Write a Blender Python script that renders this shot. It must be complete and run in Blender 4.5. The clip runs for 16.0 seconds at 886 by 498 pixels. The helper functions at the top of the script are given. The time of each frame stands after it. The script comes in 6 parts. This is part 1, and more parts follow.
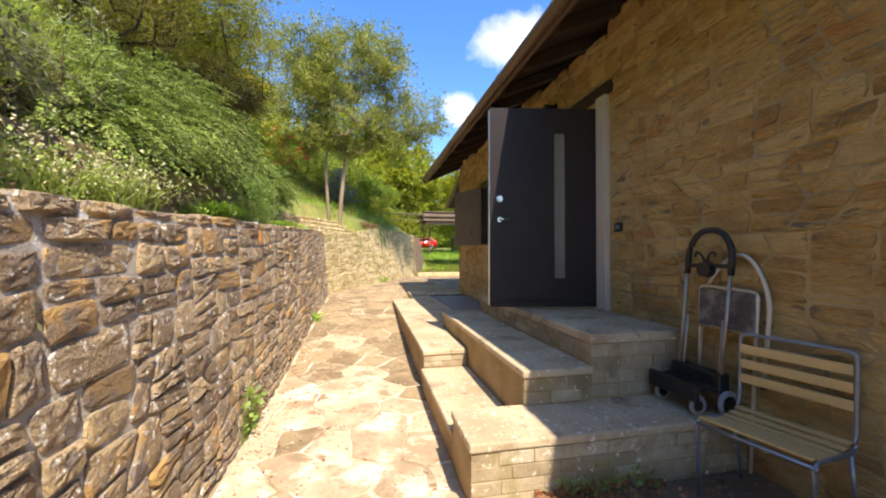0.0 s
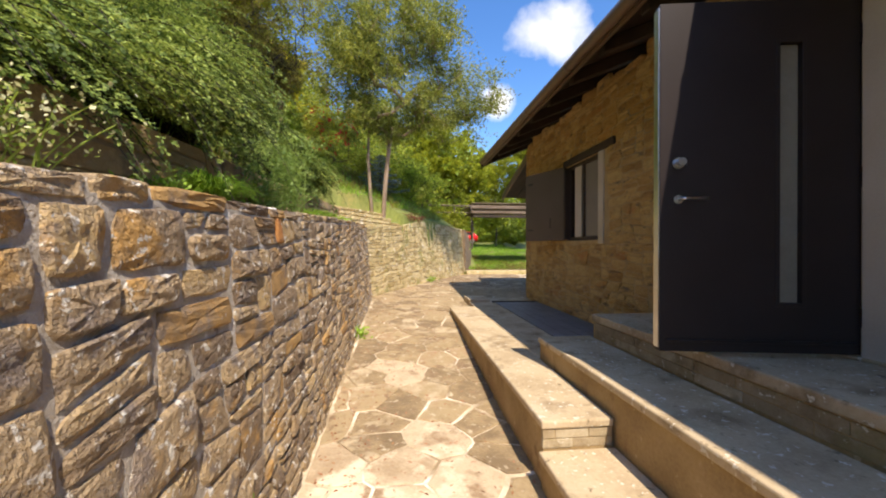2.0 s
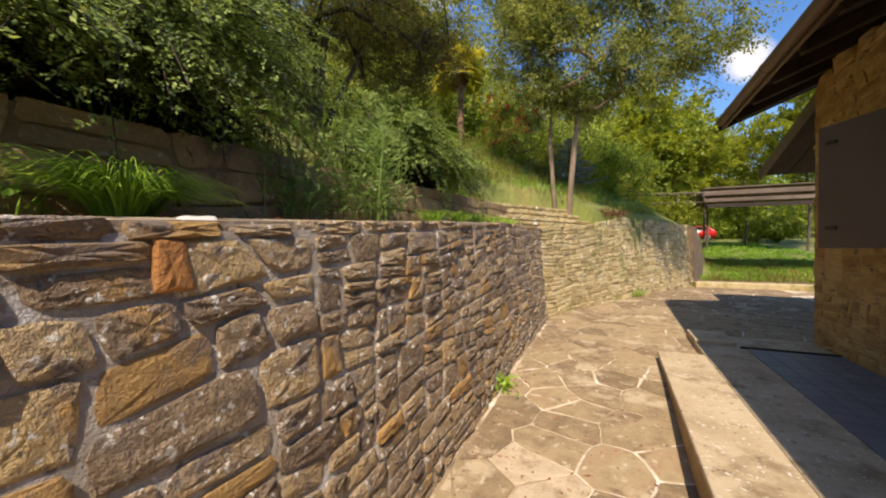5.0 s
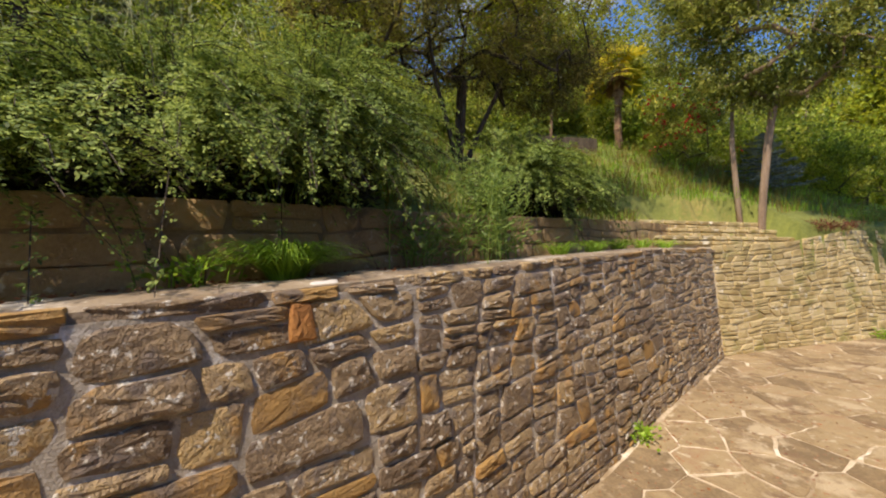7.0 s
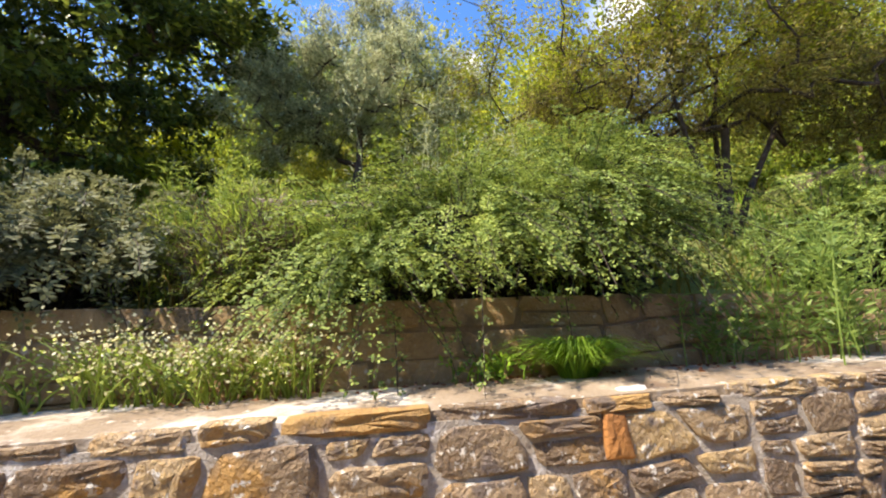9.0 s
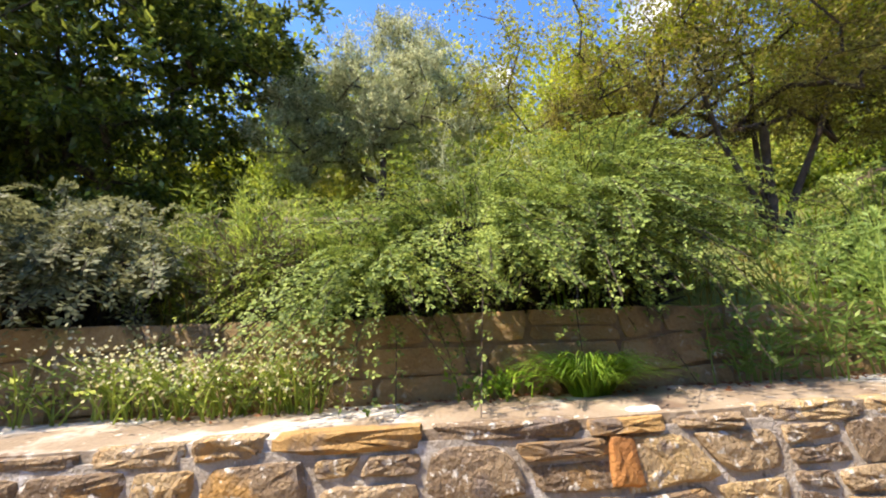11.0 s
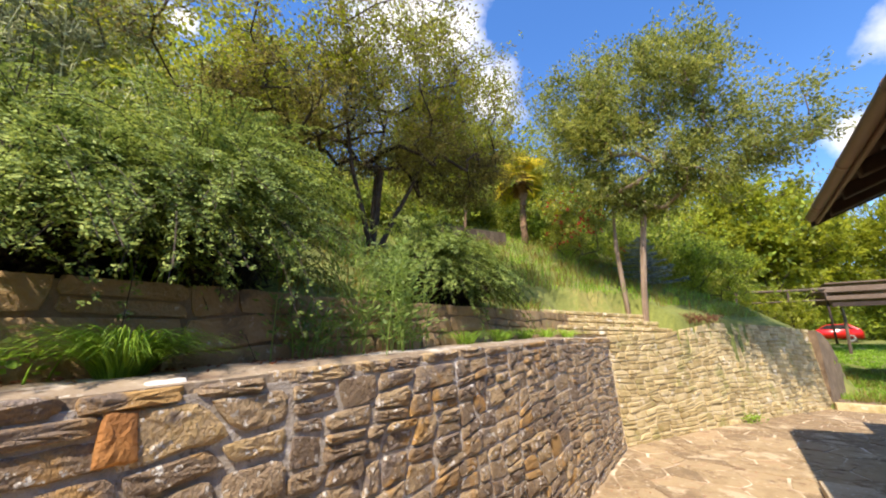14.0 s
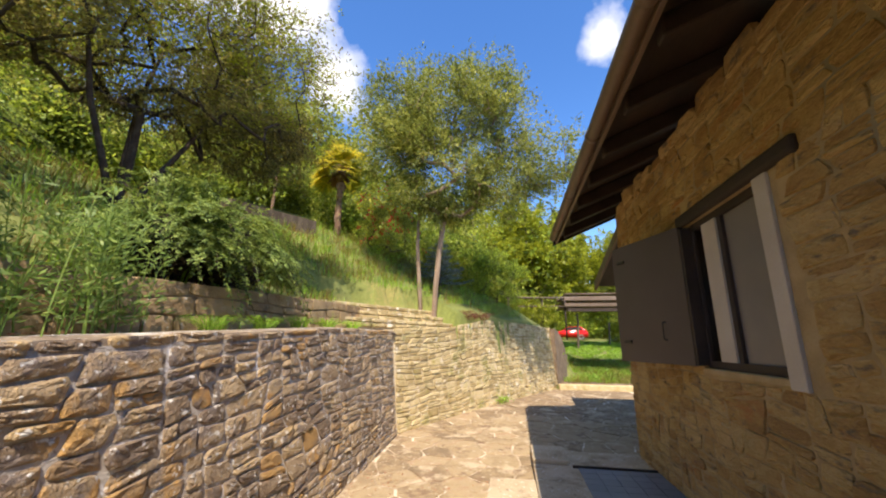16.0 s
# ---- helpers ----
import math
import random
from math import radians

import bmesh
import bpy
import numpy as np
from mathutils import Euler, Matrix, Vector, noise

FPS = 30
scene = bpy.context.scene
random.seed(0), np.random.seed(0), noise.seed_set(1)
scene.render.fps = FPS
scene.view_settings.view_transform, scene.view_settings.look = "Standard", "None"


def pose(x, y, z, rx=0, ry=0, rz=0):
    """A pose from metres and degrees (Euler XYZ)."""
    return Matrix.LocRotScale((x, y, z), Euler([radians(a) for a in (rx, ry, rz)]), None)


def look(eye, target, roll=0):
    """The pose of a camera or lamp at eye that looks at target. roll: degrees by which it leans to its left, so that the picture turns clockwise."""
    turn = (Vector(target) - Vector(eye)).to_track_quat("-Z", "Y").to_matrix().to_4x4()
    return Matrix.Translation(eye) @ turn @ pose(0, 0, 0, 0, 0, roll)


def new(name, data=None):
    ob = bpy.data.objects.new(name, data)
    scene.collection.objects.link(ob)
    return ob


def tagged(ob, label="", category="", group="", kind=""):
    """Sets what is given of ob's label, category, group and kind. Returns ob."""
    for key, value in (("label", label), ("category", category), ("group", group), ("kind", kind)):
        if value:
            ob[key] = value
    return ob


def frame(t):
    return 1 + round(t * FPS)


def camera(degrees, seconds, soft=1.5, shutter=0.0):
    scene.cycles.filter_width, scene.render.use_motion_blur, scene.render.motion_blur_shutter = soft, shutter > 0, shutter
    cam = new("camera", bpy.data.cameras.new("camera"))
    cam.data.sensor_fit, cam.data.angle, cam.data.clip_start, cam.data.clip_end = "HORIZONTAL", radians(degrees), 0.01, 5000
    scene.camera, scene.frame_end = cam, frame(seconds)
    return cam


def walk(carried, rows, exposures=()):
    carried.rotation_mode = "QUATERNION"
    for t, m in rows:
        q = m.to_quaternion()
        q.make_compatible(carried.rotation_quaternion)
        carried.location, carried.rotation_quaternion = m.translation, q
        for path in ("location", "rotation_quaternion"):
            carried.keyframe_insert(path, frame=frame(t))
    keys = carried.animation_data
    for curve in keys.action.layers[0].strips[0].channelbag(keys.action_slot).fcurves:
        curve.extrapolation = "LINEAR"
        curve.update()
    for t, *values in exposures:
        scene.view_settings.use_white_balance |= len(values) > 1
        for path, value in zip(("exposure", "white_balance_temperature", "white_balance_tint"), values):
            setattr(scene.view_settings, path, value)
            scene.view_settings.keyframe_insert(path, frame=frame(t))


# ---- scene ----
cam = camera(98.6, 16.0, soft=2.05)
METRES, EYE, TILT, LEAN, TURN = 5.65, 1.5, 0.0, 0.0, -11.4
ROWS = [
    (0.0, 0.0, 0.0, 0.0, -0.0, 0.84, -0.01),
    (0.5, -0.0325, 0.0664, 0.0037, 2.9, 0.88, -0.01),
    (1.0, -0.0662, 0.1329, 0.0067, 4.7, 0.78, -0.32),
    (1.5, -0.0879, 0.2077, 0.0046, 5.15, 0.29, -0.28),
    (2.0, -0.1066, 0.2827, 0.0119, 5.43, -0.05, -0.13),
    (2.5, -0.1305, 0.3511, 0.0174, 7.07, -0.22, -0.37),
    (3.0, -0.1363, 0.4143, 0.0216, 10.97, -0.45, -0.36),
    (3.5, -0.1391, 0.4754, 0.0221, 17.18, -0.56, -0.19),
    (6.0, -0.0554, 0.6544, 0.0633, 47.32, -0.41, 0.09),
    (6.5, -0.0418, 0.6553, 0.0726, 52.98, -0.31, 0.1),
    (7.0, -0.0372, 0.6452, 0.0801, 59.87, 1.13, 0.13),
    (7.5, -0.0443, 0.6236, 0.0867, 68.36, 3.96, -0.25),
    (8.0, -0.05, 0.6039, 0.0949, 77.31, 6.74, -0.47),
    (8.5, -0.0557, 0.5899, 0.1011, 86.95, 9.77, -0.42),
    (11.0, -0.0635, 0.6203, 0.1029, 97.6, 13.7, 0.02),
    (11.5, -0.0636, 0.631, 0.1005, 89.41, 13.65, -0.1),
    (12.0, -0.0594, 0.6429, 0.0978, 80.62, 13.75, -0.1),
    (12.5, -0.0546, 0.6548, 0.0957, 71.68, 13.8, -0.22),
    (13.0, -0.0518, 0.6634, 0.092, 62.83, 13.79, -0.2),
    (13.5, -0.0449, 0.6701, 0.0882, 54.62, 13.86, -0.12),
    (14.0, -0.0415, 0.6756, 0.084, 47.85, 13.92, -0.21),
    (14.5, -0.038, 0.6815, 0.0766, 41.48, 13.95, -0.45),
    (15.0, -0.0296, 0.7002, 0.0725, 35.27, 13.95, -0.55),
    (15.5, -0.0118, 0.7248, 0.0712, 28.66, 13.9, -0.54),
    (16.0, 0.0072, 0.7508, 0.0698, 21.46, 13.68, -0.47),
]
EXPOSURES = [(0.0, 1.03, 7000, 12), (0.5, 0.88, 7100, 13), (1.5, 0.72, 7100, 13), (3.0, 0.55, 7200, 14), (6.0, 0.3, 7400, 15), (7.2, 0.28, 7500, 15), (8.0, 0.78, 7350, 14), (8.7, 1.08, 7200, 14), (11.0, 1.25, 7200, 15), (13.5, 0.92, 7000, 15), (16.0, 0.8, 7000, 15)]
walk(cam, [(t, pose(0, 0, EYE, TILT, LEAN, TURN) @ pose(METRES * x, METRES * y, METRES * z, 90 + pitch, roll, yaw)) for t, x, y, z, yaw, pitch, roll in ROWS], exposures=EXPOSURES)

# ---------------------------------------------------------------- light
SUN_TO = Vector((0.40, -1.82, 2.59)).normalized()
SUN_EL = math.asin(SUN_TO.z)
SUN_AZ = math.atan2(SUN_TO.x, SUN_TO.y)

sun = new("sun", bpy.data.lights.new("sun", "SUN"))
sun.data.energy, sun.data.angle, sun.data.color = 4.5, radians(0.6), (1.0, 0.93, 0.82)
sun.matrix_world = look((0, 0, 30), Vector((0, 0, 30)) - SUN_TO)

world = bpy.data.worlds.new("sky")
scene.world = world
world.use_nodes = True
wt = world.node_tree
wt.nodes.clear()
w_out = wt.nodes.new("ShaderNodeOutputWorld")
w_bg = wt.nodes.new("ShaderNodeBackground")
w_sky = wt.nodes.new("ShaderNodeTexSky")
w_sky.sky_type, w_sky.sun_disc = "NISHITA", False
w_sky.ozone_density, w_sky.dust_density = 4.0, 0.4
w_sky.sun_elevation, w_sky.sun_rotation = SUN_EL, SUN_AZ
w_co = wt.nodes.new("ShaderNodeTexCoord")
# a few cumulus clouds where they stand in the sky: direction and size
CLOUDS = [((-0.497, 0.533, 0.685), 0.25), ((-0.589, 0.484, 0.648), 0.13), ((0.222, 0.733, 0.643), 0.12), ((0.347, 0.79, 0.506), 0.09), ((0.228, 0.911, 0.344), 0.07), ((-0.386, 0.701, 0.599), 0.14), ((0.337, 0.815, 0.47), 0.11), ((-0.771, 0.189, 0.608), 0.06)]
w_noise = wt.nodes.new("ShaderNodeTexNoise")
w_noise.inputs["Scale"].default_value, w_noise.inputs["Detail"].default_value = 5.0, 8.0
w_noise.inputs["Roughness"].default_value = 0.55
wt.links.new(w_co.outputs["Generated"], w_noise.inputs["Vector"])
w_last = None
for c_dir, c_size in CLOUDS:
    dist = wt.nodes.new("ShaderNodeVectorMath")
    dist.operation = "DISTANCE"
    wt.links.new(w_co.outputs["Generated"], dist.inputs[0])
    dist.inputs[1].default_value = c_dir
    puff = wt.nodes.new("ShaderNodeMath")
    puff.operation = "MULTIPLY_ADD"
    wt.links.new(dist.outputs["Value"], puff.inputs[0])
    puff.inputs[1].default_value, puff.inputs[2].default_value = -0.50 / c_size, 0.33
    if w_last is None:
        w_last = puff.outputs["Value"]
    else:
        most = wt.nodes.new("ShaderNodeMath")
        most.operation = "MAXIMUM"
        wt.links.new(w_last, most.inputs[0])
        wt.links.new(puff.outputs["Value"], most.inputs[1])
        w_last = most.outputs["Value"]
w_sum = wt.nodes.new("ShaderNodeMath")
w_sum.operation = "ADD"
wt.links.new(w_last, w_sum.inputs[0])
wt.links.new(w_noise.outputs["Fac"], w_sum.inputs[1])
w_ramp = wt.nodes.new("ShaderNodeMapRange")
w_ramp.inputs["From Min"].default_value, w_ramp.inputs["From Max"].default_value = 0.50, 0.74
wt.links.new(w_sum.outputs["Value"], w_ramp.inputs["Value"])
w_sat = wt.nodes.new("ShaderNodeHueSaturation")
w_sat.inputs["Hue"].default_value = 0.506
w_sat.inputs["Saturation"].default_value, w_sat.inputs["Value"].default_value = 1.24, 1.42
wt.links.new(w_sky.outputs["Color"], w_sat.inputs["Color"])
w_mix = wt.nodes.new("ShaderNodeMix")
w_mix.data_type = "RGBA"
w_mix.inputs["B"].default_value = (6.5, 6.7, 7.1, 1)
w_bg.inputs["Strength"].default_value = 0.13
wt.links.new(w_ramp.outputs["Result"], w_mix.inputs["Factor"])
wt.links.new(w_sat.outputs["Color"], w_mix.inputs["A"])
wt.links.new(w_mix.outputs["Result"], w_bg.inputs["Color"])
wt.links.new(w_bg.outputs["Background"], w_out.inputs["Surface"])

# ---------------------------------------------------------------- materials


def material(name, colors, scale=4.0, rough=0.85, bump=0.3, fine=60.0, vary=0.0, metal=0.0, fine_mix=0.35,
             stretch=(1, 1, 1), island=False, bump_dist=0.01, translucent=0.0, spec=0.5, specks=None):
    """A node material: a ramp of colours over two scales of noise, with relief; vary spreads it piece by piece."""
    m = bpy.data.materials.new(name)
    m.use_nodes = True
    nt = m.node_tree
    N, L = nt.nodes, nt.links
    bsdf = N["Principled BSDF"]
    geo = N.new("ShaderNodeNewGeometry")
    mp = N.new("ShaderNodeMapping")
    mp.inputs["Scale"].default_value = stretch
    L.new(geo.outputs["Position"], mp.inputs["Vector"])
    big = N.new("ShaderNodeTexNoise")
    big.inputs["Scale"].default_value, big.inputs["Detail"].default_value = scale, 5.0
    small = N.new("ShaderNodeTexNoise")
    small.inputs["Scale"].default_value, small.inputs["Detail"].default_value = fine, 4.0
    small.inputs["Roughness"].default_value = 0.65
    for n in (big, small):
        L.new(mp.outputs["Vector"], n.inputs["Vector"])
    mixf = N.new("ShaderNodeMix")
    mixf.data_type = "FLOAT"
    mixf.inputs["Factor"].default_value = fine_mix
    L.new(big.outputs["Fac"], mixf.inputs["A"])
    L.new(small.outputs["Fac"], mixf.inputs["B"])
    spread = N.new("ShaderNodeMapRange")
    spread.inputs["From Min"].default_value, spread.inputs["From Max"].default_value = 0.32, 0.68
    L.new(mixf.outputs["Result"], spread.inputs["Value"])
    fac = spread.outputs["Result"]
    if vary:
        if island:
            rnd = geo.outputs["Random Per Island"]
        else:
            rnd = N.new("ShaderNodeObjectInfo").outputs["Random"]
        centred = N.new("ShaderNodeMath")
        centred.operation = "MULTIPLY_ADD"
        L.new(rnd, centred.inputs[0])
        centred.inputs[1].default_value, centred.inputs[2].default_value = vary * 1.6, -vary * 0.8
        keep = N.new("ShaderNodeMath")
        keep.operation = "MULTIPLY_ADD"
        L.new(fac, keep.inputs[0])
        keep.inputs[1].default_value = 1.0 - 0.35 * vary
        L.new(centred.outputs["Value"], keep.inputs[2])
        keep.use_clamp = True
        fac = keep.outputs["Value"]
    ramp = N.new("ShaderNodeValToRGB")
    el = ramp.color_ramp.elements
    while len(el) < len(colors):
        el.new(0.5)
    for i, c in enumerate(colors):
        el[i].position = i / max(1, len(colors) - 1)
        el[i].color = (*c, 1)
    L.new(fac, ramp.inputs["Fac"])
    color = ramp.outputs["Color"]
    for sp_color, sp_scale, sp_from, sp_to in specks or ():
        spot = N.new("ShaderNodeTexNoise")
        spot.inputs["Scale"].default_value, spot.inputs["Detail"].default_value = sp_scale, 6.0
        spot.inputs["Roughness"].default_value = 0.6
        L.new(mp.outputs["Vector"], spot.inputs["Vector"])
        cut = N.new("ShaderNodeMapRange")
        cut.inputs["From Min"].default_value, cut.inputs["From Max"].default_value = sp_from, sp_to
        L.new(spot.outputs["Fac"], cut.inputs["Value"])
        blend = N.new("ShaderNodeMix")
        blend.data_type = "RGBA"
        L.new(cut.outputs["Result"], blend.inputs["Factor"])
        L.new(color, blend.inputs["A"])
        blend.inputs["B"].default_value = (*sp_color, 1)
        color = blend.outputs["Result"]
    L.new(color, bsdf.inputs["Base Color"])
    bsdf.inputs["Roughness"].default_value = rough
    bsdf.inputs["Metallic"].default_value = metal
    bsdf.inputs["Specular IOR Level"].default_value = spec
    if bump:
        bp = N.new("ShaderNodeBump")
        bp.inputs["Strength"].default_value, bp.inputs["Distance"].default_value = bump, bump_dist
        L.new(mixf.outputs["Result"], bp.inputs["Height"])
        L.new(bp.outputs["Normal"], bsdf.inputs["Normal"])
    if translucent:
        tr = N.new("ShaderNodeBsdfTranslucent")
        hs = N.new("ShaderNodeHueSaturation")
        hs.inputs["Value"].default_value = 1.6
        hs.inputs["Hue"].default_value = 0.485
        L.new(ramp.outputs["Color"], hs.inputs["Color"])
        L.new(hs.outputs["Color"], tr.inputs["Color"])
        ms = N.new("ShaderNodeMixShader")
        ms.inputs["Fac"].default_value = translucent
        L.new(bsdf.outputs["BSDF"], ms.inputs[1])
        L.new(tr.outputs["BSDF"], ms.inputs[2])
        L.new(ms.outputs["Shader"], N["Material Output"].inputs["Surface"])
    return m


def leafy(name, colors, trans=0.35, rough=0.5):
    return material(name, colors, scale=0.9, fine=9.0, rough=rough, bump=0, vary=0.55, island=True, translucent=trans, spec=0.35)


RUBBLE = [(0.23, 0.16, 0.10), (0.35, 0.25, 0.15), (0.435, 0.315, 0.185), (0.52, 0.375, 0.21), (0.60, 0.42, 0.195)]
RUBBLE_SPOTS = [((0.25, 0.195, 0.155), 8.0, 0.53, 0.63), ((0.54, 0.31, 0.10), 3.5, 0.58, 0.67), ((0.14, 0.10, 0.07), 45.0, 0.61, 0.69), ((0.74, 0.69, 0.60), 24.0, 0.585, 0.63)]
M_RUBBLE = material("rubble_stone", RUBBLE, scale=9, fine=55, vary=0.6, bump=1.0, bump_dist=0.06, rough=0.93, fine_mix=0.55, specks=RUBBLE_SPOTS)
M_RUBBLE_I = material("rubble_stone_rest", RUBBLE, scale=9, fine=55, vary=0.6, bump=1.0, bump_dist=0.06, rough=0.93, fine_mix=0.55, specks=RUBBLE_SPOTS, island=True)
M_ORANGE = material("ochre_stone", [(0.26, 0.17, 0.085), (0.40, 0.235, 0.085), (0.47, 0.285, 0.10), (0.42, 0.22, 0.08)], scale=9, fine=80, vary=0.4, bump=1.0, bump_dist=0.03, rough=0.9, fine_mix=0.45, specks=[((0.20, 0.15, 0.11), 6.0, 0.5, 0.62), ((0.5, 0.46, 0.4), 26.0, 0.66, 0.72)])
M_RUST = material("rust_red_stone", [(0.30, 0.13, 0.045), (0.42, 0.18, 0.05), (0.48, 0.23, 0.07)], scale=9, fine=70, bump=1.0, bump_dist=0.03, rough=0.9)
M_MORTAR = material("grey_mortar", [(0.36, 0.30, 0.235), (0.48, 0.42, 0.345), (0.60, 0.55, 0.47)], scale=7, fine=90, bump=1.0, bump_dist=0.04, rough=0.95, specks=[((0.74, 0.71, 0.67), 9.0, 0.56, 0.63), ((0.22, 0.175, 0.14), 14.0, 0.60, 0.68)])
M_CAPMORTAR = material("pale_cap_mortar", [(0.19, 0.135, 0.083), (0.29, 0.22, 0.145), (0.39, 0.315, 0.225)], scale=4, fine=50, bump=0.9, bump_dist=0.03, rough=0.95, specks=[((0.70, 0.64, 0.54), 1.25, 0.53, 0.60), ((0.18, 0.12, 0.075), 5.0, 0.56, 0.66), ((0.66, 0.61, 0.52), 18.0, 0.62, 0.68)])
PALE = [(0.32, 0.235, 0.10), (0.46, 0.35, 0.16), (0.59, 0.475, 0.265), (0.47, 0.375, 0.135)]
PALE_SPOTS = [((0.30, 0.26, 0.09), 2.2, 0.55, 0.66), ((0.74, 0.67, 0.52), 4.0, 0.60, 0.68)]
M_PALE = material("pale_ledge_stone", PALE, scale=6, fine=60, vary=0.45, bump=1.0, bump_dist=0.025, rough=0.93, specks=PALE_SPOTS)
M_PALE_I = material("pale_ledge_stone_rest", PALE, scale=6, fine=60, vary=0.45, bump=1.0, bump_dist=0.025, rough=0.93, island=True, specks=PALE_SPOTS)
M_PALEMORTAR = material("pale_mortar", [(0.42, 0.33, 0.19), (0.55, 0.45, 0.29), (0.64, 0.55, 0.39)], scale=6, fine=70, bump=0.7, rough=0.95)
SANDSTONE = [(0.33, 0.19, 0.062), (0.425, 0.255, 0.085), (0.48, 0.305, 0.106), (0.53, 0.355, 0.14), (0.58, 0.41, 0.18), (0.52, 0.285, 0.078)]
SAND_SPOTS = [((0.44, 0.20, 0.06), 1.6, 0.60, 0.70), ((0.20, 0.15, 0.09), 5.0, 0.58, 0.68)]
M_HOUSE = material("sandstone_block", SANDSTONE, scale=4, fine=26, vary=0.45, bump=1.0, bump_dist=0.055, stretch=(1.6, 1.0, 2.8), fine_mix=0.5, rough=0.93, specks=SAND_SPOTS)
M_HOUSE_I = material("sandstone_block_rest", SANDSTONE, scale=4, fine=26, vary=0.45, bump=1.0, bump_dist=0.055, stretch=(1.6, 1.0, 2.8), fine_mix=0.5, rough=0.93, island=True, specks=SAND_SPOTS)
M_HOUSEMORTAR = material("sand_mortar", [(0.34, 0.23, 0.10), (0.43, 0.30, 0.14), (0.50, 0.365, 0.19)], scale=5, fine=70, bump=1.0, bump_dist=0.02, rough=0.95, specks=[((0.29, 0.235, 0.15), 1.3, 0.55, 0.66)])
M_TERRACE = material("terrace_wall_stone", [(0.17, 0.115, 0.07), (0.25, 0.175, 0.105), (0.32, 0.235, 0.15), (0.28, 0.17, 0.085)], scale=4, fine=50, vary=0.4, bump=0.7, rough=0.95)
FLAG_SPOTS = [((0.47, 0.37, 0.235), 2.2, 0.56, 0.64), ((0.21, 0.135, 0.075), 4.0, 0.57, 0.66), ((0.52, 0.43, 0.295), 13.0, 0.60, 0.68), ((0.33, 0.155, 0.08), 19.0, 0.63, 0.68)]
M_FLAG = material("flagstone", [(0.195, 0.135, 0.073), (0.295, 0.21, 0.113), (0.375, 0.28, 0.153), (0.335, 0.215, 0.12)], scale=6, fine=45, vary=0.45, bump=0.9, bump_dist=0.025, rough=0.92, specks=FLAG_SPOTS)
# a paler mix, for flags on the near stretch of the path
M_FLAGPALE = material("paler_flagstone", [(0.36, 0.26, 0.155), (0.46, 0.35, 0.225), (0.55, 0.435, 0.29), (0.48, 0.33, 0.20)], scale=6, fine=45, vary=0.4, bump=0.9, bump_dist=0.025, rough=0.92, specks=[((0.68, 0.57, 0.41), 2.4, 0.53, 0.60), ((0.30, 0.20, 0.115), 3.4, 0.56, 0.65), ((0.40, 0.19, 0.10), 19.0, 0.62, 0.67)])
M_JOINT = material("white_joint_mortar", [(0.40, 0.30, 0.19), (0.60, 0.49, 0.34), (0.78, 0.69, 0.55)], scale=3.4, fine=35, bump=0.7, bump_dist=0.02, rough=0.95, specks=[((0.80, 0.72, 0.59), 3.0, 0.54, 0.62), ((0.31, 0.225, 0.13), 1.1, 0.49, 0.57), ((0.28, 0.16, 0.09), 6.0, 0.60, 0.68)])
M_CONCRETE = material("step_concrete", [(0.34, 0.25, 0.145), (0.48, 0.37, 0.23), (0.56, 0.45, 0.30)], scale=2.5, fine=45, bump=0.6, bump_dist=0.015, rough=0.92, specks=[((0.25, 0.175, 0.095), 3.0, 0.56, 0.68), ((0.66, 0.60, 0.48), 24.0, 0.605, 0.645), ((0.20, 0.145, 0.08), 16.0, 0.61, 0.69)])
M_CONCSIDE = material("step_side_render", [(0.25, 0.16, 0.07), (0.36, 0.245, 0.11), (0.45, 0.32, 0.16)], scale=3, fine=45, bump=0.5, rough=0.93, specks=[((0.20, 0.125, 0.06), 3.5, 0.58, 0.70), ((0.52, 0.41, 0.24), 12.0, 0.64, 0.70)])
M_BRICK = material("pale_step_brick", [(0.29, 0.215, 0.12), (0.39, 0.305, 0.185), (0.50, 0.415, 0.28)], scale=6, fine=60, vary=0.5, bump=0.9, bump_dist=0.025, rough=0.92, specks=[((0.20, 0.145, 0.075), 4.0, 0.52, 0.66), ((0.30, 0.25, 0.10), 2.0, 0.56, 0.68), ((0.66, 0.60, 0.48), 22.0, 0.62, 0.67)])
M_MAT = material("slate_grey_tiles", [(0.135, 0.14, 0.147), (0.19, 0.196, 0.204)], scale=4, fine=60, vary=0.3, bump=0.2, rough=0.5)
M_SOIL = material("dry_soil", [(0.10, 0.065, 0.04), (0.18, 0.12, 0.07), (0.26, 0.19, 0.11)], scale=1.2, fine=25, bump=0.8, rough=1)
M_MEADOW = material("hillside_meadow", [(0.09, 0.085, 0.025), (0.12, 0.14, 0.03), (0.18, 0.20, 0.045), (0.30, 0.25, 0.075)], scale=0.7, fine=18, bump=0.9, bump_dist=0.03, rough=1)
M_DOOR = material("dark_brown_door_metal", [(0.021, 0.015, 0.014), (0.029, 0.021, 0.020)], scale=3, fine=120, bump=0.08, rough=0.45, spec=0.22)
M_SHUTTER = material("brown_shutter_paint", [(0.085, 0.060, 0.048), (0.105, 0.075, 0.060)], scale=3, fine=90, bump=0.1, rough=0.5)
M_DARKWOOD = material("dark_stained_wood", [(0.015, 0.009, 0.006), (0.034, 0.020, 0.013), (0.055, 0.033, 0.020)], scale=4, fine=60, bump=0.5, rough=0.75, stretch=(1, 0.2, 1))
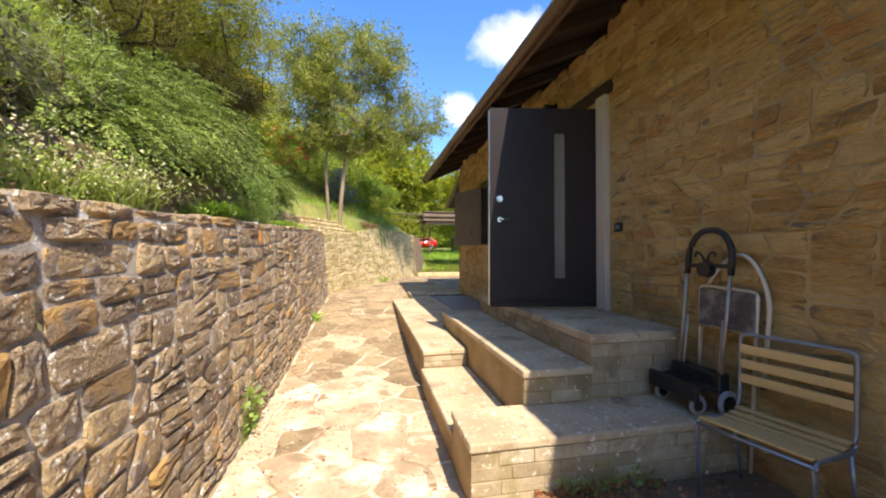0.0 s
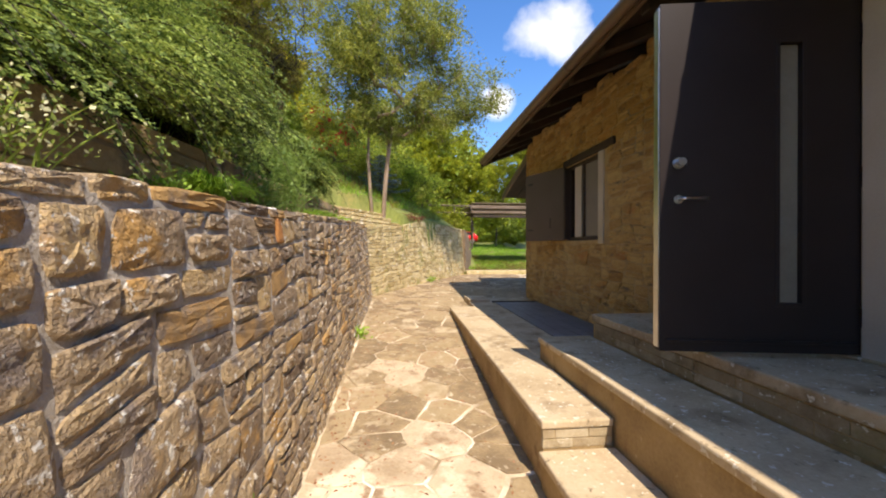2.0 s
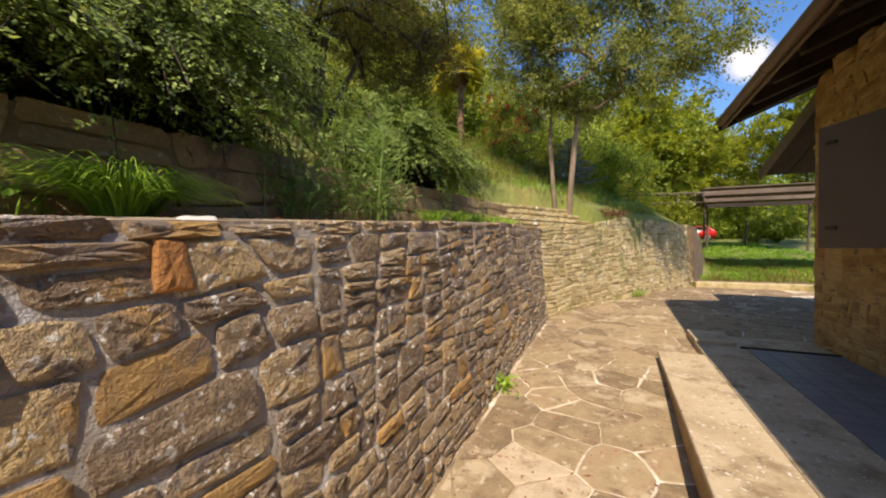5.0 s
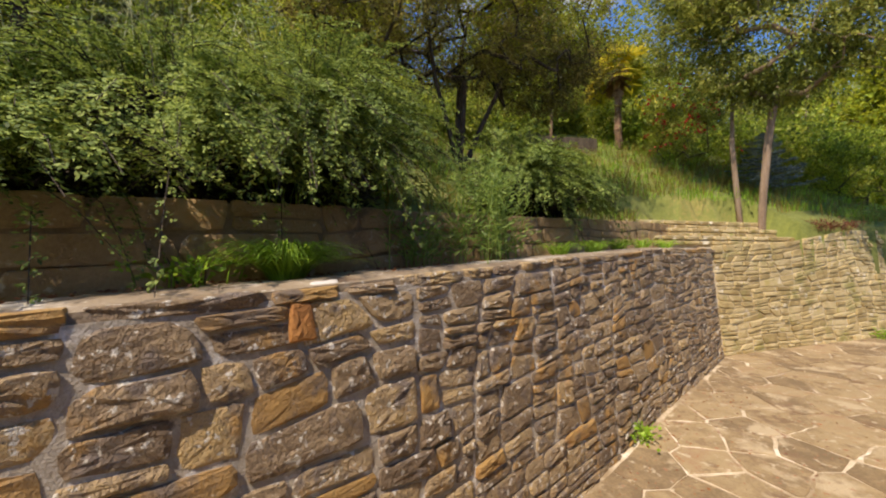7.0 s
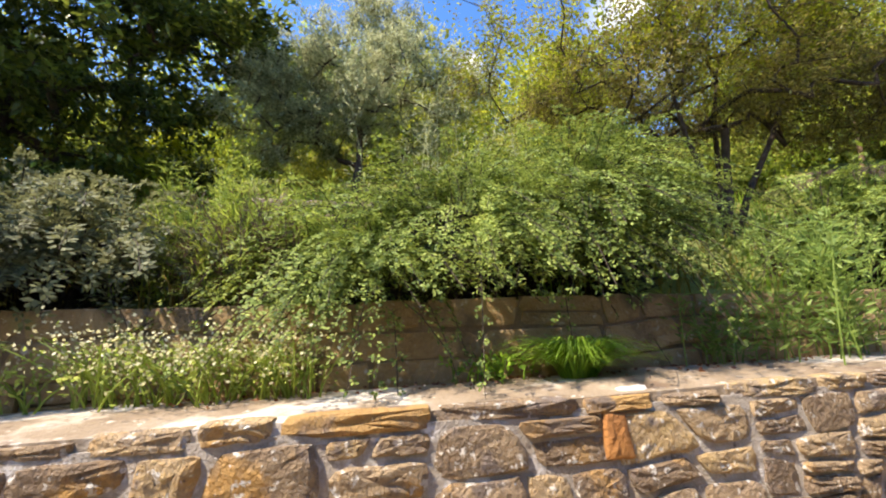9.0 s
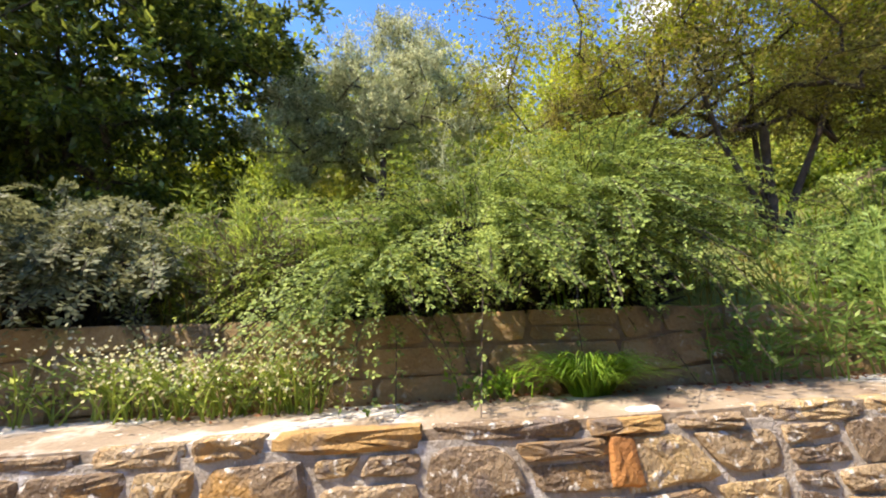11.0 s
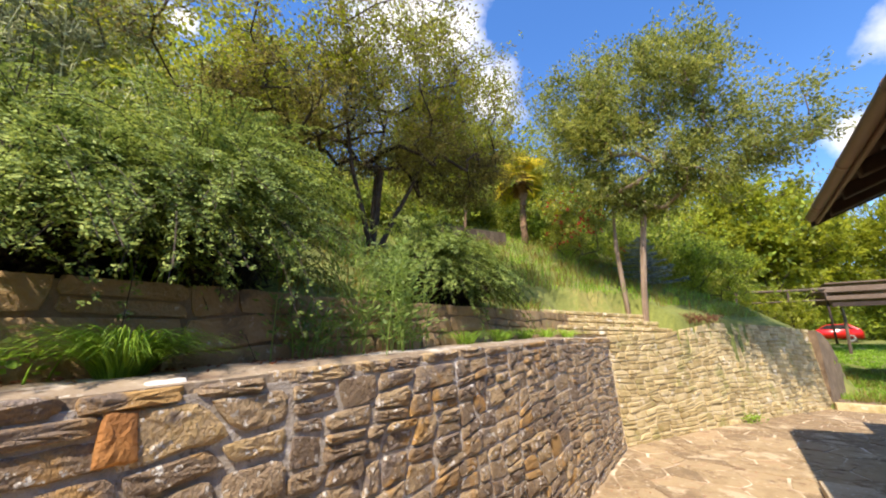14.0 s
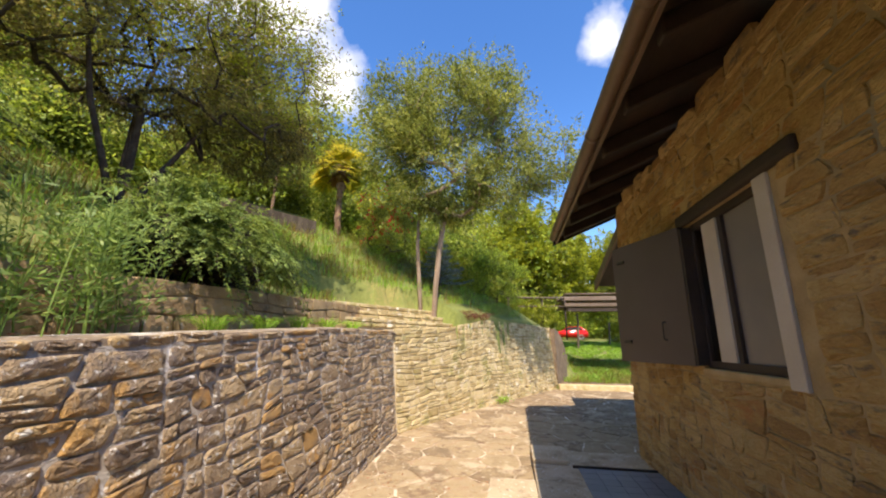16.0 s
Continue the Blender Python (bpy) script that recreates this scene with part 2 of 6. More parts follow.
M_ROOF = material("brown_eave_metal", [(0.11, 0.068, 0.042), (0.16, 0.10, 0.062)], scale=2, fine=30, bump=0.15, rough=0.5)
M_TILE = material("clay_roof_tile", [(0.20, 0.09, 0.05), (0.34, 0.17, 0.09), (0.40, 0.24, 0.15)], scale=4, fine=40, bump=0.5, rough=0.9, vary=0.4)
M_PLASTER = material("white_plaster", [(0.46, 0.39, 0.30), (0.55, 0.48, 0.39)], scale=3, fine=70, bump=0.2, rough=0.9)
M_SASH = material("grey_sash_paint", [(0.17, 0.145, 0.135), (0.21, 0.18, 0.165)], scale=3, fine=70, bump=0.1, rough=0.5)
M_WHITE = material("white_window_paint", [(0.62, 0.58, 0.52), (0.72, 0.68, 0.62)], scale=3, fine=70, bump=0.1, rough=0.6)
M_STEEL = material("brushed_steel", [(0.45, 0.44, 0.43), (0.58, 0.57, 0.56)], scale=20, fine=200, bump=0.05, rough=0.28, metal=1)
M_TUBE = material("grey_enamel_tube", [(0.20, 0.22, 0.26), (0.30, 0.32, 0.36)], scale=8, fine=90, bump=0.05, rough=0.35, metal=0.6)
M_ALU = material("dull_bronzed_tube", [(0.32, 0.26, 0.20), (0.46, 0.39, 0.31)], scale=8, fine=90, bump=0.05, rough=0.42, metal=0.6)
M_SLAT = material("pale_varnished_slat", [(0.50, 0.33, 0.13), (0.62, 0.43, 0.19)], scale=6, fine=60, bump=0.1, rough=0.5, stretch=(1, 0.15, 1))
M_BLACK = material("black_plastic", [(0.010, 0.009, 0.009), (0.022, 0.020, 0.019)], scale=8, fine=90, bump=0.1, rough=0.45)
M_RUBBER = material("grey_wheel_rubber", [(0.22, 0.22, 0.22), (0.34, 0.34, 0.33)], scale=9, fine=90, bump=0.1, rough=0.7)
M_RUSTSEAT = material("worn_rusty_panel", [(0.05, 0.045, 0.045), (0.10, 0.085, 0.08), (0.32, 0.28, 0.25)], scale=9, fine=60, bump=0.3, rough=0.7)
M_CREAM = material("chipped_cream_tube", [(0.55, 0.47, 0.36), (0.68, 0.60, 0.48)], scale=8, fine=60, bump=0.1, rough=0.5)
M_GREYWOOD = material("weathered_grey_wood", [(0.09, 0.06, 0.04), (0.17, 0.12, 0.085), (0.27, 0.215, 0.17)], scale=3, fine=40, bump=0.5, rough=0.9, stretch=(0.3, 1, 1))
M_CAR = material("red_car_paint", [(0.55, 0.012, 0.012), (0.62, 0.02, 0.018)], scale=2, fine=40, bump=0, rough=0.25)
M_BARK = material("brown_bark", [(0.05, 0.034, 0.022), (0.11, 0.08, 0.055), (0.19, 0.145, 0.10)], scale=8, fine=60, bump=1.0, bump_dist=0.02, rough=0.95, stretch=(1, 1, 0.3))
M_BARKPALE = material("pale_tan_bark", [(0.15, 0.10, 0.065), (0.26, 0.185, 0.125), (0.36, 0.27, 0.19)], scale=8, fine=60, bump=1.0, bump_dist=0.02, rough=0.95, stretch=(1, 1, 0.3))
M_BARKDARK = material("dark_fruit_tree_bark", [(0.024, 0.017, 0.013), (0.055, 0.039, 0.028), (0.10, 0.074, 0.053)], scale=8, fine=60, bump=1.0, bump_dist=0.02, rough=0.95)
M_PALMBARK = material("fibrous_palm_bark", [(0.10, 0.055, 0.03), (0.20, 0.12, 0.07), (0.30, 0.20, 0.13)], scale=12, fine=60, bump=1.0, bump_dist=0.03, rough=1)

L_COTO = leafy("cotoneaster_leaf", [(0.062, 0.102, 0.02), (0.155, 0.225, 0.043), (0.28, 0.365, 0.077), (0.43, 0.505, 0.122)], trans=0.31, rough=0.65)
L_COTO2 = leafy("grey_cotoneaster_leaf", [(0.07, 0.08, 0.034), (0.145, 0.16, 0.068), (0.26, 0.275, 0.13)], rough=0.65)
L_WISP = leafy("flower_wisp", [(0.20, 0.28, 0.05), (0.33, 0.42, 0.09), (0.47, 0.53, 0.15)], trans=0.42)
L_OLIVE = leafy("olive_leaf", [(0.145, 0.165, 0.075), (0.26, 0.285, 0.145), (0.40, 0.43, 0.24), (0.54, 0.57, 0.36)])
L_PLUM = leafy("plum_leaf", [(0.09, 0.082, 0.03), (0.155, 0.14, 0.043), (0.225, 0.205, 0.054), (0.33, 0.315, 0.065)], trans=0.45)
L_PLUMTIP = leafy("plum_fresh_leaf", [(0.16, 0.20, 0.015), (0.26, 0.31, 0.02), (0.36, 0.40, 0.03)], trans=0.5)
L_WALNUT = leafy("garden_shrub_leaf", [(0.135, 0.155, 0.028), (0.24, 0.27, 0.045), (0.365, 0.395, 0.066), (0.52, 0.50, 0.09)])
L_AIRY = leafy("garden_tree_leaf", [(0.10, 0.125, 0.028), (0.18, 0.215, 0.045), (0.28, 0.315, 0.065), (0.42, 0.42, 0.09)], trans=0.4)
L_DARK = leafy("dark_glossy_leaf", [(0.032, 0.050, 0.012), (0.074, 0.105, 0.020), (0.145, 0.19, 0.03), (0.32, 0.38, 0.06)], trans=0.35, rough=0.35)
L_WOOD = leafy("woodland_leaf", [(0.096, 0.136, 0.022), (0.193, 0.272, 0.035), (0.315, 0.416, 0.049), (0.490, 0.544, 0.063)], trans=0.45)
L_WOOD2 = leafy("sunlit_woodland_leaf", [(0.14, 0.17, 0.015), (0.26, 0.30, 0.025), (0.38, 0.42, 0.04)], trans=0.5)
L_SPRUCE = leafy("blue_spruce_needle", [(0.07, 0.10, 0.11), (0.20, 0.265, 0.29), (0.36, 0.44, 0.47), (0.50, 0.58, 0.61)], trans=0.1)
L_GRASS = leafy("fresh_grass", [(0.123, 0.224, 0.025), (0.228, 0.400, 0.039), (0.385, 0.576, 0.070)], trans=0.4)
L_DRY = leafy("dry_grass", [(0.17, 0.14, 0.03), (0.27, 0.22, 0.05), (0.37, 0.29, 0.08)], trans=0.35)
L_WEED = leafy("blue_green_weed", [(0.12, 0.20, 0.043), (0.205, 0.31, 0.066), (0.32, 0.42, 0.105)], trans=0.4)
L_GOLD = leafy("tall_weed_leaf", [(0.145, 0.20, 0.035), (0.25, 0.34, 0.055), (0.38, 0.46, 0.085)], trans=0.45)
L_FLOWER = leafy("cream_flower", [(0.58, 0.55, 0.26), (0.72, 0.69, 0.40), (0.80, 0.78, 0.58)], trans=0.3)
L_RED = leafy("red_flower", [(0.50, 0.03, 0.02), (0.65, 0.05, 0.04)], trans=0.2)
L_YELLOW = leafy("yellow_leaf", [(0.42, 0.38, 0.02), (0.58, 0.52, 0.04)], trans=0.4)
L_PALM = leafy("palm_frond", [(0.26, 0.30, 0.03), (0.50, 0.47, 0.05), (0.74, 0.60, 0.06)], trans=0.4)
L_PALMDRY = leafy("dry_palm_frond", [(0.16, 0.09, 0.035), (0.28, 0.17, 0.07)], trans=0.2)
L_SEDUM = leafy("rusty_sedum", [(0.12, 0.045, 0.025), (0.22, 0.085, 0.045), (0.30, 0.14, 0.07)], trans=0.15)
L_LITTER = leafy("fallen_leaf", [(0.16, 0.06, 0.03), (0.30, 0.12, 0.05), (0.36, 0.20, 0.10)], trans=0.1)
L_BROWN = leafy("dead_stalk", [(0.10, 0.06, 0.04), (0.19, 0.12, 0.075)], trans=0.1)


def glass_material():
    m = bpy.data.materials.new("window_glass")
    m.use_nodes = True
    b = m.node_tree.nodes["Principled BSDF"]
    b.inputs["Base Color"].default_value = (0.95, 0.97, 0.96, 1)
    b.inputs["Roughness"].default_value = 0.03
    b.inputs["Transmission Weight"].default_value = 1.0
    b.inputs["IOR"].default_value = 1.45
    return m


M_GLASS = glass_material()
# the door strip's pale base colour stands in for reflected and transmitted light
M_STRIPGLASS = material("painted_reflection_glass", [(0.27, 0.26, 0.215), (0.35, 0.34, 0.285)], scale=3, fine=40, bump=0.05, rough=0.25, translucent=0.5)

# ---------------------------------------------------------------- mesh helpers


def mesh_object(name, verts, faces, mat, parent=None, smooth=False, label=""):
    me = bpy.data.meshes.new(name)
    me.from_pydata(verts, [], faces)
    me.materials.append(mat)
    if smooth:
        me.polygons.foreach_set("use_smooth", [True] * len(me.polygons))
    me.update()
    ob = new(name, me)
    if parent is not None:
        ob.parent = parent
    if label:
        ob["label"] = label
    return ob


def part(name, bm, mat, parent=None, label="", smooth=False):
    me = bpy.data.meshes.new(name)
    bm.to_mesh(me)
    bm.free()
    me.materials.append(mat)
    if smooth:
        me.polygons.foreach_set("use_smooth", [True] * len(me.polygons))
    ob = new(name, me)
    if parent is not None:
        ob.parent = parent
    if label:
        ob["label"] = label
    return ob


def thing(name, label, category, at=(0, 0, 0), group="", kind=""):
    ob = new(name)
    ob.empty_display_size = 0.1
    ob.location = at
    return tagged(ob, label, category, group, kind)


def rbox(x0, x1, y0, y1, z0, z1, r=0.006, bm=None):
    bm = bm or bmesh.new()
    made = bmesh.ops.create_cube(bm, size=1)["verts"]
    for v in made:
        v.co = Vector(((x0 + x1) / 2 + v.co.x * (x1 - x0), (y0 + y1) / 2 + v.co.y * (y1 - y0), (z0 + z1) / 2 + v.co.z * (z1 - z0)))
    if r:
        edges = list({e for v in made for e in v.link_edges})
        bmesh.ops.bevel(bm, geom=edges, offset=r, segments=2, affect="EDGES", profile=0.5)
    return bm


def tube(points, radii, sides=8, closed=False):
    """Vertices and faces of a tube along points."""
    pts = [Vector(p) for p in points]
    n = len(pts)
    if not hasattr(radii, "__len__"):
        radii = [radii] * n
    verts, faces = [], []
    up = Vector((0.13, 0.21, 0.97))
    for i, p in enumerate(pts):
        if closed:
            d = pts[(i + 1) % n] - pts[i - 1]
        else:
            d = pts[min(i + 1, n - 1)] - pts[max(i - 1, 0)]
        d = d.normalized() if d.length > 1e-9 else Vector((0, 0, 1))
        a = d.cross(up if abs(d.dot(up)) < 0.95 else Vector((1, 0, 0))).normalized()
        b = d.cross(a)
        for k in range(sides):
            t = 2 * math.pi * k / sides
            verts.append(p + (a * math.cos(t) + b * math.sin(t)) * radii[i])
    for i in range(n if closed else n - 1):
        j = (i + 1) % n
        for k in range(sides):
            l = (k + 1) % sides
            faces.append((i * sides + k, i * sides + l, j * sides + l, j * sides + k))
    if not closed:
        faces.append(tuple(range(sides))[::-1])
        faces.append(tuple((n - 1) * sides + k for k in range(sides)))
    return verts, faces


def tube_object(name, points, r, mat, parent=None, sides=10, closed=False, label=""):
    v, f = tube(points, r, sides, closed)
    return mesh_object(name, v, f, mat, parent, True, label)


def arc(points, radius, steps=6):
    """Rounds the inner corners of a polyline."""
    pts = [Vector(p) for p in points]
    out = [pts[0]]
    for a, b, c in zip(pts, pts[1:], pts[2:]):
        u, v = (a - b), (c - b)
        r = min(radius, u.length * 0.49, v.length * 0.49)
        p, q = b + u.normalized() * r, b + v.normalized() * r
        for i in range(steps + 1):
            t = i / steps
            out.append(p * (1 - t) ** 2 + b * 2 * t * (1 - t) + q * t * t)
    out.append(pts[-1])
    return out


def lerp_table(x, table):
    xs, ys = zip(*table)
    return float(np.interp(x, xs, ys))


# ---------------------------------------------------------------- the lie of the land
W1_END = 10.45                      # where the long wall turns
W2_A, W2_B = Vector((-0.98, 10.55)), Vector((2.20, 16.55))
W2_D = (W2_B - W2_A).normalized()
W2_N = Vector((-W2_D.y, W2_D.x))    # points into the hill


def path_z(y):
    return lerp_table(y, [(-40, -0.5), (-4, 0.0), (3.5, 0.05), (5, 0.09), (6.5, 0.2), (8, 0.33), (10, 0.42), (12, 0.48), (16, 0.56), (40, 0.7)])


def wall_top(y):
    return lerp_table(y, [(-6, 1.60), (1.5, 1.71), (2.5, 1.75), (4, 1.82), (5.6, 1.90), (8.5, 2.05), (10.5, 2.07)])


def terrace_top(y):
    return lerp_table(y, [(-6, 2.0), (2, 2.16), (4.3, 2.26), (6.4, 2.33), (8.2, 2.41), (10, 2.47)])


def behind_w2(x, y):
    return (Vector((x, y)) - W2_A).dot(W2_N)


def along_w2(x, y):
    return (Vector((x, y)) - W2_A).dot(W2_D)


def smooth(a, b, x):
    t = min(1.0, max(0.0, (x - a) / (b - a)))
    return t * t * (3 - 2 * t)


def hill(d, y):
    return 0.52 * d + 0.16 * noise.noise((d * 0.35, y * 0.3, 3.1)) * min(1, d)


def land(x, y):
    """Height of the ground anywhere."""
    z = path_z(y)
    if y > 16.4 and x > 1.5:                      # the lawn behind the kerb
        z = 0.70 + 0.02 * noise.noise((x, y, 0)) + max(0, y - 17) * 0.052
        z = max(z, 0.68)
    d1 = -1.55 - x
    d2 = behind_w2(x, y) - 0.25
    s2 = along_w2(x, y)
    if d1 > -0.3 and y < 11.5:                   # the ledge behind the long wall
        if x < -1.28:
            z = wall_top(y) - 0.015
        if x < -1.86:
            z = terrace_top(y) - 0.10 + hill(-1.86 - x, y)
    if y >= 9.5 and d2 > 0 and not (x < -1.28 and y < 10.7):
        top = lerp_table(s2, [(-3, 2.45), (0, 2.42), (3, 2.50), (6.5, 2.36), (9, 1.6), (13, 1.3)])
        zz = top + 0.56 * d2 + 0.10 * noise.noise((x * 0.5, y * 0.5, 7.7)) * min(1, d2)
        if -1.7 < s2 < 1.95 and d2 < 1.0:
            zz = min(zz, 1.93 + 0.40 * (d2 + 0.25))
        if s2 > 6.3:
            t = smooth(6.3, 10.5, s2) * (1 - smooth(3, 9, d2))
            zz = zz * (1 - t) + max(z, 0.8) * t
        if x < -1.86:
            zz = max(zz, terrace_top(min(y, 10)) - 0.10 + hill(-1.86 - x, y))
        z = zz
    if x > 2.2 and y > 14:                        # the lawn stays low beside the hill
        t = smooth(2.2, 4.0, x) * smooth(16.4, 17.0, y)
        z = z * (1 - t) + (0.70 + max(0, y - 17) * 0.052) * t
    far = math.hypot(x, y - 8)
    if z > 6:
        z = 6 + (z - 6) * 0.6
    if far > 45 and z > 1:
        z = z + (far - 45) * 0.02
    return z

# ---------------------------------------------------------------- large structure


def axis(stops):
    """Grid lines: (start, end, step) stretches joined."""
    out = []
    for a, b, s in stops:
        out += list(np.arange(a, b, s))
    return out + [stops[-1][1]]


def ground_sheet():
    xs = axis([(-400, -100, 60), (-100, -30, 8), (-30, -8, 1.6), (-8, -2, 0.4), (-2, -1.88, 0.06), (-1.88, -1.84, 0.02), (-1.84, -1.30, 0.27), (-1.30, -1.26, 0.02),
               (-1.26, 3, 0.12), (3, 10, 0.7), (10, 40, 5), (40, 100, 12), (100, 400, 60)])
    ys = axis([(-400, -100, 60), (-100, -20, 10), (-20, -2, 1.5), (-2, 9.4, 0.4), (9.4, 18.4, 0.12), (18.4, 30, 0.8), (30, 100, 7), (100, 420, 60)])
    verts = [(x, y, land(x, y) - 0.02) for y in ys for x in xs]
    n = len(xs)
    faces = [(j * n + i, j * n + i + 1, (j + 1) * n + i + 1, (j + 1) * n + i) for j in range(len(ys) - 1) for i in range(n - 1)]
    ob = mesh_object("ground", verts, faces, M_MEADOW, None, True)
    tagged(ob, "grassy hillside and lawn with dry patches", "ground", kind="structure")
    return ob


ground_sheet()

PATH_L, PATH_R = -0.93, 0.62


def path_bed():
    """The mortar bed between the flagstones, one sheet under them."""
    xs = list(np.arange(-1.3, 7.1, 0.2))
    ys = list(np.arange(-6, 16.4, 0.25))
    verts = [(x, y, path_z(y) + 0.004 + 0.006 * noise.noise((x * 2, y * 2, 1))) for y in ys for x in xs]
    n = len(xs)
    faces = [(j * n + i, j * n + i + 1, (j + 1) * n + i + 1, (j + 1) * n + i) for j in range(len(ys) - 1) for i in range(n - 1)]
    ob = mesh_object("pavement", verts, faces, M_JOINT, None, True)
    return tagged(ob, "crazy-paved path of brown flagstones in white mortar", "path", kind="structure")


pavement = path_bed()


def prism_wall(name, prof, label, mat, kind="structure", category="wall"):
    """A wall swept along stations; prof: list of rings (each a list of points), all of one length."""
    n = len(prof[0])
    verts = [p for ring in prof for p in ring]
    faces = []
    for i in range(len(prof) - 1):
        for k in range(n):
            l = (k + 1) % n
            faces.append((i * n + k, (i + 1) * n + k, (i + 1) * n + l, i * n + l))
    faces.append(tuple(range(n)))
    faces.append(tuple((len(prof) - 1) * n + k for k in range(n))[::-1])
    ob = mesh_object(name, verts, faces, mat)
    return tagged(ob, label, category, kind=kind)


def w1_face(z):
    """x of the long wall's battered face."""
    return -0.925 - 0.092 * (z - 0.1)


ys1 = list(np.arange(-6, W1_END, 0.5)) + [W1_END]
wall_long = prism_wall("wall_long", [[(w1_face(-0.3) - 0.005, y, -0.4), (w1_face(wall_top(y)) - 0.005, y, wall_top(y) - 0.05), (-1.33, y, wall_top(y) - 0.05), (-1.33, y, -0.4)] for y in ys1],
                       "rough brown rubble-stone retaining wall in grey mortar", M_MORTAR)
ledge = prism_wall("trim_ledge", [[(w1_face(wall_top(y)) - 0.015, y, wall_top(y) - 0.052), (w1_face(wall_top(y)) - 0.02, y, wall_top(y) - 0.012 + 0.008 * noise.noise((y * 3, 0, 0))),
                                   (-1.30, y, wall_top(y) + 0.004), (-1.62, y, wall_top(y) + 0.01 * noise.noise((y * 2, 5, 0))), (-1.66, y, wall_top(y) - 0.06)] for y in np.arange(-6, W1_END + 0.2, 0.1)],
                   "pale mortar capping ledge on top of the rubble wall", M_CAPMORTAR, category="ledge")
terrace = prism_wall("wall_terrace", [[(-1.66, y, 1.3), (-1.70, y, terrace_top(y) - 0.02), (-1.92, y, terrace_top(y) - 0.02), (-1.92, y, 1.3)] for y in list(np.arange(-6, 10.6, 0.5)) + [10.6]],
                     "low dark weathered terrace wall above the ledge", M_TERRACE)


def w2_point(s, out, z):
    """A point s along the angled wall, out metres before its face, at height z."""
    p = W2_A + W2_D * s - W2_N * out
    bulge = 0.10 * math.sin(math.pi * min(1, max(0, s / 6.5)))
    p = p + W2_N * bulge
    return (p.x, p.y, z)


W2_LEN = (W2_B - W2_A).length


def w2_top(s):
    return lerp_table(s, [(-1, 2.12), (0, 2.12), (1.6, 2.18), (3.2, 2.42), (5.5, 2.40), (6.6, 2.34)])


def w2_batter(z):
    return -0.10 * (z - 0.4)


ss = list(np.arange(-0.15, W2_LEN, 0.4)) + [W2_LEN]
wall_angled = prism_wall("wall_angled", [[w2_point(s, 0.02 - 0.03 + w2_batter(0), 0.0), w2_point(s, w2_batter(w2_top(s)) - 0.01, w2_top(s) - 0.03), w2_point(s, -0.50, w2_top(s) - 0.03), w2_point(s, -0.50, 0.0)] for s in ss],
                         "pale yellow coursed stone wall, sunlit, with leaf shadows", M_PALEMORTAR)
# the return's shade is put in with the darker terrace stone colour
ret = prism_wall("wall_return", [[(W2_B.x - 0.01 + dx, W2_B.y + dy, 0.3), (W2_B.x - 0.05 + dx, W2_B.y + dy, zt), (W2_B.x - 0.45 + dx, W2_B.y + dy + 0.12, zt), (W2_B.x - 0.45 + dx, W2_B.y + dy + 0.12, 0.3)]
                                 for dx, dy, zt in ((0, -0.02, 2.31), (0.16, 0.5, 2.25), (0.34, 1.0, 2.0), (0.52, 1.5, 1.5), (0.66, 1.9, 0.9))],
                 "stone return of the angled wall by the lawn, coloured dark for its shade", M_TERRACE)
kerb = part("kerb", rbox(2.17, 7.0, 16.20, 16.50, 0.45, 0.72, 0.02), M_PALE)
tagged(kerb, "low stone kerb between paving and lawn", "kerb", kind="structure")

tagged(part("earth_strip", rbox(2.30, 7.0, 16.51, 17.35, 0.45, 0.722, 0.02), M_SOIL), "bare brown earth strip behind the kerb", "earth", kind="structure")

# ---------------------------------------------------------------- the house
HX, HY0, HY1, HZ = 2.45, -5.0, 9.95, 3.75
DOOR = (3.68, 4.83, 0.93, 3.08)      # y from, y to, z from, z to
WIN = (6.77, 7.82, 1.70, 2.93)


def house_shell():
    bm = bmesh.new()
    T = 0.42
    y0, y1, z0, z1 = DOOR
    a0, a1, b0, b1 = WIN
    x0, x1 = HX + 0.008, HX + T
    for q in [(HY0, y0, -0.4, HZ), (y0, y1, -0.4, z0), (y0, y1, z1, HZ), (y1, a0, -0.4, HZ), (a0, a1, -0.4, b0), (a0, a1, b1, HZ), (a1, HY1, -0.4, HZ)]:
        rbox(x0, x1, q[0], q[1], q[2], q[3], 0, bm)
    return part("wall_front", bm, M_HOUSEMORTAR)


wall_front = tagged(house_shell(), "house wall of yellow sandstone blocks in sand mortar", "wall", kind="structure")
for nm, q in (("wall_gable", (HX + 0.42, 9.0, HY1 - 0.4, HY1 - 0.012)), ("wall_south", (HX + 0.42, 9.0, HY0, HY0 + 0.4)), ("wall_rear", (8.6, 9.0, HY0 + 0.4, HY1 - 0.4))):
    tagged(part(nm, rbox(*q, -0.4, 3.7, 0), M_HOUSEMORTAR), "plain sandstone wall of the house", "wall", kind="structure")
tagged(part("floor", rbox(HX + 0.42, 8.6, HY0 + 0.4, HY1 - 0.4, 0.7, 0.9, 0), M_CONCRETE), "plain floor inside the house", "floor", kind="structure")
tagged(part("ceiling", rbox(HX + 0.42, 8.6, HY0 + 0.4, HY1 - 0.4, 3.5, 3.6, 0), M_PLASTER), "plain white ceiling inside the house", "ceiling", kind="structure")

EAVE_X, EAVE_Z, SLOPE = 1.68, 3.64, 0.42
ROOF_Y0, ROOF_Y1 = -5.6, 11.05


def roof_z(x):
    return EAVE_Z + 0.06 + (x - EAVE_X) * SLOPE


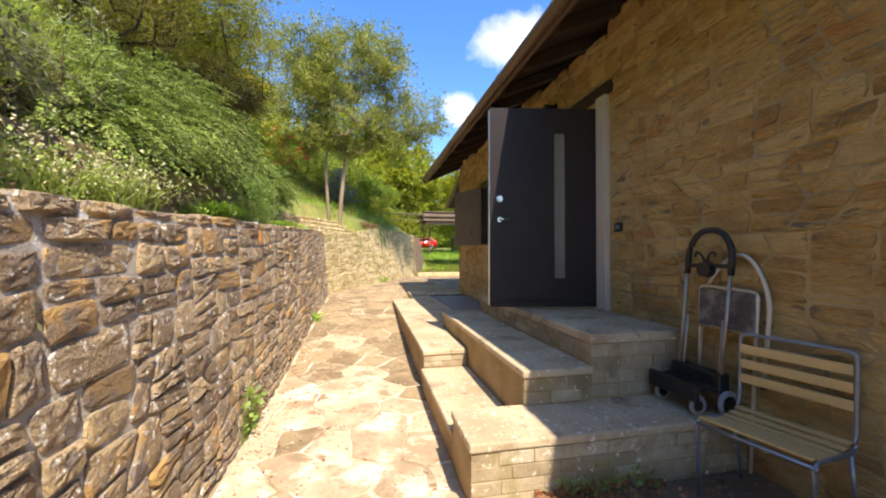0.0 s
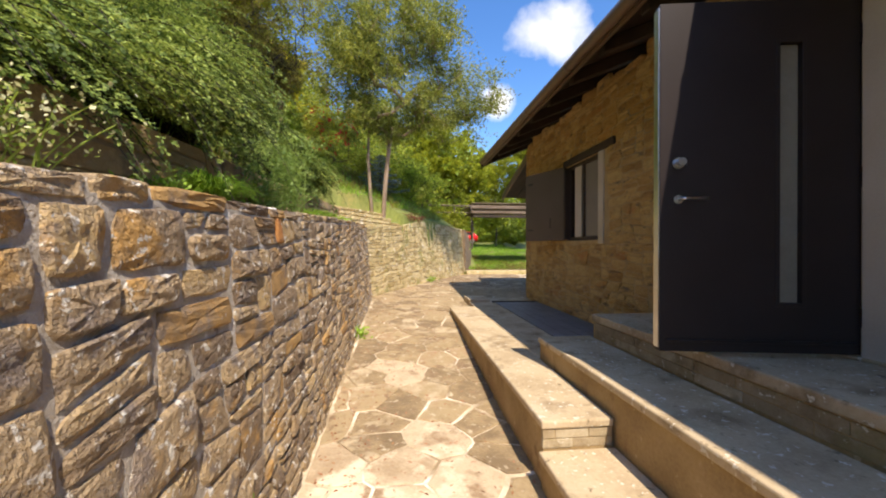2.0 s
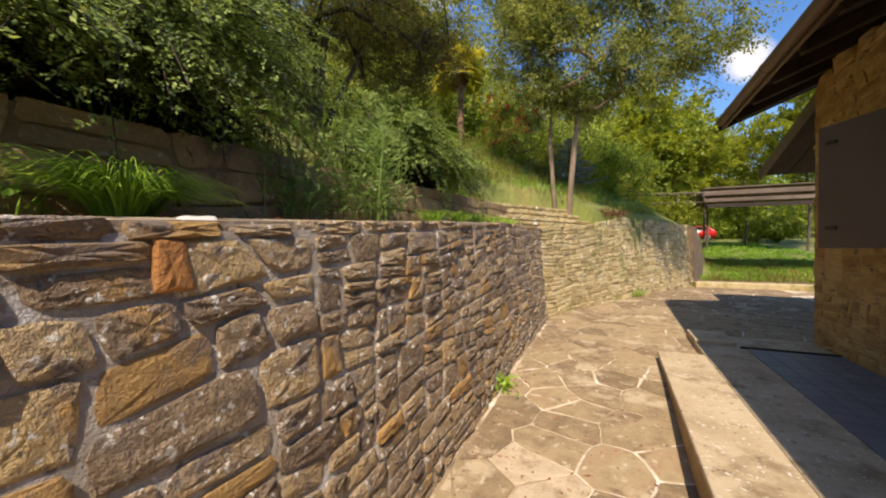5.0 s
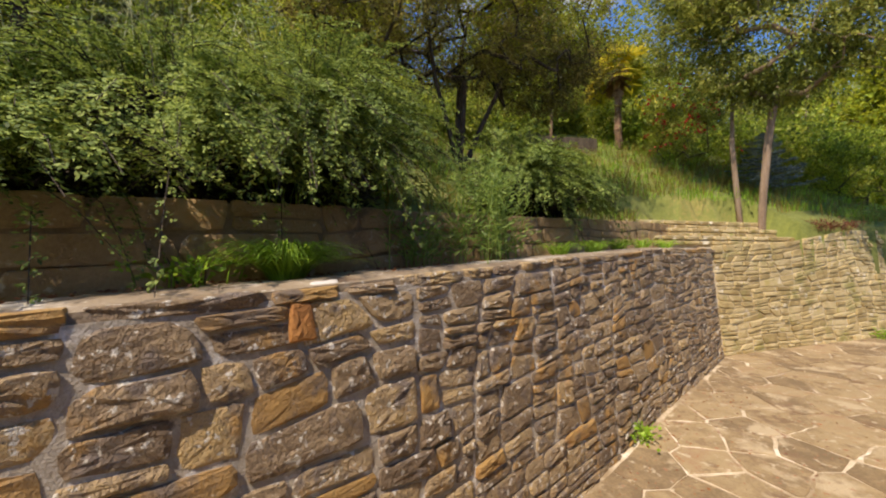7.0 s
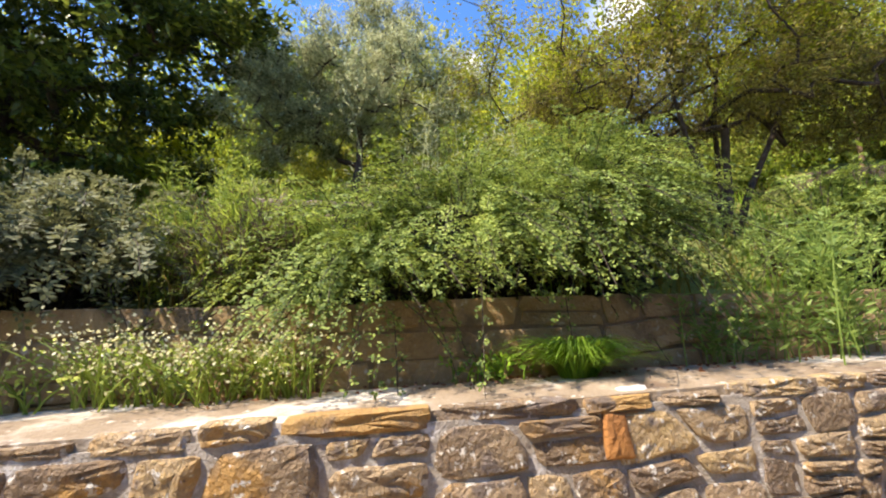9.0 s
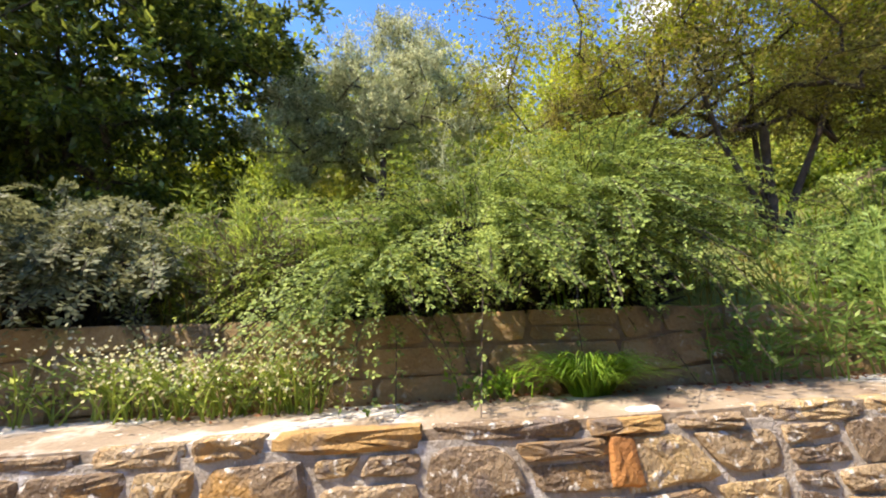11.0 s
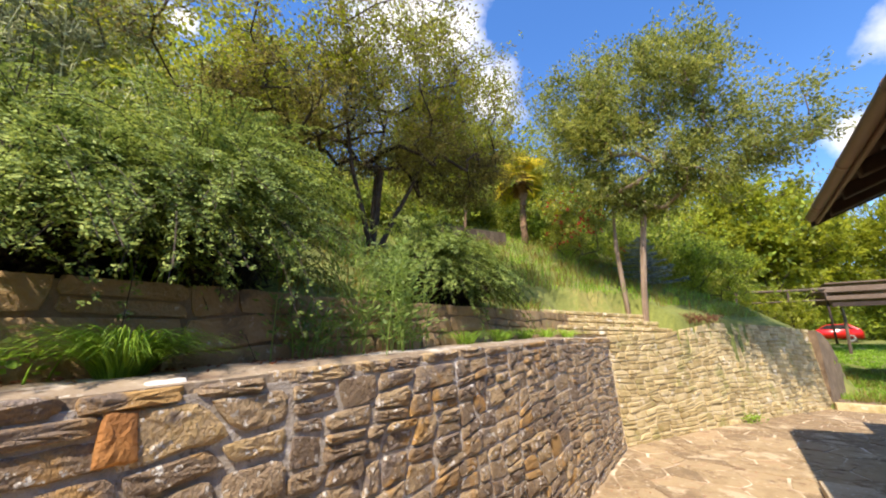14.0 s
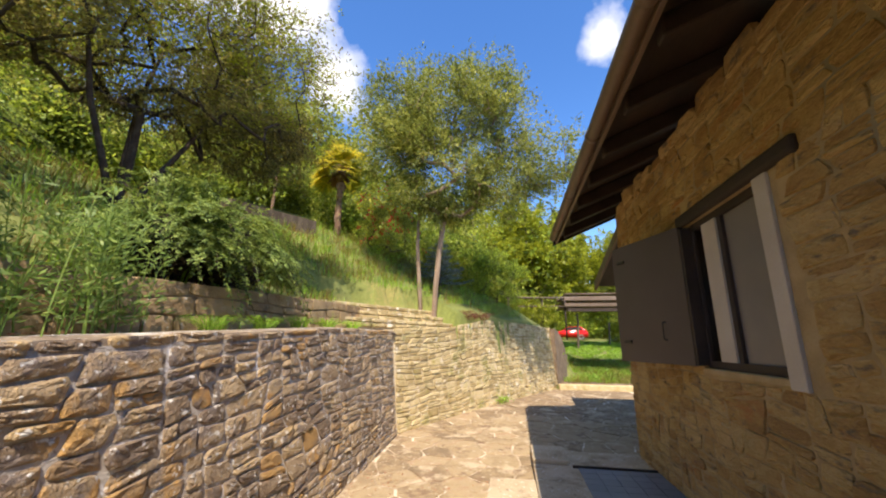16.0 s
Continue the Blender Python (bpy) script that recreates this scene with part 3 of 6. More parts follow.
def roof_slab(x0, x1, y0, y1, up0, up1):
    bm = bmesh.new()
    v = [bm.verts.new((x, y, roof_z(x) + u)) for u in (up0, up1) for y in (y0, y1) for x in (x0, x1)]
    for f in ((0, 2, 3, 1), (4, 5, 7, 6), (0, 1, 5, 4), (2, 6, 7, 3), (0, 4, 6, 2), (1, 3, 7, 5)):
        bm.faces.new([v[i] for i in f])
    return bm


roof = thing("roof", "pitched roof with dark boarded eaves and a brown metal edge", "roof", kind="structure")
part("boarding", roof_slab(EAVE_X + 0.03, 6.0, ROOF_Y0, ROOF_Y1, 0.0, 0.05), M_DARKWOOD, roof)
part("covering", roof_slab(EAVE_X - 0.02, 6.0, ROOF_Y0 - 0.03, ROOF_Y1 + 0.03, 0.055, 0.12), M_TILE, roof)
bm = bmesh.new()
v = [bm.verts.new(p) for p in ((6.0, ROOF_Y0, roof_z(6.0)), (6.0, ROOF_Y1, roof_z(6.0)), (10, ROOF_Y1, roof_z(2.0)), (10, ROOF_Y0, roof_z(2.0)))]
bm.faces.new(v)
bmesh.ops.solidify(bm, geom=bm.faces[:], thickness=-0.1)
part("rear_slope", bm, M_TILE, roof)
# the eave's rounded metal edge, a half-round gutter in lengths
gv, gf = tube([(EAVE_X - 0.035, y, EAVE_Z + 0.055) for y in np.arange(ROOF_Y0, ROOF_Y1 + 0.1, 0.5)], 0.062, 10)
mesh_object("gutter", gv, gf, M_ROOF, roof, True, "brown painted metal gutter")
for y in np.arange(-4.2, 11.0, 1.45):
    tv, tf = tube([(EAVE_X - 0.035, y - 0.03, EAVE_Z + 0.055), (EAVE_X - 0.035, y + 0.03, EAVE_Z + 0.055)], 0.068, 10)
    mesh_object("gutter_joint", tv, tf, M_ROOF, roof, True)
part("fascia", rbox(EAVE_X + 0.015, EAVE_X + 0.05, ROOF_Y0, ROOF_Y1, EAVE_Z - 0.02, EAVE_Z + 0.10, 0.004), M_ROOF, roof)


def slanted_beam(x0, x1, y, w, h, drop=0.0):
    bm = bmesh.new()
    v = [bm.verts.new((x, yy, roof_z(x) - 0.002 - u)) for u in (drop + h, drop) for yy in (y - w / 2, y + w / 2) for x in (x0, x1)]
    for f in ((0, 2, 3, 1), (4, 5, 7, 6), (0, 1, 5, 4), (2, 6, 7, 3), (0, 4, 6, 2), (1, 3, 7, 5)):
        bm.faces.new([v[i] for i in f])
    bmesh.ops.bevel(bm, geom=bm.edges[:], offset=0.012, segments=1, affect="EDGES")
    return bm


for y in np.arange(-4.6, 11.0, 0.72):
    part("rafter", slanted_beam(EAVE_X + 0.10, 2.95, y, 0.11, 0.15), M_DARKWOOD, roof)
part("verge_board", slanted_beam(EAVE_X - 0.03, 6.0, ROOF_Y1 - 0.02, 0.05, 0.16, -0.06), M_DARKWOOD, roof)

# lean-to roof on the gable end
lean = thing("lean_to_roof", "lower boarded porch roof on the gable end of the house", "roof", kind="structure")


def lean_slab(x0, x1, y0, y1, u0, u1):
    bm = bmesh.new()
    zz = lambda y: 3.62 - (y - 11.2) * 0.295
    v = [bm.verts.new((x, y, zz(y) + u)) for u in (u0, u1) for y in (y0, y1) for x in (x0, x1)]
    for f in ((0, 2, 3, 1), (4, 5, 7, 6), (0, 1, 5, 4), (2, 6, 7, 3), (0, 4, 6, 2), (1, 3, 7, 5)):
        bm.faces.new([v[i] for i in f])
    return bm


for k in range(11):
    part("board", lean_slab(2.78 + k * 0.35, 2.78 + k * 0.35 + 0.335, HY1 + 0.0, 12.94, 0.0, 0.03), M_DARKWOOD, lean)
part("covering", lean_slab(2.75, 6.7, HY1 + 0.0, 12.97, 0.034, 0.09), M_TILE, lean)
part("verge_board", lean_slab(2.70, 2.745, HY1 + 0.0, 12.98, -0.06, 0.11), M_ROOF, lean)
part("post", rbox(6.4, 6.52, 12.6, 12.72, 0.45, 3.25, 0.01), M_DARKWOOD, lean)

# ---------------------------------------------------------------- steps and terrace before the door


def brick_face(parent, axis_, fixed, a0, a1, z0, z1, rows, width, seed, mat=M_BRICK, proud=0.005):
    """Courses of bricks on an upright face: axis_ 'x' lies across x at y = fixed, 'y' along y at x = fixed."""
    rng = random.Random(seed)
    h = (z1 - z0) / rows
    for r in range(rows):
        a = a0 - (0.5 * width if r % 2 else 0)
        while a < a1:
            w = width * rng.uniform(0.8, 1.25)
            b0, b1 = max(a, a0) + 0.005, min(a + w, a1) - 0.005
            a += w
            if b1 - b0 < 0.03:
                continue
            p = proud + rng.uniform(-0.003, 0.004)
            b0, b1 = b0 - 0.0025, b1 + 0.0025
            q = (b0, b1, fixed - p, fixed + 0.03) if axis_ == "x" else (fixed - p, fixed + 0.03, b0, b1)
            part("brick", rbox(*q, z0 + r * h + 0.003, z0 + (r + 1) * h - 0.003, 0.003), mat, parent)


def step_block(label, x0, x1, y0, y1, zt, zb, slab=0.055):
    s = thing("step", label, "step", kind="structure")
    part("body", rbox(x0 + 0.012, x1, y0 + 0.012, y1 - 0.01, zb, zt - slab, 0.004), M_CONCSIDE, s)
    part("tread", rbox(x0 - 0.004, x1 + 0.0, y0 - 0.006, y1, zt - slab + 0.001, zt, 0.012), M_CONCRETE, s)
    return s


s_a = step_block("broad concrete-topped step on pale bricks", 0.57, 2.45, 2.06, 2.55, 0.443, -0.1)
brick_face(s_a, "x", 2.072, 0.575, 2.44, 0.06, 0.385, 4, 0.24, 11)
s_b = step_block("low sunlit concrete step beside the path", 0.575, 1.08, 2.552, 4.0, 0.30, -0.1)
s_d = step_block("long concrete step along the path", 0.595, 1.07, 4.0, 8.75, 0.485, -0.1)
brick_face(s_d, "x", 4.012, 0.60, 1.065, 0.305, 0.428, 2, 0.2, 12)
s_c = step_block("raised concrete step with rendered side", 1.075, 1.615, 2.50, 5.38, 0.69, -0.1)
brick_face(s_c, "x", 2.512, 1.08, 1.61, 0.45, 0.632, 2, 0.22, 13)
s_e = step_block("top landing slab on pale bricks before the door", 1.62, 2.45, 2.54, 5.35, 0.915, -0.1, slab=0.075)
brick_face(s_e, "x", 2.552, 1.63, 2.44, 0.45, 0.838, 4, 0.26, 14)
brick_face(s_e, "y", 1.632, 2.56, 5.3, 0.695, 0.838, 2, 0.3, 15)
apron = part("apron", rbox(1.02, 2.455, -4.0, 2.05, -0.1, 0.112, 0.02), M_SOIL)
tagged(apron, "bare earth strip before the house wall with fallen leaves", "earth", kind="structure")
deck = part("terrace_floor", rbox(1.075, 2.455, 5.385, 10.0, 0.1, 0.478, 0.01), M_CONCRETE)
tagged(deck, "shaded concrete terrace floor along the house wall", "terrace", kind="structure")
s_f = step_block("low concrete edging at the end of the terrace", 1.075, 1.5, 9.35, 10.02, 0.53, 0.1)
carpet = thing("doormat_floor", "slate-grey tiled strip along the house wall", "floor tiles", kind="structure")
for i in range(5):
    for j in range(22):
        part("tile", rbox(1.58 + i * 0.174, 1.58 + i * 0.174 + 0.169, 5.40 + j * 0.174, 5.40 + j * 0.174 + 0.169, 0.479, 0.490, 0), M_MAT, carpet)
part("lip", rbox(1.52, 2.44, 9.24, 9.27, 0.479, 0.508, 0.006), M_DARKWOOD, carpet)

# ---------------------------------------------------------------- door
door = thing("door_1", "open dark brown metal front door with a narrow glass strip", "door", at=(2.42, 3.70, 0.945), kind="structure")
door.rotation_euler = (0, 0, math.atan2(3.90 - 3.70, 1.29 - 2.42))
DW, DH, DT = 1.145, 2.12, 0.07
SX0, SX1, SZ0, SZ1 = 0.33, 0.455, 0.30, 1.86       # the glass strip, from the hinge
bm = bmesh.new()
for q in ((0, SX0, 0, DH), (SX1, DW, 0, DH), (SX0, SX1, 0, SZ0), (SX0, SX1, SZ1, DH)):
    rbox(q[0], q[1], -DT / 2, DT / 2, q[2], q[3], 0, bm)
part("leaf", bm, M_DOOR, door)
for sgn in (-1, 1):
    y = sgn * DT / 2
    bmf = bmesh.new()
    for q in ((SX0 - 0.022, SX0, SZ0 - 0.022, SZ1 + 0.022), (SX1, SX1 + 0.022, SZ0 - 0.022, SZ1 + 0.022), (SX0, SX1, SZ0 - 0.022, SZ0), (SX0, SX1, SZ1, SZ1 + 0.022)):
        rbox(q[0], q[1], y - 0.006, y + 0.006, q[2], q[3], 0.002, bmf)
    part("glass_trim", bmf, M_DOOR, door)
pane = part("pane", rbox(SX0 + 0.001, SX1 - 0.001, -0.006, 0.006, SZ0 + 0.001, SZ1 - 0.001, 0), M_STRIPGLASS, door)
part("weather_bar", rbox(0.03, DW - 0.03, DT / 2, DT / 2 + 0.02, 0.06, 0.075, 0.004), M_DOOR, door)
part("edge_strip", rbox(DW, DW + 0.008, -DT / 2 + 0.006, DT / 2 - 0.006, 0.02, DH - 0.02, 0.002), M_STEEL, door)


def disc(bm, c, r, depth, axis_="y", seg=20):
    made = bmesh.ops.create_cone(bm, cap_ends=True, segments=seg, radius1=r, radius2=r * 0.94, depth=depth)["verts"]
    rot = Matrix.Rotation(radians(90), 4, "X") if axis_ == "y" else (Matrix.Rotation(radians(90), 4, "Y") if axis_ == "x" else Matrix())
    bmesh.ops.transform(bm, matrix=Matrix.Translation(c) @ rot, verts=made)
    return bm


for sgn in (1,):
    y = sgn * DT / 2
    part("lock_rose", disc(disc(bmesh.new(), (DW - 0.105, y + 0.006, 1.145), 0.034, 0.012), (DW - 0.105, y + 0.03, 1.145), 0.024, 0.05), M_STEEL, door, smooth=False)
    part("handle_rose", disc(bmesh.new(), (DW - 0.105, y + 0.006, 0.925), 0.026, 0.012), M_STEEL, door)
    tube_object("lever_handle", arc([(DW - 0.105, y, 0.925), (DW - 0.105, y + 0.055, 0.925), (DW - 0.245, y + 0.055, 0.925)], 0.02), 0.010, M_STEEL, door)
for z in (0.22, 1.05, 1.9):
    part("hinge", rbox(-0.018, 0.012, -0.012, 0.055, z - 0.06, z + 0.06, 0.005), M_DOOR, door)
frame_d = thing("door_frame", "grey-white door frame and dark lintel in the stone wall", "door frame", kind="structure")
part("jamb", rbox(2.40, 2.62, 3.50, 3.655, 0.92, 3.16, 0.006), M_PLASTER, frame_d)
part("jamb", rbox(2.47, 2.62, 4.84, 4.92, 0.92, 3.10, 0.006), M_PLASTER, frame_d)
part("lintel", rbox(2.405, 2.80, 3.42, 5.25, 3.165, 3.285, 0.02), M_DARKWOOD, frame_d)
part("head", rbox(2.46, 2.60, 3.66, 4.84, 3.06, 3.16, 0.005), M_DARKWOOD, frame_d)
part("sill", rbox(2.38, 2.60, 3.5, 4.9, 0.917, 0.935, 0.004), M_CONCRETE, frame_d)
bell = thing("door_bell", "small black doorbell box with a grey button plate", "doorbell", at=(2.445, 3.33, 1.77))
part("housing", rbox(-0.028, 0.0, -0.055, 0.055, -0.045, 0.045, 0.008), M_BLACK, bell)
part("button_plate", rbox(-0.033, -0.027, -0.03, 0.03, -0.02, 0.022, 0.002), M_TUBE, bell)
lampw = thing("wall_lamp", "small dark outdoor spot lamp above the door", "lamp", at=(2.43, 4.60, 3.42))
part("bracket", rbox(-0.03, 0.01, -0.05, 0.05, -0.05, 0.05, 0.008), M_BLACK, lampw)
part("spot_head", disc(bmesh.new(), (-0.09, 0.0, -0.01), 0.055, 0.12, "x"), M_BLACK, lampw)

# ---------------------------------------------------------------- window and shutter
win = thing("window_1", "window with pale surround, dark frame and a white sash", "window", kind="structure")
a0, a1, b0, b1 = WIN
part("surround", rbox(2.435, 2.60, a0 - 0.14, a0 - 0.002, b0 - 0.06, b1 + 0.0, 0.006), M_PLASTER, win, "pale plastered window reveal")
part("sill", rbox(2.446, 2.70, a0 - 0.0, a1 + 0.02, b0 - 0.05, b0 - 0.002, 0.006), M_HOUSEMORTAR, win)
part("lintel", rbox(2.415, 2.75, a0 - 0.42, a1 + 0.10, b1 + 0.002, b1 + 0.11, 0.025), M_DARKWOOD, win, "rough dark wooden lintel")
for q in ((a0, a0 + 0.06, b0, b1), (a1 - 0.06, a1, b0, b1), (a0 + 0.06, a1 - 0.06, b0, b0 + 0.06), (a0 + 0.06, a1 - 0.06, b1 - 0.06, b1)):
    part("window_frame", rbox(2.49, 2.56, *q, 0.005), M_DARKWOOD, win)
part("mullion", rbox(2.48, 2.57, 7.36, 7.58, b0 + 0.06, b1 - 0.06, 0.004), M_PLASTER, win)
p1 = part("sash_panel", rbox(2.520, 2.528, a0 + 0.06, 7.30, b0 + 0.06, b1 - 0.06, 0), M_SASH, win, "pale grey panelled window sash")
part("sash_stile", rbox(2.495, 2.55, 7.30, 7.36, b0 + 0.06, b1 - 0.06, 0.004), M_DARKWOOD, win)
p2 = part("pane", rbox(2.520, 2.528, 7.58, a1 - 0.06, b0 + 0.06, b1 - 0.06, 0), M_GLASS, win)
for p in (pane, p2):
    p.visible_shadow = False


def shutter(y_hinge, sgn, swing, name="shutter"):
    """A board shutter hinged at y_hinge; swing: degrees away from the wall."""
    s = thing(name, "plain dark brown window shutter standing open at the wall", "shutter", at=(2.445, y_hinge, WIN[2] + 0.01))
    s.rotation_euler = (0, 0, radians(swing))
    L = 0.96
    part("panel", rbox(-0.045, -0.008, 0, L, 0, 1.23, 0.004), M_SHUTTER, s)
    for z in (0.20, 1.05):
        part("latch", rbox(-0.062, -0.046, L - 0.20, L - 0.09, z - 0.015, z + 0.015, 0.004), M_BLACK, s)
    tube_object("pull_handle", arc([(-0.045, 0.28, 0.22), (-0.08, 0.28, 0.22), (-0.08, 0.28, 0.38), (-0.045, 0.28, 0.38)], 0.02), 0.006, M_BLACK, s)
    return s


shutter(7.86, 1, 22)
inner = thing("shutter", "narrow dark shutter edge standing open in the window", "shutter", at=(2.50, 7.80, WIN[2] + 0.02))
part("board", rbox(-0.10, 0.10, -0.02, 0.02, 0, 1.19, 0.004), M_DARKWOOD, inner)

# ---------------------------------------------------------------- plants


class Leaves:
    """Gathers many small leaves and makes one mesh of them."""

    def __init__(self, seed):
        self.rng = np.random.default_rng(seed)
        self.v = []

    def add(self, pos, direction, length, width, droop=0.0, spread=1.0, flat=0.0):
        """pos, direction: (n, 3); a rhombic leaf at each."""
        n = len(pos)
        if n == 0:
            return
        d = direction + self.rng.normal(0, spread * 0.5, (n, 3))
        d[:, 2] -= droop
        d /= np.linalg.norm(d, axis=1, keepdims=True) + 1e-9
        r = self.rng.normal(0, 1, (n, 3)) * (1 - flat) + np.array([0, 0, 2.2 * flat])
        s = np.cross(d, r)
        s /= np.linalg.norm(s, axis=1, keepdims=True) + 1e-9
        l = (length * self.rng.uniform(0.6, 1.35, n))[:, None]
        w = (width * self.rng.uniform(0.7, 1.3, n))[:, None]
        mid = pos + d * l * 0.45
        quad = np.stack([pos, mid + s * w * 0.5, pos + d * l, mid - s * w * 0.5], axis=1)
        self.v.append(quad)

    def build(self, name, mat, parent=None, label=""):
        q = np.concatenate(self.v)
        n = len(q)
        me = bpy.data.meshes.new(name)
        me.vertices.add(n * 4)
        me.vertices.foreach_set("co", q.reshape(-1))
        me.loops.add(n * 4)
        me.loops.foreach_set("vertex_index", np.arange(n * 4, dtype=np.int32))
        me.polygons.add(n)
        me.polygons.foreach_set("loop_start", np.arange(0, n * 4, 4, dtype=np.int32))
        me.polygons.foreach_set("loop_total", np.full(n, 4, dtype=np.int32))
        me.materials.append(mat)
        me.update(calc_edges=True)
        ob = new(name, me)
        if parent is not None:
            ob.parent = parent
        if label:
            ob["label"] = label
        return ob


def blob_points(blobs, n, rng, shell=0.45):
    """n points in a set of ellipsoids (x, y, z, rx, ry, rz), denser to the outside, with noisy gaps."""
    vol = np.array([b[3] * b[4] * b[5] for b in blobs])
    pick = rng.choice(len(blobs), n * 3, p=vol / vol.sum())
    u = rng.normal(0, 1, (n * 3, 3))
    u /= np.linalg.norm(u, axis=1, keepdims=True)
    r = shell + (1 - shell) * rng.uniform(0, 1, n * 3) ** 0.6
    B = np.array(blobs)[pick]
    p = B[:, :3] + u * r[:, None] * B[:, 3:]
    keep = np.array([noise.noise((a[0] * 1.3, a[1] * 1.3, a[2] * 1.3)) > -0.18 for a in p])
    p = p[keep]
    return p[:n]


def skeleton_mesh(start_nodes, targets, rng, r_tip=0.006, power=2.3, max_r=0.2, sides=6, wiggle=0.12):
    """Joins targets to the nearest nodes of a growing skeleton and returns verts, faces of the limbs and the node list."""
    nodes = [Vector(p) for p in start_nodes]
    par = [-1] + list(range(len(start_nodes) - 1))
    root_n = len(nodes)
    top = nodes[-1]
    order = sorted(range(len(targets)), key=lambda i: (Vector(targets[i]) - top).length)
    arr = np.array([tuple(n) for n in nodes])
    for i in order:
        t = Vector(targets[i])
        d = np.linalg.norm(arr - np.array(t), axis=1)
        d = d + np.where(arr[:, 2] > t.z + 0.25, 1.0, 0.0)
        d[: max(0, root_n - 3)] += 0.7
        k = int(np.argmin(d))
        a = nodes[k]
        gap = (t - a).length
        steps = max(1, int(gap / 0.35))
        prev = k
        add = []
        for s in range(1, steps + 1):
            f = s / steps
            p = a.lerp(t, f)
            p += Vector(rng.normal(0, wiggle * min(0.35, gap / 3), 3)) * (1 - f) + Vector((0, 0, 0.10 * gap * math.sin(math.pi * f)))
            nodes.append(p)
            par.append(prev)
            prev = len(nodes) - 1
            add.append(tuple(p))
        arr = np.concatenate([arr, np.array(add)])
    weight = [0.0] * len(nodes)
    kids = [0] * len(nodes)
    for i in range(len(nodes)):
        if par[i] >= 0:
            kids[par[i]] += 1
    for i in range(len(nodes) - 1, -1, -1):
        if kids[i] == 0:
            weight[i] = max(weight[i], 1.0)
        if par[i] >= 0:
            weight[par[i]] += weight[i]
    rad = [min(max_r, r_tip * w ** (1 / power)) for w in weight]
    V, F = [], []
    for i in range(len(nodes)):
        p = par[i]
        if p < 0:
            continue
        g = par[p]
        ra = min(rad[p], rad[i] * 1.25)
        sd = sides if rad[i] > 0.02 else 4
        v, f = tube([nodes[p], nodes[i]], [ra, rad[i]], sd)
        o = len(V)
        V += v
        F += [tuple(o + q for q in face) for face in f[:-2]]
    return V, F, nodes


def tree(name, label, base, trunk, blobs, n_limb, n_leaf, leaf, leaf_mat, bark, seed, r_tip=0.008, max_r=0.12, sigma=0.24, droop=0.2, extra=None, category="tree",
         shell=0.4, stems=None, second=None):
    """trunk: points of the trunk relative to base; blobs: crown ellipsoids relative to base."""
    rng = np.random.default_rng(seed)
    t = thing(name, label, category, at=base)
    tg = blob_points(blobs, n_limb, rng, shell)
    V, F, nodes = skeleton_mesh(trunk, tg, rng, r_tip, 2.35, max_r)
    if stems:
        for pts, rr in stems:
            v, f = tube(pts, rr, 8)
            o = len(V)
            V += v
            F += [tuple(o + q for q in face) for face in f]
    mesh_object("trunk", V, F, bark, t, True)
    lv = Leaves(seed + 1)
    # leaves stand along short twigs round each limb's end
    per = max(1, n_leaf // len(tg))
    n_twig = max(3, per // 22)
    tw = rng.normal(0, 1, (len(tg), n_twig, 3))
    tw /= np.linalg.norm(tw, axis=2, keepdims=True) + 1e-9
    tw[:, :, 2] = tw[:, :, 2] * 0.7 + 0.1
    each = per // n_twig
    along = rng.uniform(0.15, 1.0, (len(tg), n_twig, each, 1)) * rng.uniform(0.6, 1.3, (len(tg), n_twig, 1, 1)) * sigma * 1.9
    c = tg[:, None, None, :] + tw[:, :, None, :] * along + rng.normal(0, sigma * 0.16, (len(tg), n_twig, each, 3))
    c = c.reshape(-1, 3)
    out = c - np.array([np.mean([b[0] for b in blobs]), np.mean([b[1] for b in blobs]), np.mean([b[2] for b in blobs]) - 0.5])
    out /= np.linalg.norm(out, axis=1, keepdims=True) + 1e-9
    if second:
        mat2, share, zmin = second
        pick = (rng.uniform(0, 1, len(c)) < share) & (c[:, 2] > zmin)
        lv2 = Leaves(seed + 2)
        lv2.add(c[pick], out[pick] * 0.6, leaf[0], leaf[1], droop)
        if pick.any():
            lv2.build("fresh_foliage", mat2, t, "yellow-green young leaves")["kind"] = "stuff"
        c, out = c[~pick], out[~pick]
    lv.add(c, out * 0.6, leaf[0], leaf[1], droop, 1.0, 0.55)
    lv.build("crown", leaf_mat, t)["kind"] = "stuff"
    return t


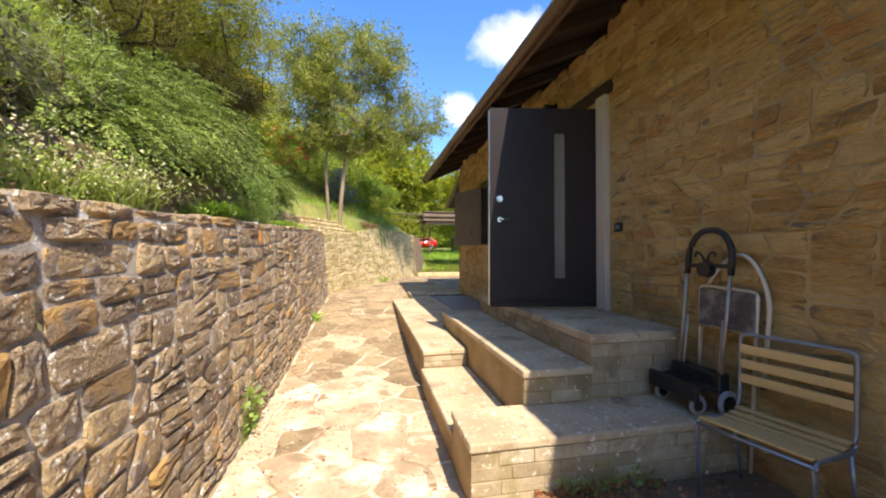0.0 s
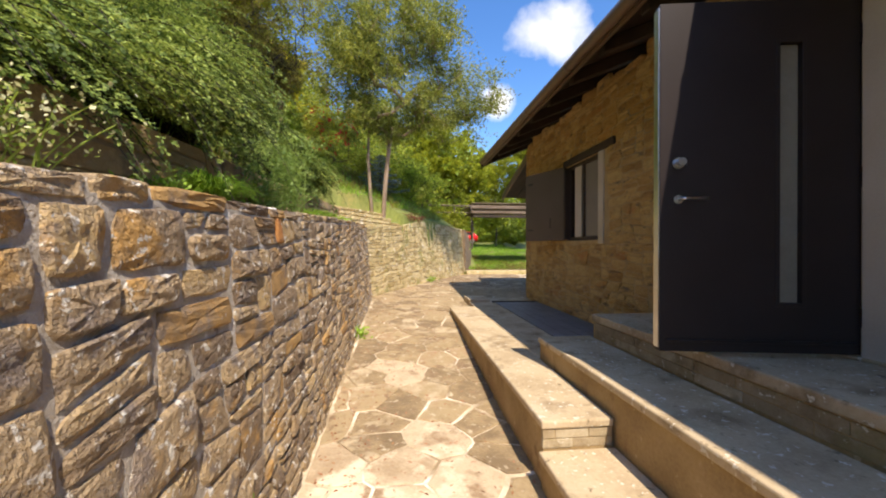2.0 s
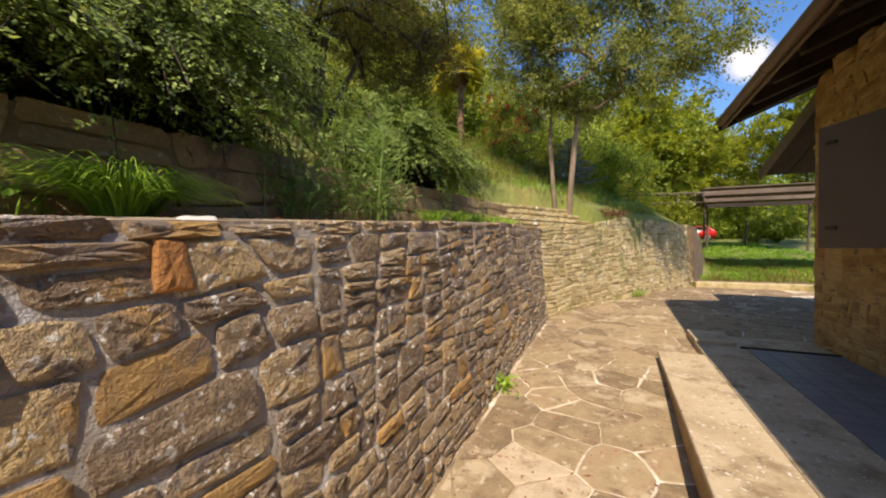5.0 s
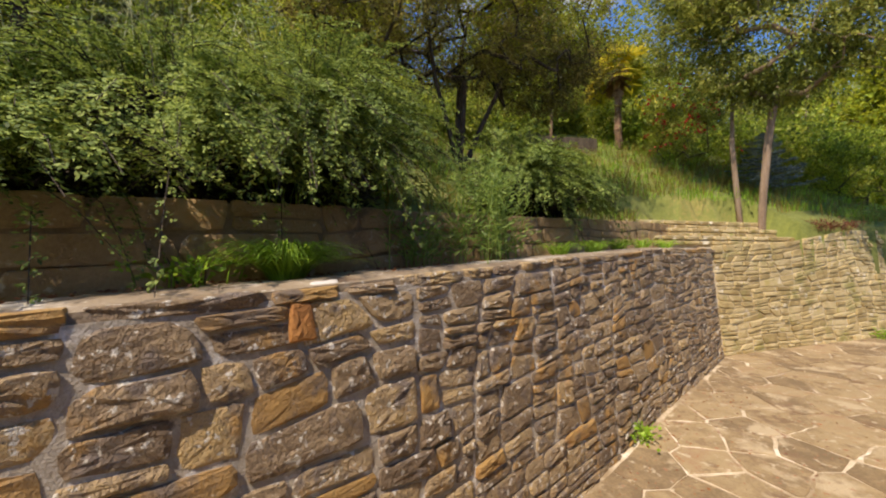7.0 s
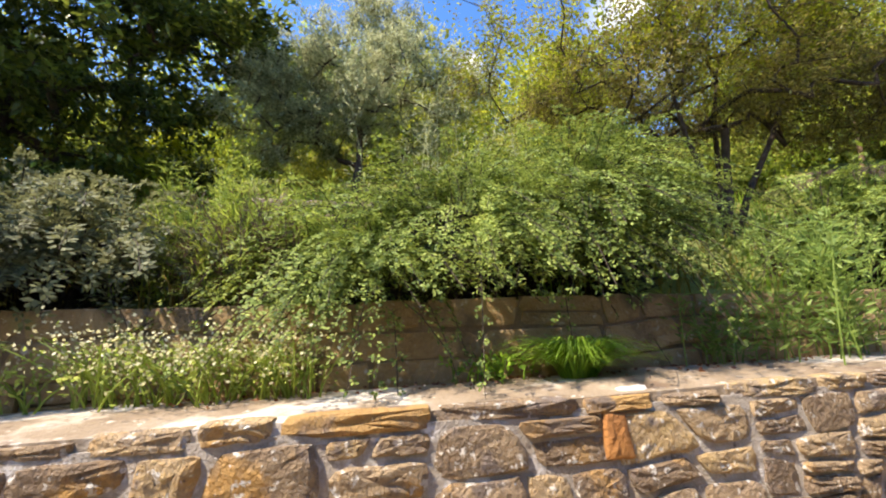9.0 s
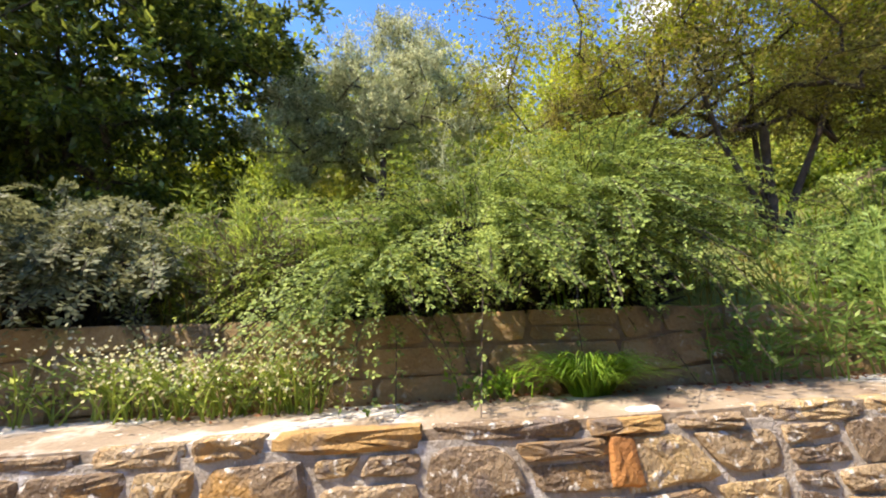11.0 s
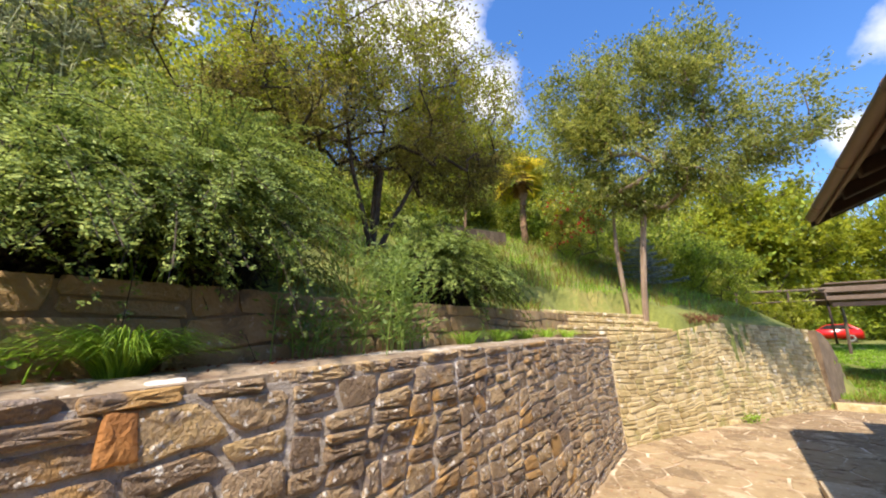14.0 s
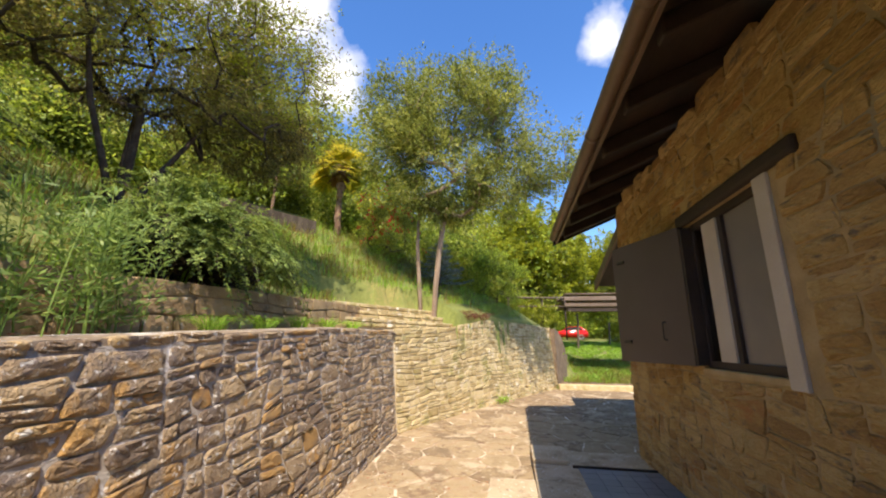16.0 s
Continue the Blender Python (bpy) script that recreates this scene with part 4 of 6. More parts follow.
def arching_bush(name, label, base, dome, n_spray, mat, seed, leaf=(0.022, 0.013), length=0.55, fall=0.5, category="bush", facing=None, floor=0.0, drop=0.10, hollow=None):
    """A mound of arching fronds: each stem carries side twigs in a herringbone, set with small leaves in two rows.
    dome: (x, y, z, rx, ry, rz) ellipsoids relative to base."""
    rng = np.random.default_rng(seed)
    t = thing(name, label, category, at=base)
    lv = Leaves(seed + 1)
    V, F = [], []
    vol = np.array([b[3] * b[4] + b[4] * b[5] + b[3] * b[5] for b in dome])
    for i in range(n_spray):
        b = dome[rng.choice(len(dome), p=vol / vol.sum())]
        u = rng.normal(0, 1, 3)
        u[2] = abs(u[2]) * 0.95 - 0.12
        if facing is not None and u @ np.array(facing) < -0.2 and rng.uniform() < 0.7:
            u[:2] *= -1
        u /= np.linalg.norm(u)
        start = np.array(b[:3]) + u * np.array(b[3:]) * rng.uniform(0.74, 0.99)
        if noise.noise((start[0] * 3.4 + seed, start[1] * 3.4, start[2] * 3.4)) < -0.06:
            continue
        d = u * np.array([1, 1, 0.5]) + rng.normal(0, 0.22, 3)
        d /= np.linalg.norm(d)
        L = length * rng.uniform(0.5, 1.3)
        k = np.linspace(0, 1, 9)[:, None]
        if hollow is not None and start[1] > hollow[0] and start[2] < hollow[1] and d[0] > -0.2 and rng.uniform() < 0.8:
            continue
        hang = fall * (1.9 if rng.uniform() < (0.03 if hollow is not None and start[1] > hollow[0] - 0.5 else drop) else 0.75)
        pts = start + d * L * k + np.array([0, 0, -1]) * hang * L * k ** 2.0 + np.array([0, 0, 0.12 * L]) * np.sin(np.pi * k)
        low = floor - 0.38 if hollow is not None and start[1] < -1.1 else floor
        if hang < fall and pts[-1, 2] < low:
            continue
        if i % 2 == 0:
            v, f = tube(pts[::2], [0.004, 0.0035, 0.003, 0.0025, 0.002], 3)
            o = len(V)
            V += v
            F += [tuple(o + q for q in face) for face in f[:-2]]
        n_tw = int(rng.integers(22, 29))
        per = 5
        s = (np.arange(n_tw) + rng.uniform(0, 0.8, n_tw)) / n_tw * 0.95 + 0.05
        idx = np.clip((s * 8).astype(int), 0, 7)
        fr = (s * 8 - idx)[:, None]
        root = pts[idx] * (1 - fr) + pts[idx + 1] * fr
        tang = pts[idx + 1] - pts[idx]
        tang /= np.linalg.norm(tang, axis=1, keepdims=True)
        up = u * 0.7 + np.array([0, 0, 0.6]) + rng.normal(0, 0.25, 3)
        side = np.cross(tang, up)
        side /= np.linalg.norm(side, axis=1, keepdims=True) + 1e-9
        face = np.cross(side, tang)
        sgn = np.where(np.arange(n_tw) % 2 == 0, 1.0, -1.0)[:, None]
        way = tang * 0.75 + side * sgn * 0.8 + face * rng.normal(0.05, 0.2, (n_tw, 1))
        way /= np.linalg.norm(way, axis=1, keepdims=True)
        reach = (L * 0.115 * rng.uniform(0.6, 1.25, n_tw) * (1.08 - 0.75 * s))[:, None, None]
        g = np.linspace(0.12, 1.0, per)[None, :, None]
        p = (root[:, None, :] + way[:, None, :] * reach * g + np.array([0, 0, -0.25]) * reach * g ** 2).reshape(-1, 3)
        wy = np.repeat(way, per, axis=0)
        fc = np.repeat(face, per, axis=0)
        alt = np.tile(np.where(np.arange(per) % 2 == 0, 1.0, -1.0), n_tw)[:, None]
        acr = np.cross(fc, wy)
        ld = wy * 0.7 + acr * alt * 0.75 + rng.normal(0, 0.22, p.shape)
        ld /= np.linalg.norm(ld, axis=1, keepdims=True)
        nn = fc + rng.normal(0, 0.35, p.shape)
        sd_ = np.cross(nn, ld)
        sd_ /= np.linalg.norm(sd_, axis=1, keepdims=True) + 1e-9
        ll = (leaf[0] * rng.uniform(0.7, 1.35, len(p)))[:, None]
        ww = (leaf[1] * rng.uniform(0.7, 1.3, len(p)))[:, None]
        mid = p + ld * ll * 0.5
        lv.v.append(np.stack([p, mid + sd_ * ww * 0.5, p + ld * ll, mid - sd_ * ww * 0.5], axis=1))
    mesh_object("branchwork", V, F, M_BARKDARK, t, False)["kind"] = "stuff"
    lv.build("foliage", mat, t)["kind"] = "stuff"
    # twig slivers inside the mound, bark-dark to stand in for its inner shade
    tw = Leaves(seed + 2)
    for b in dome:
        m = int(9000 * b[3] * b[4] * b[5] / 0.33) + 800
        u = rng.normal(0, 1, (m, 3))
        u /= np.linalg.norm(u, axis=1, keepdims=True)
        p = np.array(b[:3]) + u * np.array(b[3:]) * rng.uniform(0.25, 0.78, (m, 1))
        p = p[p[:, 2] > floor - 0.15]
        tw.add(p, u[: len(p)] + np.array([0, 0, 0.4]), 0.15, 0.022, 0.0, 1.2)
    tw.build("twig_shade_core", M_BARKDARK, t, "dark inner twigs standing in for the shade inside the bush")["kind"] = "stuff"
    return t


def blades(lv, centre, n, height, radius, rng, width=0.008, lean=0.6):
    """Grass blades as two joined leaf strokes each, arching outwards."""
    a = rng.uniform(0, 2 * np.pi, n)
    r = radius * np.sqrt(rng.uniform(0, 1, n))
    p = np.stack([centre[0] + r * np.cos(a), centre[1] + r * np.sin(a), np.full(n, centre[2])], 1)
    h = height * rng.uniform(0.5, 1.2, n)
    out = np.stack([np.cos(a), np.sin(a), np.zeros(n)], 1) * lean * rng.uniform(0.2, 1.3, n)[:, None] + rng.normal(0, 0.12, (n, 3))
    up = np.array([0, 0, 1.0])
    side = np.cross(out + 1e-3, up)
    side /= np.linalg.norm(side, axis=1, keepdims=True) + 1e-9
    prev = p
    prevw = np.full(n, width)
    for k, (f, bend, wf) in enumerate(((0.40, 0.30, 1.0), (0.34, 0.9, 0.75), (0.30, 1.9, 0.1))):
        d = up * (1 - 0.42 * k * min(lean, 1.6)) + out * bend
        d /= np.linalg.norm(d, axis=1, keepdims=True)
        q = prev + d * (h * f)[:, None]
        w = width * wf
        quad = np.stack([prev + side * prevw[:, None] * 0.5, q + side * w * 0.5, q - side * w * 0.5, prev - side * prevw[:, None] * 0.5], 1)
        lv.v.append(quad)
        prev, prevw = q, np.full(n, w)


def stalks(name, label, category, spots, height, n_leaf, leaf, mat, seed, droop=0.0, stem_mat=None, spread=0.10, tip=None, leaf_from=0.08, sway=0.16):
    """A clump of upright stems set with leaves all the way up."""
    rng = np.random.default_rng(seed)
    t = thing(name, label, category, at=spots[0])
    o0 = Vector(spots[0])
    lv = Leaves(seed + 3)
    lt = Leaves(seed + 4)
    V, F = [], []
    for sp in spots:
        h = height * rng.uniform(0.65, 1.15)
        b = np.array(Vector(sp) - o0)
        lean = np.append(rng.normal(0, sway, 2), 0)
        k = np.linspace(0, 1, 6)[:, None]
        pts = b + np.array([0, 0, h]) * k + lean * h * k ** 1.6
        v, f = tube(pts, [0.005, 0.0045, 0.004, 0.0035, 0.003, 0.002], 4)
        o = len(V)
        V += v
        F += [tuple(o + q for q in face) for face in f[:-2]]
        s = rng.uniform(leaf_from, 1, n_leaf)
        idx = np.clip((s * 5).astype(int), 0, 4)
        fr = (s * 5 - idx)[:, None]
        p = pts[idx] * (1 - fr) + pts[idx + 1] * fr
        d = rng.normal(0, 1, (n_leaf, 3))
        d[:, 2] = np.abs(d[:, 2]) * 0.5 + 0.25
        p = p + d * spread * 0.35 * rng.uniform(0, 1, (n_leaf, 1)) * (1.1 - s[:, None] * 0.7)
        lv.add(p, d, leaf[0], leaf[1], droop, 0.6)
        if tip:
            m = tip[1]
            pp = np.repeat(pts[-1:], m, axis=0) + rng.normal(0, tip[3], (m, 3))
            lt.add(pp, rng.normal(0, 1, (m, 3)), tip[2], tip[2] * 0.9, 0, 1)
    mesh_object("stem", V, F, stem_mat or mat, t, False)["kind"] = "stuff"
    lv.build("foliage", mat, t)["kind"] = "stuff"
    if tip:
        lt.build("blossom", tip[0], t)["kind"] = "stuff"
    return t


def conifer(name, label, base, height, radius, mat, seed, n=9000):
    rng = np.random.default_rng(seed)
    t = thing(name, label, "tree", at=base)
    v, f = tube([(0, 0, -0.2), (0, 0, height)], [0.06, 0.01], 8)
    lv = Leaves(seed)
    boughs = 46
    for k in range(boughs):
        z = height * (0.05 + 0.93 * k / boughs)
        r = radius * (1 - k / boughs) ** 0.8 * rng.uniform(0.65, 1.1) + 0.05
        a = k * 2.4 + rng.normal(0, 0.25)
        out = np.array([math.cos(a), math.sin(a), 0.0])
        across = np.array([-math.sin(a), math.cos(a), 0.0])
        m = int(n / boughs * (1.4 - k / boughs))
        q = rng.uniform(0.15, 1, m)[:, None]
        side = rng.uniform(-1, 1, (m, 1)) * (1.05 - q) * 0.34 * r
        p = np.array([0, 0, z]) + out * r * q + across * side + np.array([0, 0, 1.0]) * (0.16 * r * q ** 2 - 0.10 * r * q) + rng.normal(0, 0.012, (m, 3))
        lv.add(p, out * 0.7 + across * np.sign(side) * 0.6 + np.array([0, 0, 0.25]), 0.085, 0.022, 0, 0.5, 0.6)
        bv, bf = tube([(0, 0, z), tuple(np.array([0, 0, z + 0.05 * r]) + out * r)], [0.012, 0.004], 4)
        o = len(v)
        v += bv
        f += [tuple(o + w for w in face) for face in bf[:-2]]
    mesh_object("trunk", v, f, M_BARK, t, True)
    lv.build("crown", mat, t)
    return t


def palm(base, height, seed):
    rng = np.random.default_rng(seed)
    t = thing("palm_tree", "shaggy-trunked fan palm with yellowing fronds", "palm tree", at=base)
    pts = [(0.02 * math.sin(k), 0.03 * math.cos(k * 1.3), height * k / 12) for k in range(13)]
    v, f = tube(pts, [0.085 + 0.02 * (k % 2) + 0.05 * (k > 8) for k in range(13)], 10)
    mesh_object("trunk", v, f, M_PALMBARK, t, False)
    for dry in (0, 1):
        lv = Leaves(seed + dry)
        V, F = [], []
        for i in range(36 if not dry else 5):
            a = rng.uniform(0, 2 * np.pi)
            el = rng.uniform(-0.6, 1.3) if not dry else rng.uniform(-1.3, -0.5)
            d = np.array([math.cos(a) * math.cos(el), math.sin(a) * math.cos(el), math.sin(el)])
            L = rng.uniform(0.42, 0.66) if not dry else rng.uniform(0.15, 0.3)
            hub = np.array([0, 0, height]) + d * L
            tv, tf = tube([(0, 0, height - 0.05), tuple(hub)], [0.012, 0.008], 4)
            o = len(V)
            V += tv
            F += [tuple(o + q for q in face) for face in tf[:-2]]
            side = np.cross(d, [0, 0, 1.0])
            side /= np.linalg.norm(side) + 1e-9
            for k in np.linspace(-1.9, 1.9, 24):
                dd = d * math.cos(k) + side * math.sin(k) + np.array([0, 0, -0.12])
                dd /= np.linalg.norm(dd)
                e = np.cross(dd, np.cross(side, d))
                e /= np.linalg.norm(e) + 1e-9
                ll = rng.uniform(0.36, 0.52) * (0.75 if dry else 1)
                lv.v.append(np.stack([hub, hub + dd * ll * 0.5 + e * 0.035, hub + dd * ll + np.array([0, 0, -0.08]), hub + dd * ll * 0.5 - e * 0.035])[None])
        mesh_object("frond_stalk", V, F, M_PALMBARK, t, False)["kind"] = "stuff"
        lv.build("frond" if not dry else "dry_frond", L_PALM if not dry else L_PALMDRY, t)
    return t


rs = np.random.default_rng(77)


def on(x, y, dz=0.0):
    return (x, y, land(x, y) + dz)


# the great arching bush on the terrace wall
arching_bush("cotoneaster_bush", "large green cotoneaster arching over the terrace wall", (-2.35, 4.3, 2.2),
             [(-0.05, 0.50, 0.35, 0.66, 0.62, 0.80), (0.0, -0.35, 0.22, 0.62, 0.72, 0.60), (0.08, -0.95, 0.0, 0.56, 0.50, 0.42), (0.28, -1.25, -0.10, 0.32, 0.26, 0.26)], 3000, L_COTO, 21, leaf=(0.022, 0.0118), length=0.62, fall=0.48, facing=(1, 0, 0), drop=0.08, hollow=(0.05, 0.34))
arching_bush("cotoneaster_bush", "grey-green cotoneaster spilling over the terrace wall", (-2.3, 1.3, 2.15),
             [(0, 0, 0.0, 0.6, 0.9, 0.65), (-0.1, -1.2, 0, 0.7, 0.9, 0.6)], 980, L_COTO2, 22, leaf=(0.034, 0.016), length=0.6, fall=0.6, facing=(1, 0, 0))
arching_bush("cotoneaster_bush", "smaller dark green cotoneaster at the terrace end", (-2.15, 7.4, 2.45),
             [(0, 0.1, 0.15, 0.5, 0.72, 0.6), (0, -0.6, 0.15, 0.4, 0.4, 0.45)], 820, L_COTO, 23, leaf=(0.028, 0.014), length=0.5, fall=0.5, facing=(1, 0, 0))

# trees
tree("olive_tree", "grey-green olive tree with an open dark trunk", on(-5.2, 2.9), [(0, 0, -0.2), (0.05, 0, 0.3), (0.0, 0.05, 0.6)],
     [(-0.2, -0.7, 1.7, 1.0, 1.1, 0.9), (0, 0.8, 1.8, 1.0, 1.2, 1.0), (-0.3, 0.1, 2.7, 1.0, 1.2, 1.0), (0, -1.2, 1.3, 0.8, 0.8, 0.7)], 340, 90000, (0.065, 0.017), L_OLIVE, M_BARKDARK, 31, r_tip=0.008, max_r=0.10, sigma=0.17)
tree("plum_tree", "spreading dark-limbed plum tree with thinning brown-green leaves", on(-3.6, 7.6), [(0, 0, -0.2), (0.03, -0.03, 0.2), (0.05, 0.0, 0.42)],
     [(0.1, -0.2, 2.0, 1.3, 1.7, 0.8), (0.4, 1.2, 2.2, 1.2, 1.2, 0.8), (-0.2, -1.3, 2.1, 1.2, 1.2, 0.8), (0.2, 0.2, 3.0, 1.2, 1.5, 0.7), (0.3, 1.9, 1.9, 1.2, 1.2, 0.7), (0.4, 0.8, 1.6, 1.2, 1.6, 0.5), (1.1, -0.8, 2.7, 1.0, 1.5, 0.6), (1.0, 1.0, 2.9, 1.0, 1.3, 0.6), (-0.5, -2.4, 2.2, 1.1, 1.1, 0.6), (0.5, -2.7, 2.5, 0.9, 1.0, 0.4)], 850, 110000, (0.046, 0.023), L_PLUM, M_BARKDARK, 32, r_tip=0.0055, max_r=0.048, sigma=0.26,
     second=(L_PLUMTIP, 0.55, 1.9), stems=[([(0.03, 0.02, -0.1), (0.10, 0.25, 0.5), (0.25, 0.55, 1.2), (0.3, 0.9, 2.0)], [0.05, 0.04, 0.03, 0.018]), ([(0.0, 0.0, -0.1), (0.1, -0.3, 0.5), (0.2, -0.65, 1.1), (0.4, -1.0, 1.9)], [0.045, 0.036, 0.028, 0.018]), ([(0.0, 0.0, -0.1), (-0.1, 0.05, 0.7), (0.0, 0.0, 1.5), (0.1, 0.1, 2.4)], [0.04, 0.034, 0.027, 0.016])])
tree("garden_tree", "slender two-stemmed tree with airy green crown", on(-0.85, 12.6), [(0, 0, -0.2), (0.05, 0, 0.8), (0.12, 0.05, 1.7), (0.2, 0.1, 2.4)],
     [(0.2, 0.2, 3.5, 1.6, 1.5, 1.1), (-0.9, -0.1, 4.3, 1.0, 1.1, 0.9), (0.1, 0.2, 5.3, 1.5, 1.3, 1.2), (-0.9, 0, 5.6, 1.0, 1.0, 1.1), (1.1, 0, 5.5, 1.0, 1.0, 1.2), (2.1, 0.3, 3.9, 1.4, 1.1, 0.9), (1.9, 0.2, 3.0, 1.0, 0.9, 0.7)], 620, 84000, (0.075, 0.036), L_AIRY, M_BARKPALE, 33, r_tip=0.007, max_r=0.09, sigma=0.30,
     stems=[([(-0.28, 0.12, -0.2), (-0.36, 0.1, 0.9), (-0.42, 0.1, 1.8), (-0.4, 0.1, 3.0)], [0.055, 0.05, 0.045, 0.02])])
tree("bay_tree", "dense dark glossy evergreen tree", on(-4.6, -0.6), [(0, 0, -0.2), (0.02, 0, 0.7)],
     [(0, 0, 2.1, 1.6, 1.7, 1.9), (-0.2, 1.1, 3.4, 1.5, 1.3, 1.3), (0.4, -1.4, 2.2, 1.5, 1.6, 1.9), (-0.4, -2.6, 2.0, 1.4, 1.4, 1.8)], 460, 64000, (0.12, 0.05), L_DARK, M_BARKDARK, 34, r_tip=0.009, max_r=0.13, sigma=0.22)
palm(on(-4.2, 14.4), 2.1, 41)
conifer("blue_spruce", "small dense blue spruce on the hillside", on(-1.02, 14.3), 1.30, 0.92, L_SPRUCE, 42, 5200)


def bush(name, label, at, blobs, n, leaf, mat, seed, bark=None):
    return tree(name, label, at, [(0, 0, -0.1), (0, 0, 0.15)], blobs, max(20, n // 110), n, leaf, mat, bark or M_BARK, seed, r_tip=0.005, max_r=0.04, sigma=0.16, category="bush")


for bx, by, bh, sd in ((2.3, 23.5, 7.6, 36), (1.2, 26.5, 8.6, 37), (3.3, 30.5, 9.0, 38), (5.4, 33.0, 9.4, 39), (8.3, 36.5, 9.6, 40), (9.9, 31.5, 11.0, 43), (12.4, 36.0, 12.8, 44), (13.6, 40.0, 13.5, 45)):
    tree("lawn_tree", "tall yellow-green tree at the edge of the lawn", on(bx, by), [(0, 0, -0.3), (0.1, 0, bh * 0.2), (0.0, 0.1, bh * 0.4)],
         [(0, 0, bh * 0.45, 1.3, 1.4, 1.3), (0.6, 0.2, bh * 0.65, 1.7, 1.6, 1.3), (-0.8, 0, bh * 0.62, 1.5, 1.5, 1.4), (0.1, 0.1, bh * 0.84, 1.3, 1.3, 1.1), (-0.6, 0.2, bh * 0.28, 1.1, 1.2, 1.0)],
         220, 15000, (0.20, 0.11), L_WOOD2, M_BARK, sd, r_tip=0.012, max_r=0.14, sigma=0.36)
bush("flowering_shrub", "leafy garden shrub with red flowers", on(-2.6, 14.4), [(0, 0, 0.9, 0.9, 1.0, 0.9)], 9000, (0.06, 0.022), L_WALNUT, 51)
bush("garden_shrub", "bright green broad shrub", on(0.0, 18.2), [(0, 0, 0.9, 1.3, 1.2, 1.1), (0.4, 1.6, 1.2, 1.3, 1.2, 1.2), (-1.3, 0.6, 1.2, 1.2, 1.2, 1.2)], 15000, (0.07, 0.035), L_WOOD, 52)

bush("garden_shrub", "broad leafy green shrub behind the angled wall", on(0.45, 16.3), [(0, 0, 0.7, 0.9, 0.8, 0.8), (-0.5, 0.5, 1.3, 0.8, 0.8, 0.7), (0.6, 0.3, 0.5, 0.6, 0.6, 0.6)], 13000, (0.06, 0.03), L_WOOD, 53)
bush("garden_shrub", "yellow-green shrub beside the carport", on(1.6, 18.6), [(0, 0, 0.9, 1.0, 0.9, 1.0), (-0.7, 0.5, 1.6, 0.9, 0.9, 0.8)], 12000, (0.07, 0.035), L_WOOD2, 54)
bush("garden_shrub", "bright green shrub on the far lawn", on(9.6, 40.5), [(0, 0, 0.7, 1.6, 1.0, 0.8), (1.8, 0.5, 1.0, 1.4, 1.0, 1.0)], 9000, (0.13, 0.07), L_WOOD2, 55)


def woods():
    """Far trees and undergrowth behind garden and lawn, joined."""
    rng = np.random.default_rng(5)
    lv = {0: Leaves(6), 1: Leaves(7), 2: Leaves(8)}
    V, F = [], []
    spots = []
    for i in range(90):
        a = rng.uniform(-0.5, 2.1)
        r = rng.uniform(16, 34)
        spots.append((1 - r * math.sin(a), 6 + r * math.cos(a), rng.uniform(4.5, 8.0)))
    for i in range(26):
        spots.append((rng.uniform(-6, 17), rng.uniform(51, 58), rng.uniform(6, 11)))
    for i in range(16):
        spots.append((rng.uniform(-14, -8.5), rng.uniform(-8, 10), rng.uniform(4, 6)))
    for i in range(60):
        a = rng.uniform(-0.1, 2.3)
        r = rng.uniform(10.5, 22)
        spots.append((1 - r * math.sin(a), 5 + r * math.cos(a), rng.uniform(1.2, 2.6)))
    for x, y, h in spots:
        if x > 1.6 and y < 50 and y > -2:
            continue
        if behind_w2(x, y) < 5 and x > -7 and y > 9:
            continue
        if x > -6.6 and y < 13:
            continue
        if -6.0 < x < -0.5 and 11 < y < 17.5:
            continue
        z = land(x, y)
        low = h < 2.7
        if not low:
            v, f = tube([(x, y, z - 0.3), (x + rng.normal(0, 0.2), y, z + h * 0.7)], [0.14, 0.05], 6)
            o = len(V)
            V += v
            F += [tuple(o + q for q in face) for face in f]
        n = 4 if low else 7
        bl = [(x + rng.normal(0, h * (0.3 if low else 0.17)), y + rng.normal(0, h * (0.3 if low else 0.17)), z + h * rng.uniform(0.1, 0.6 if low else 0.9), h * 0.3, h * 0.3, h * 0.24) for k in range(n)]
        c = blob_points(bl, 110 if low else 200, rng, 0.3)
        m = 10
        c = np.repeat(c, m, axis=0) + rng.normal(0, 0.13 if low else 0.19, (len(c) * m, 3))
        dist = math.hypot(x, y - 4)
        size = 0.12 + 0.0042 * dist
        lv[int(rng.integers(0, 3))].add(c, rng.normal(0, 1, c.shape), size, size * 0.6, 0.1, 1.0, 0.55)
    t = thing("woodland", "sunlit yellow-green woodland behind the garden", "woods", kind="stuff")
    mesh_object("trunk", V, F, M_BARK, t, True)
    lv[0].build("crown", L_WOOD, t)
    lv[1].build("crown", L_WALNUT, t)
    lv[2].build("crown", L_WOOD2, t)


woods()


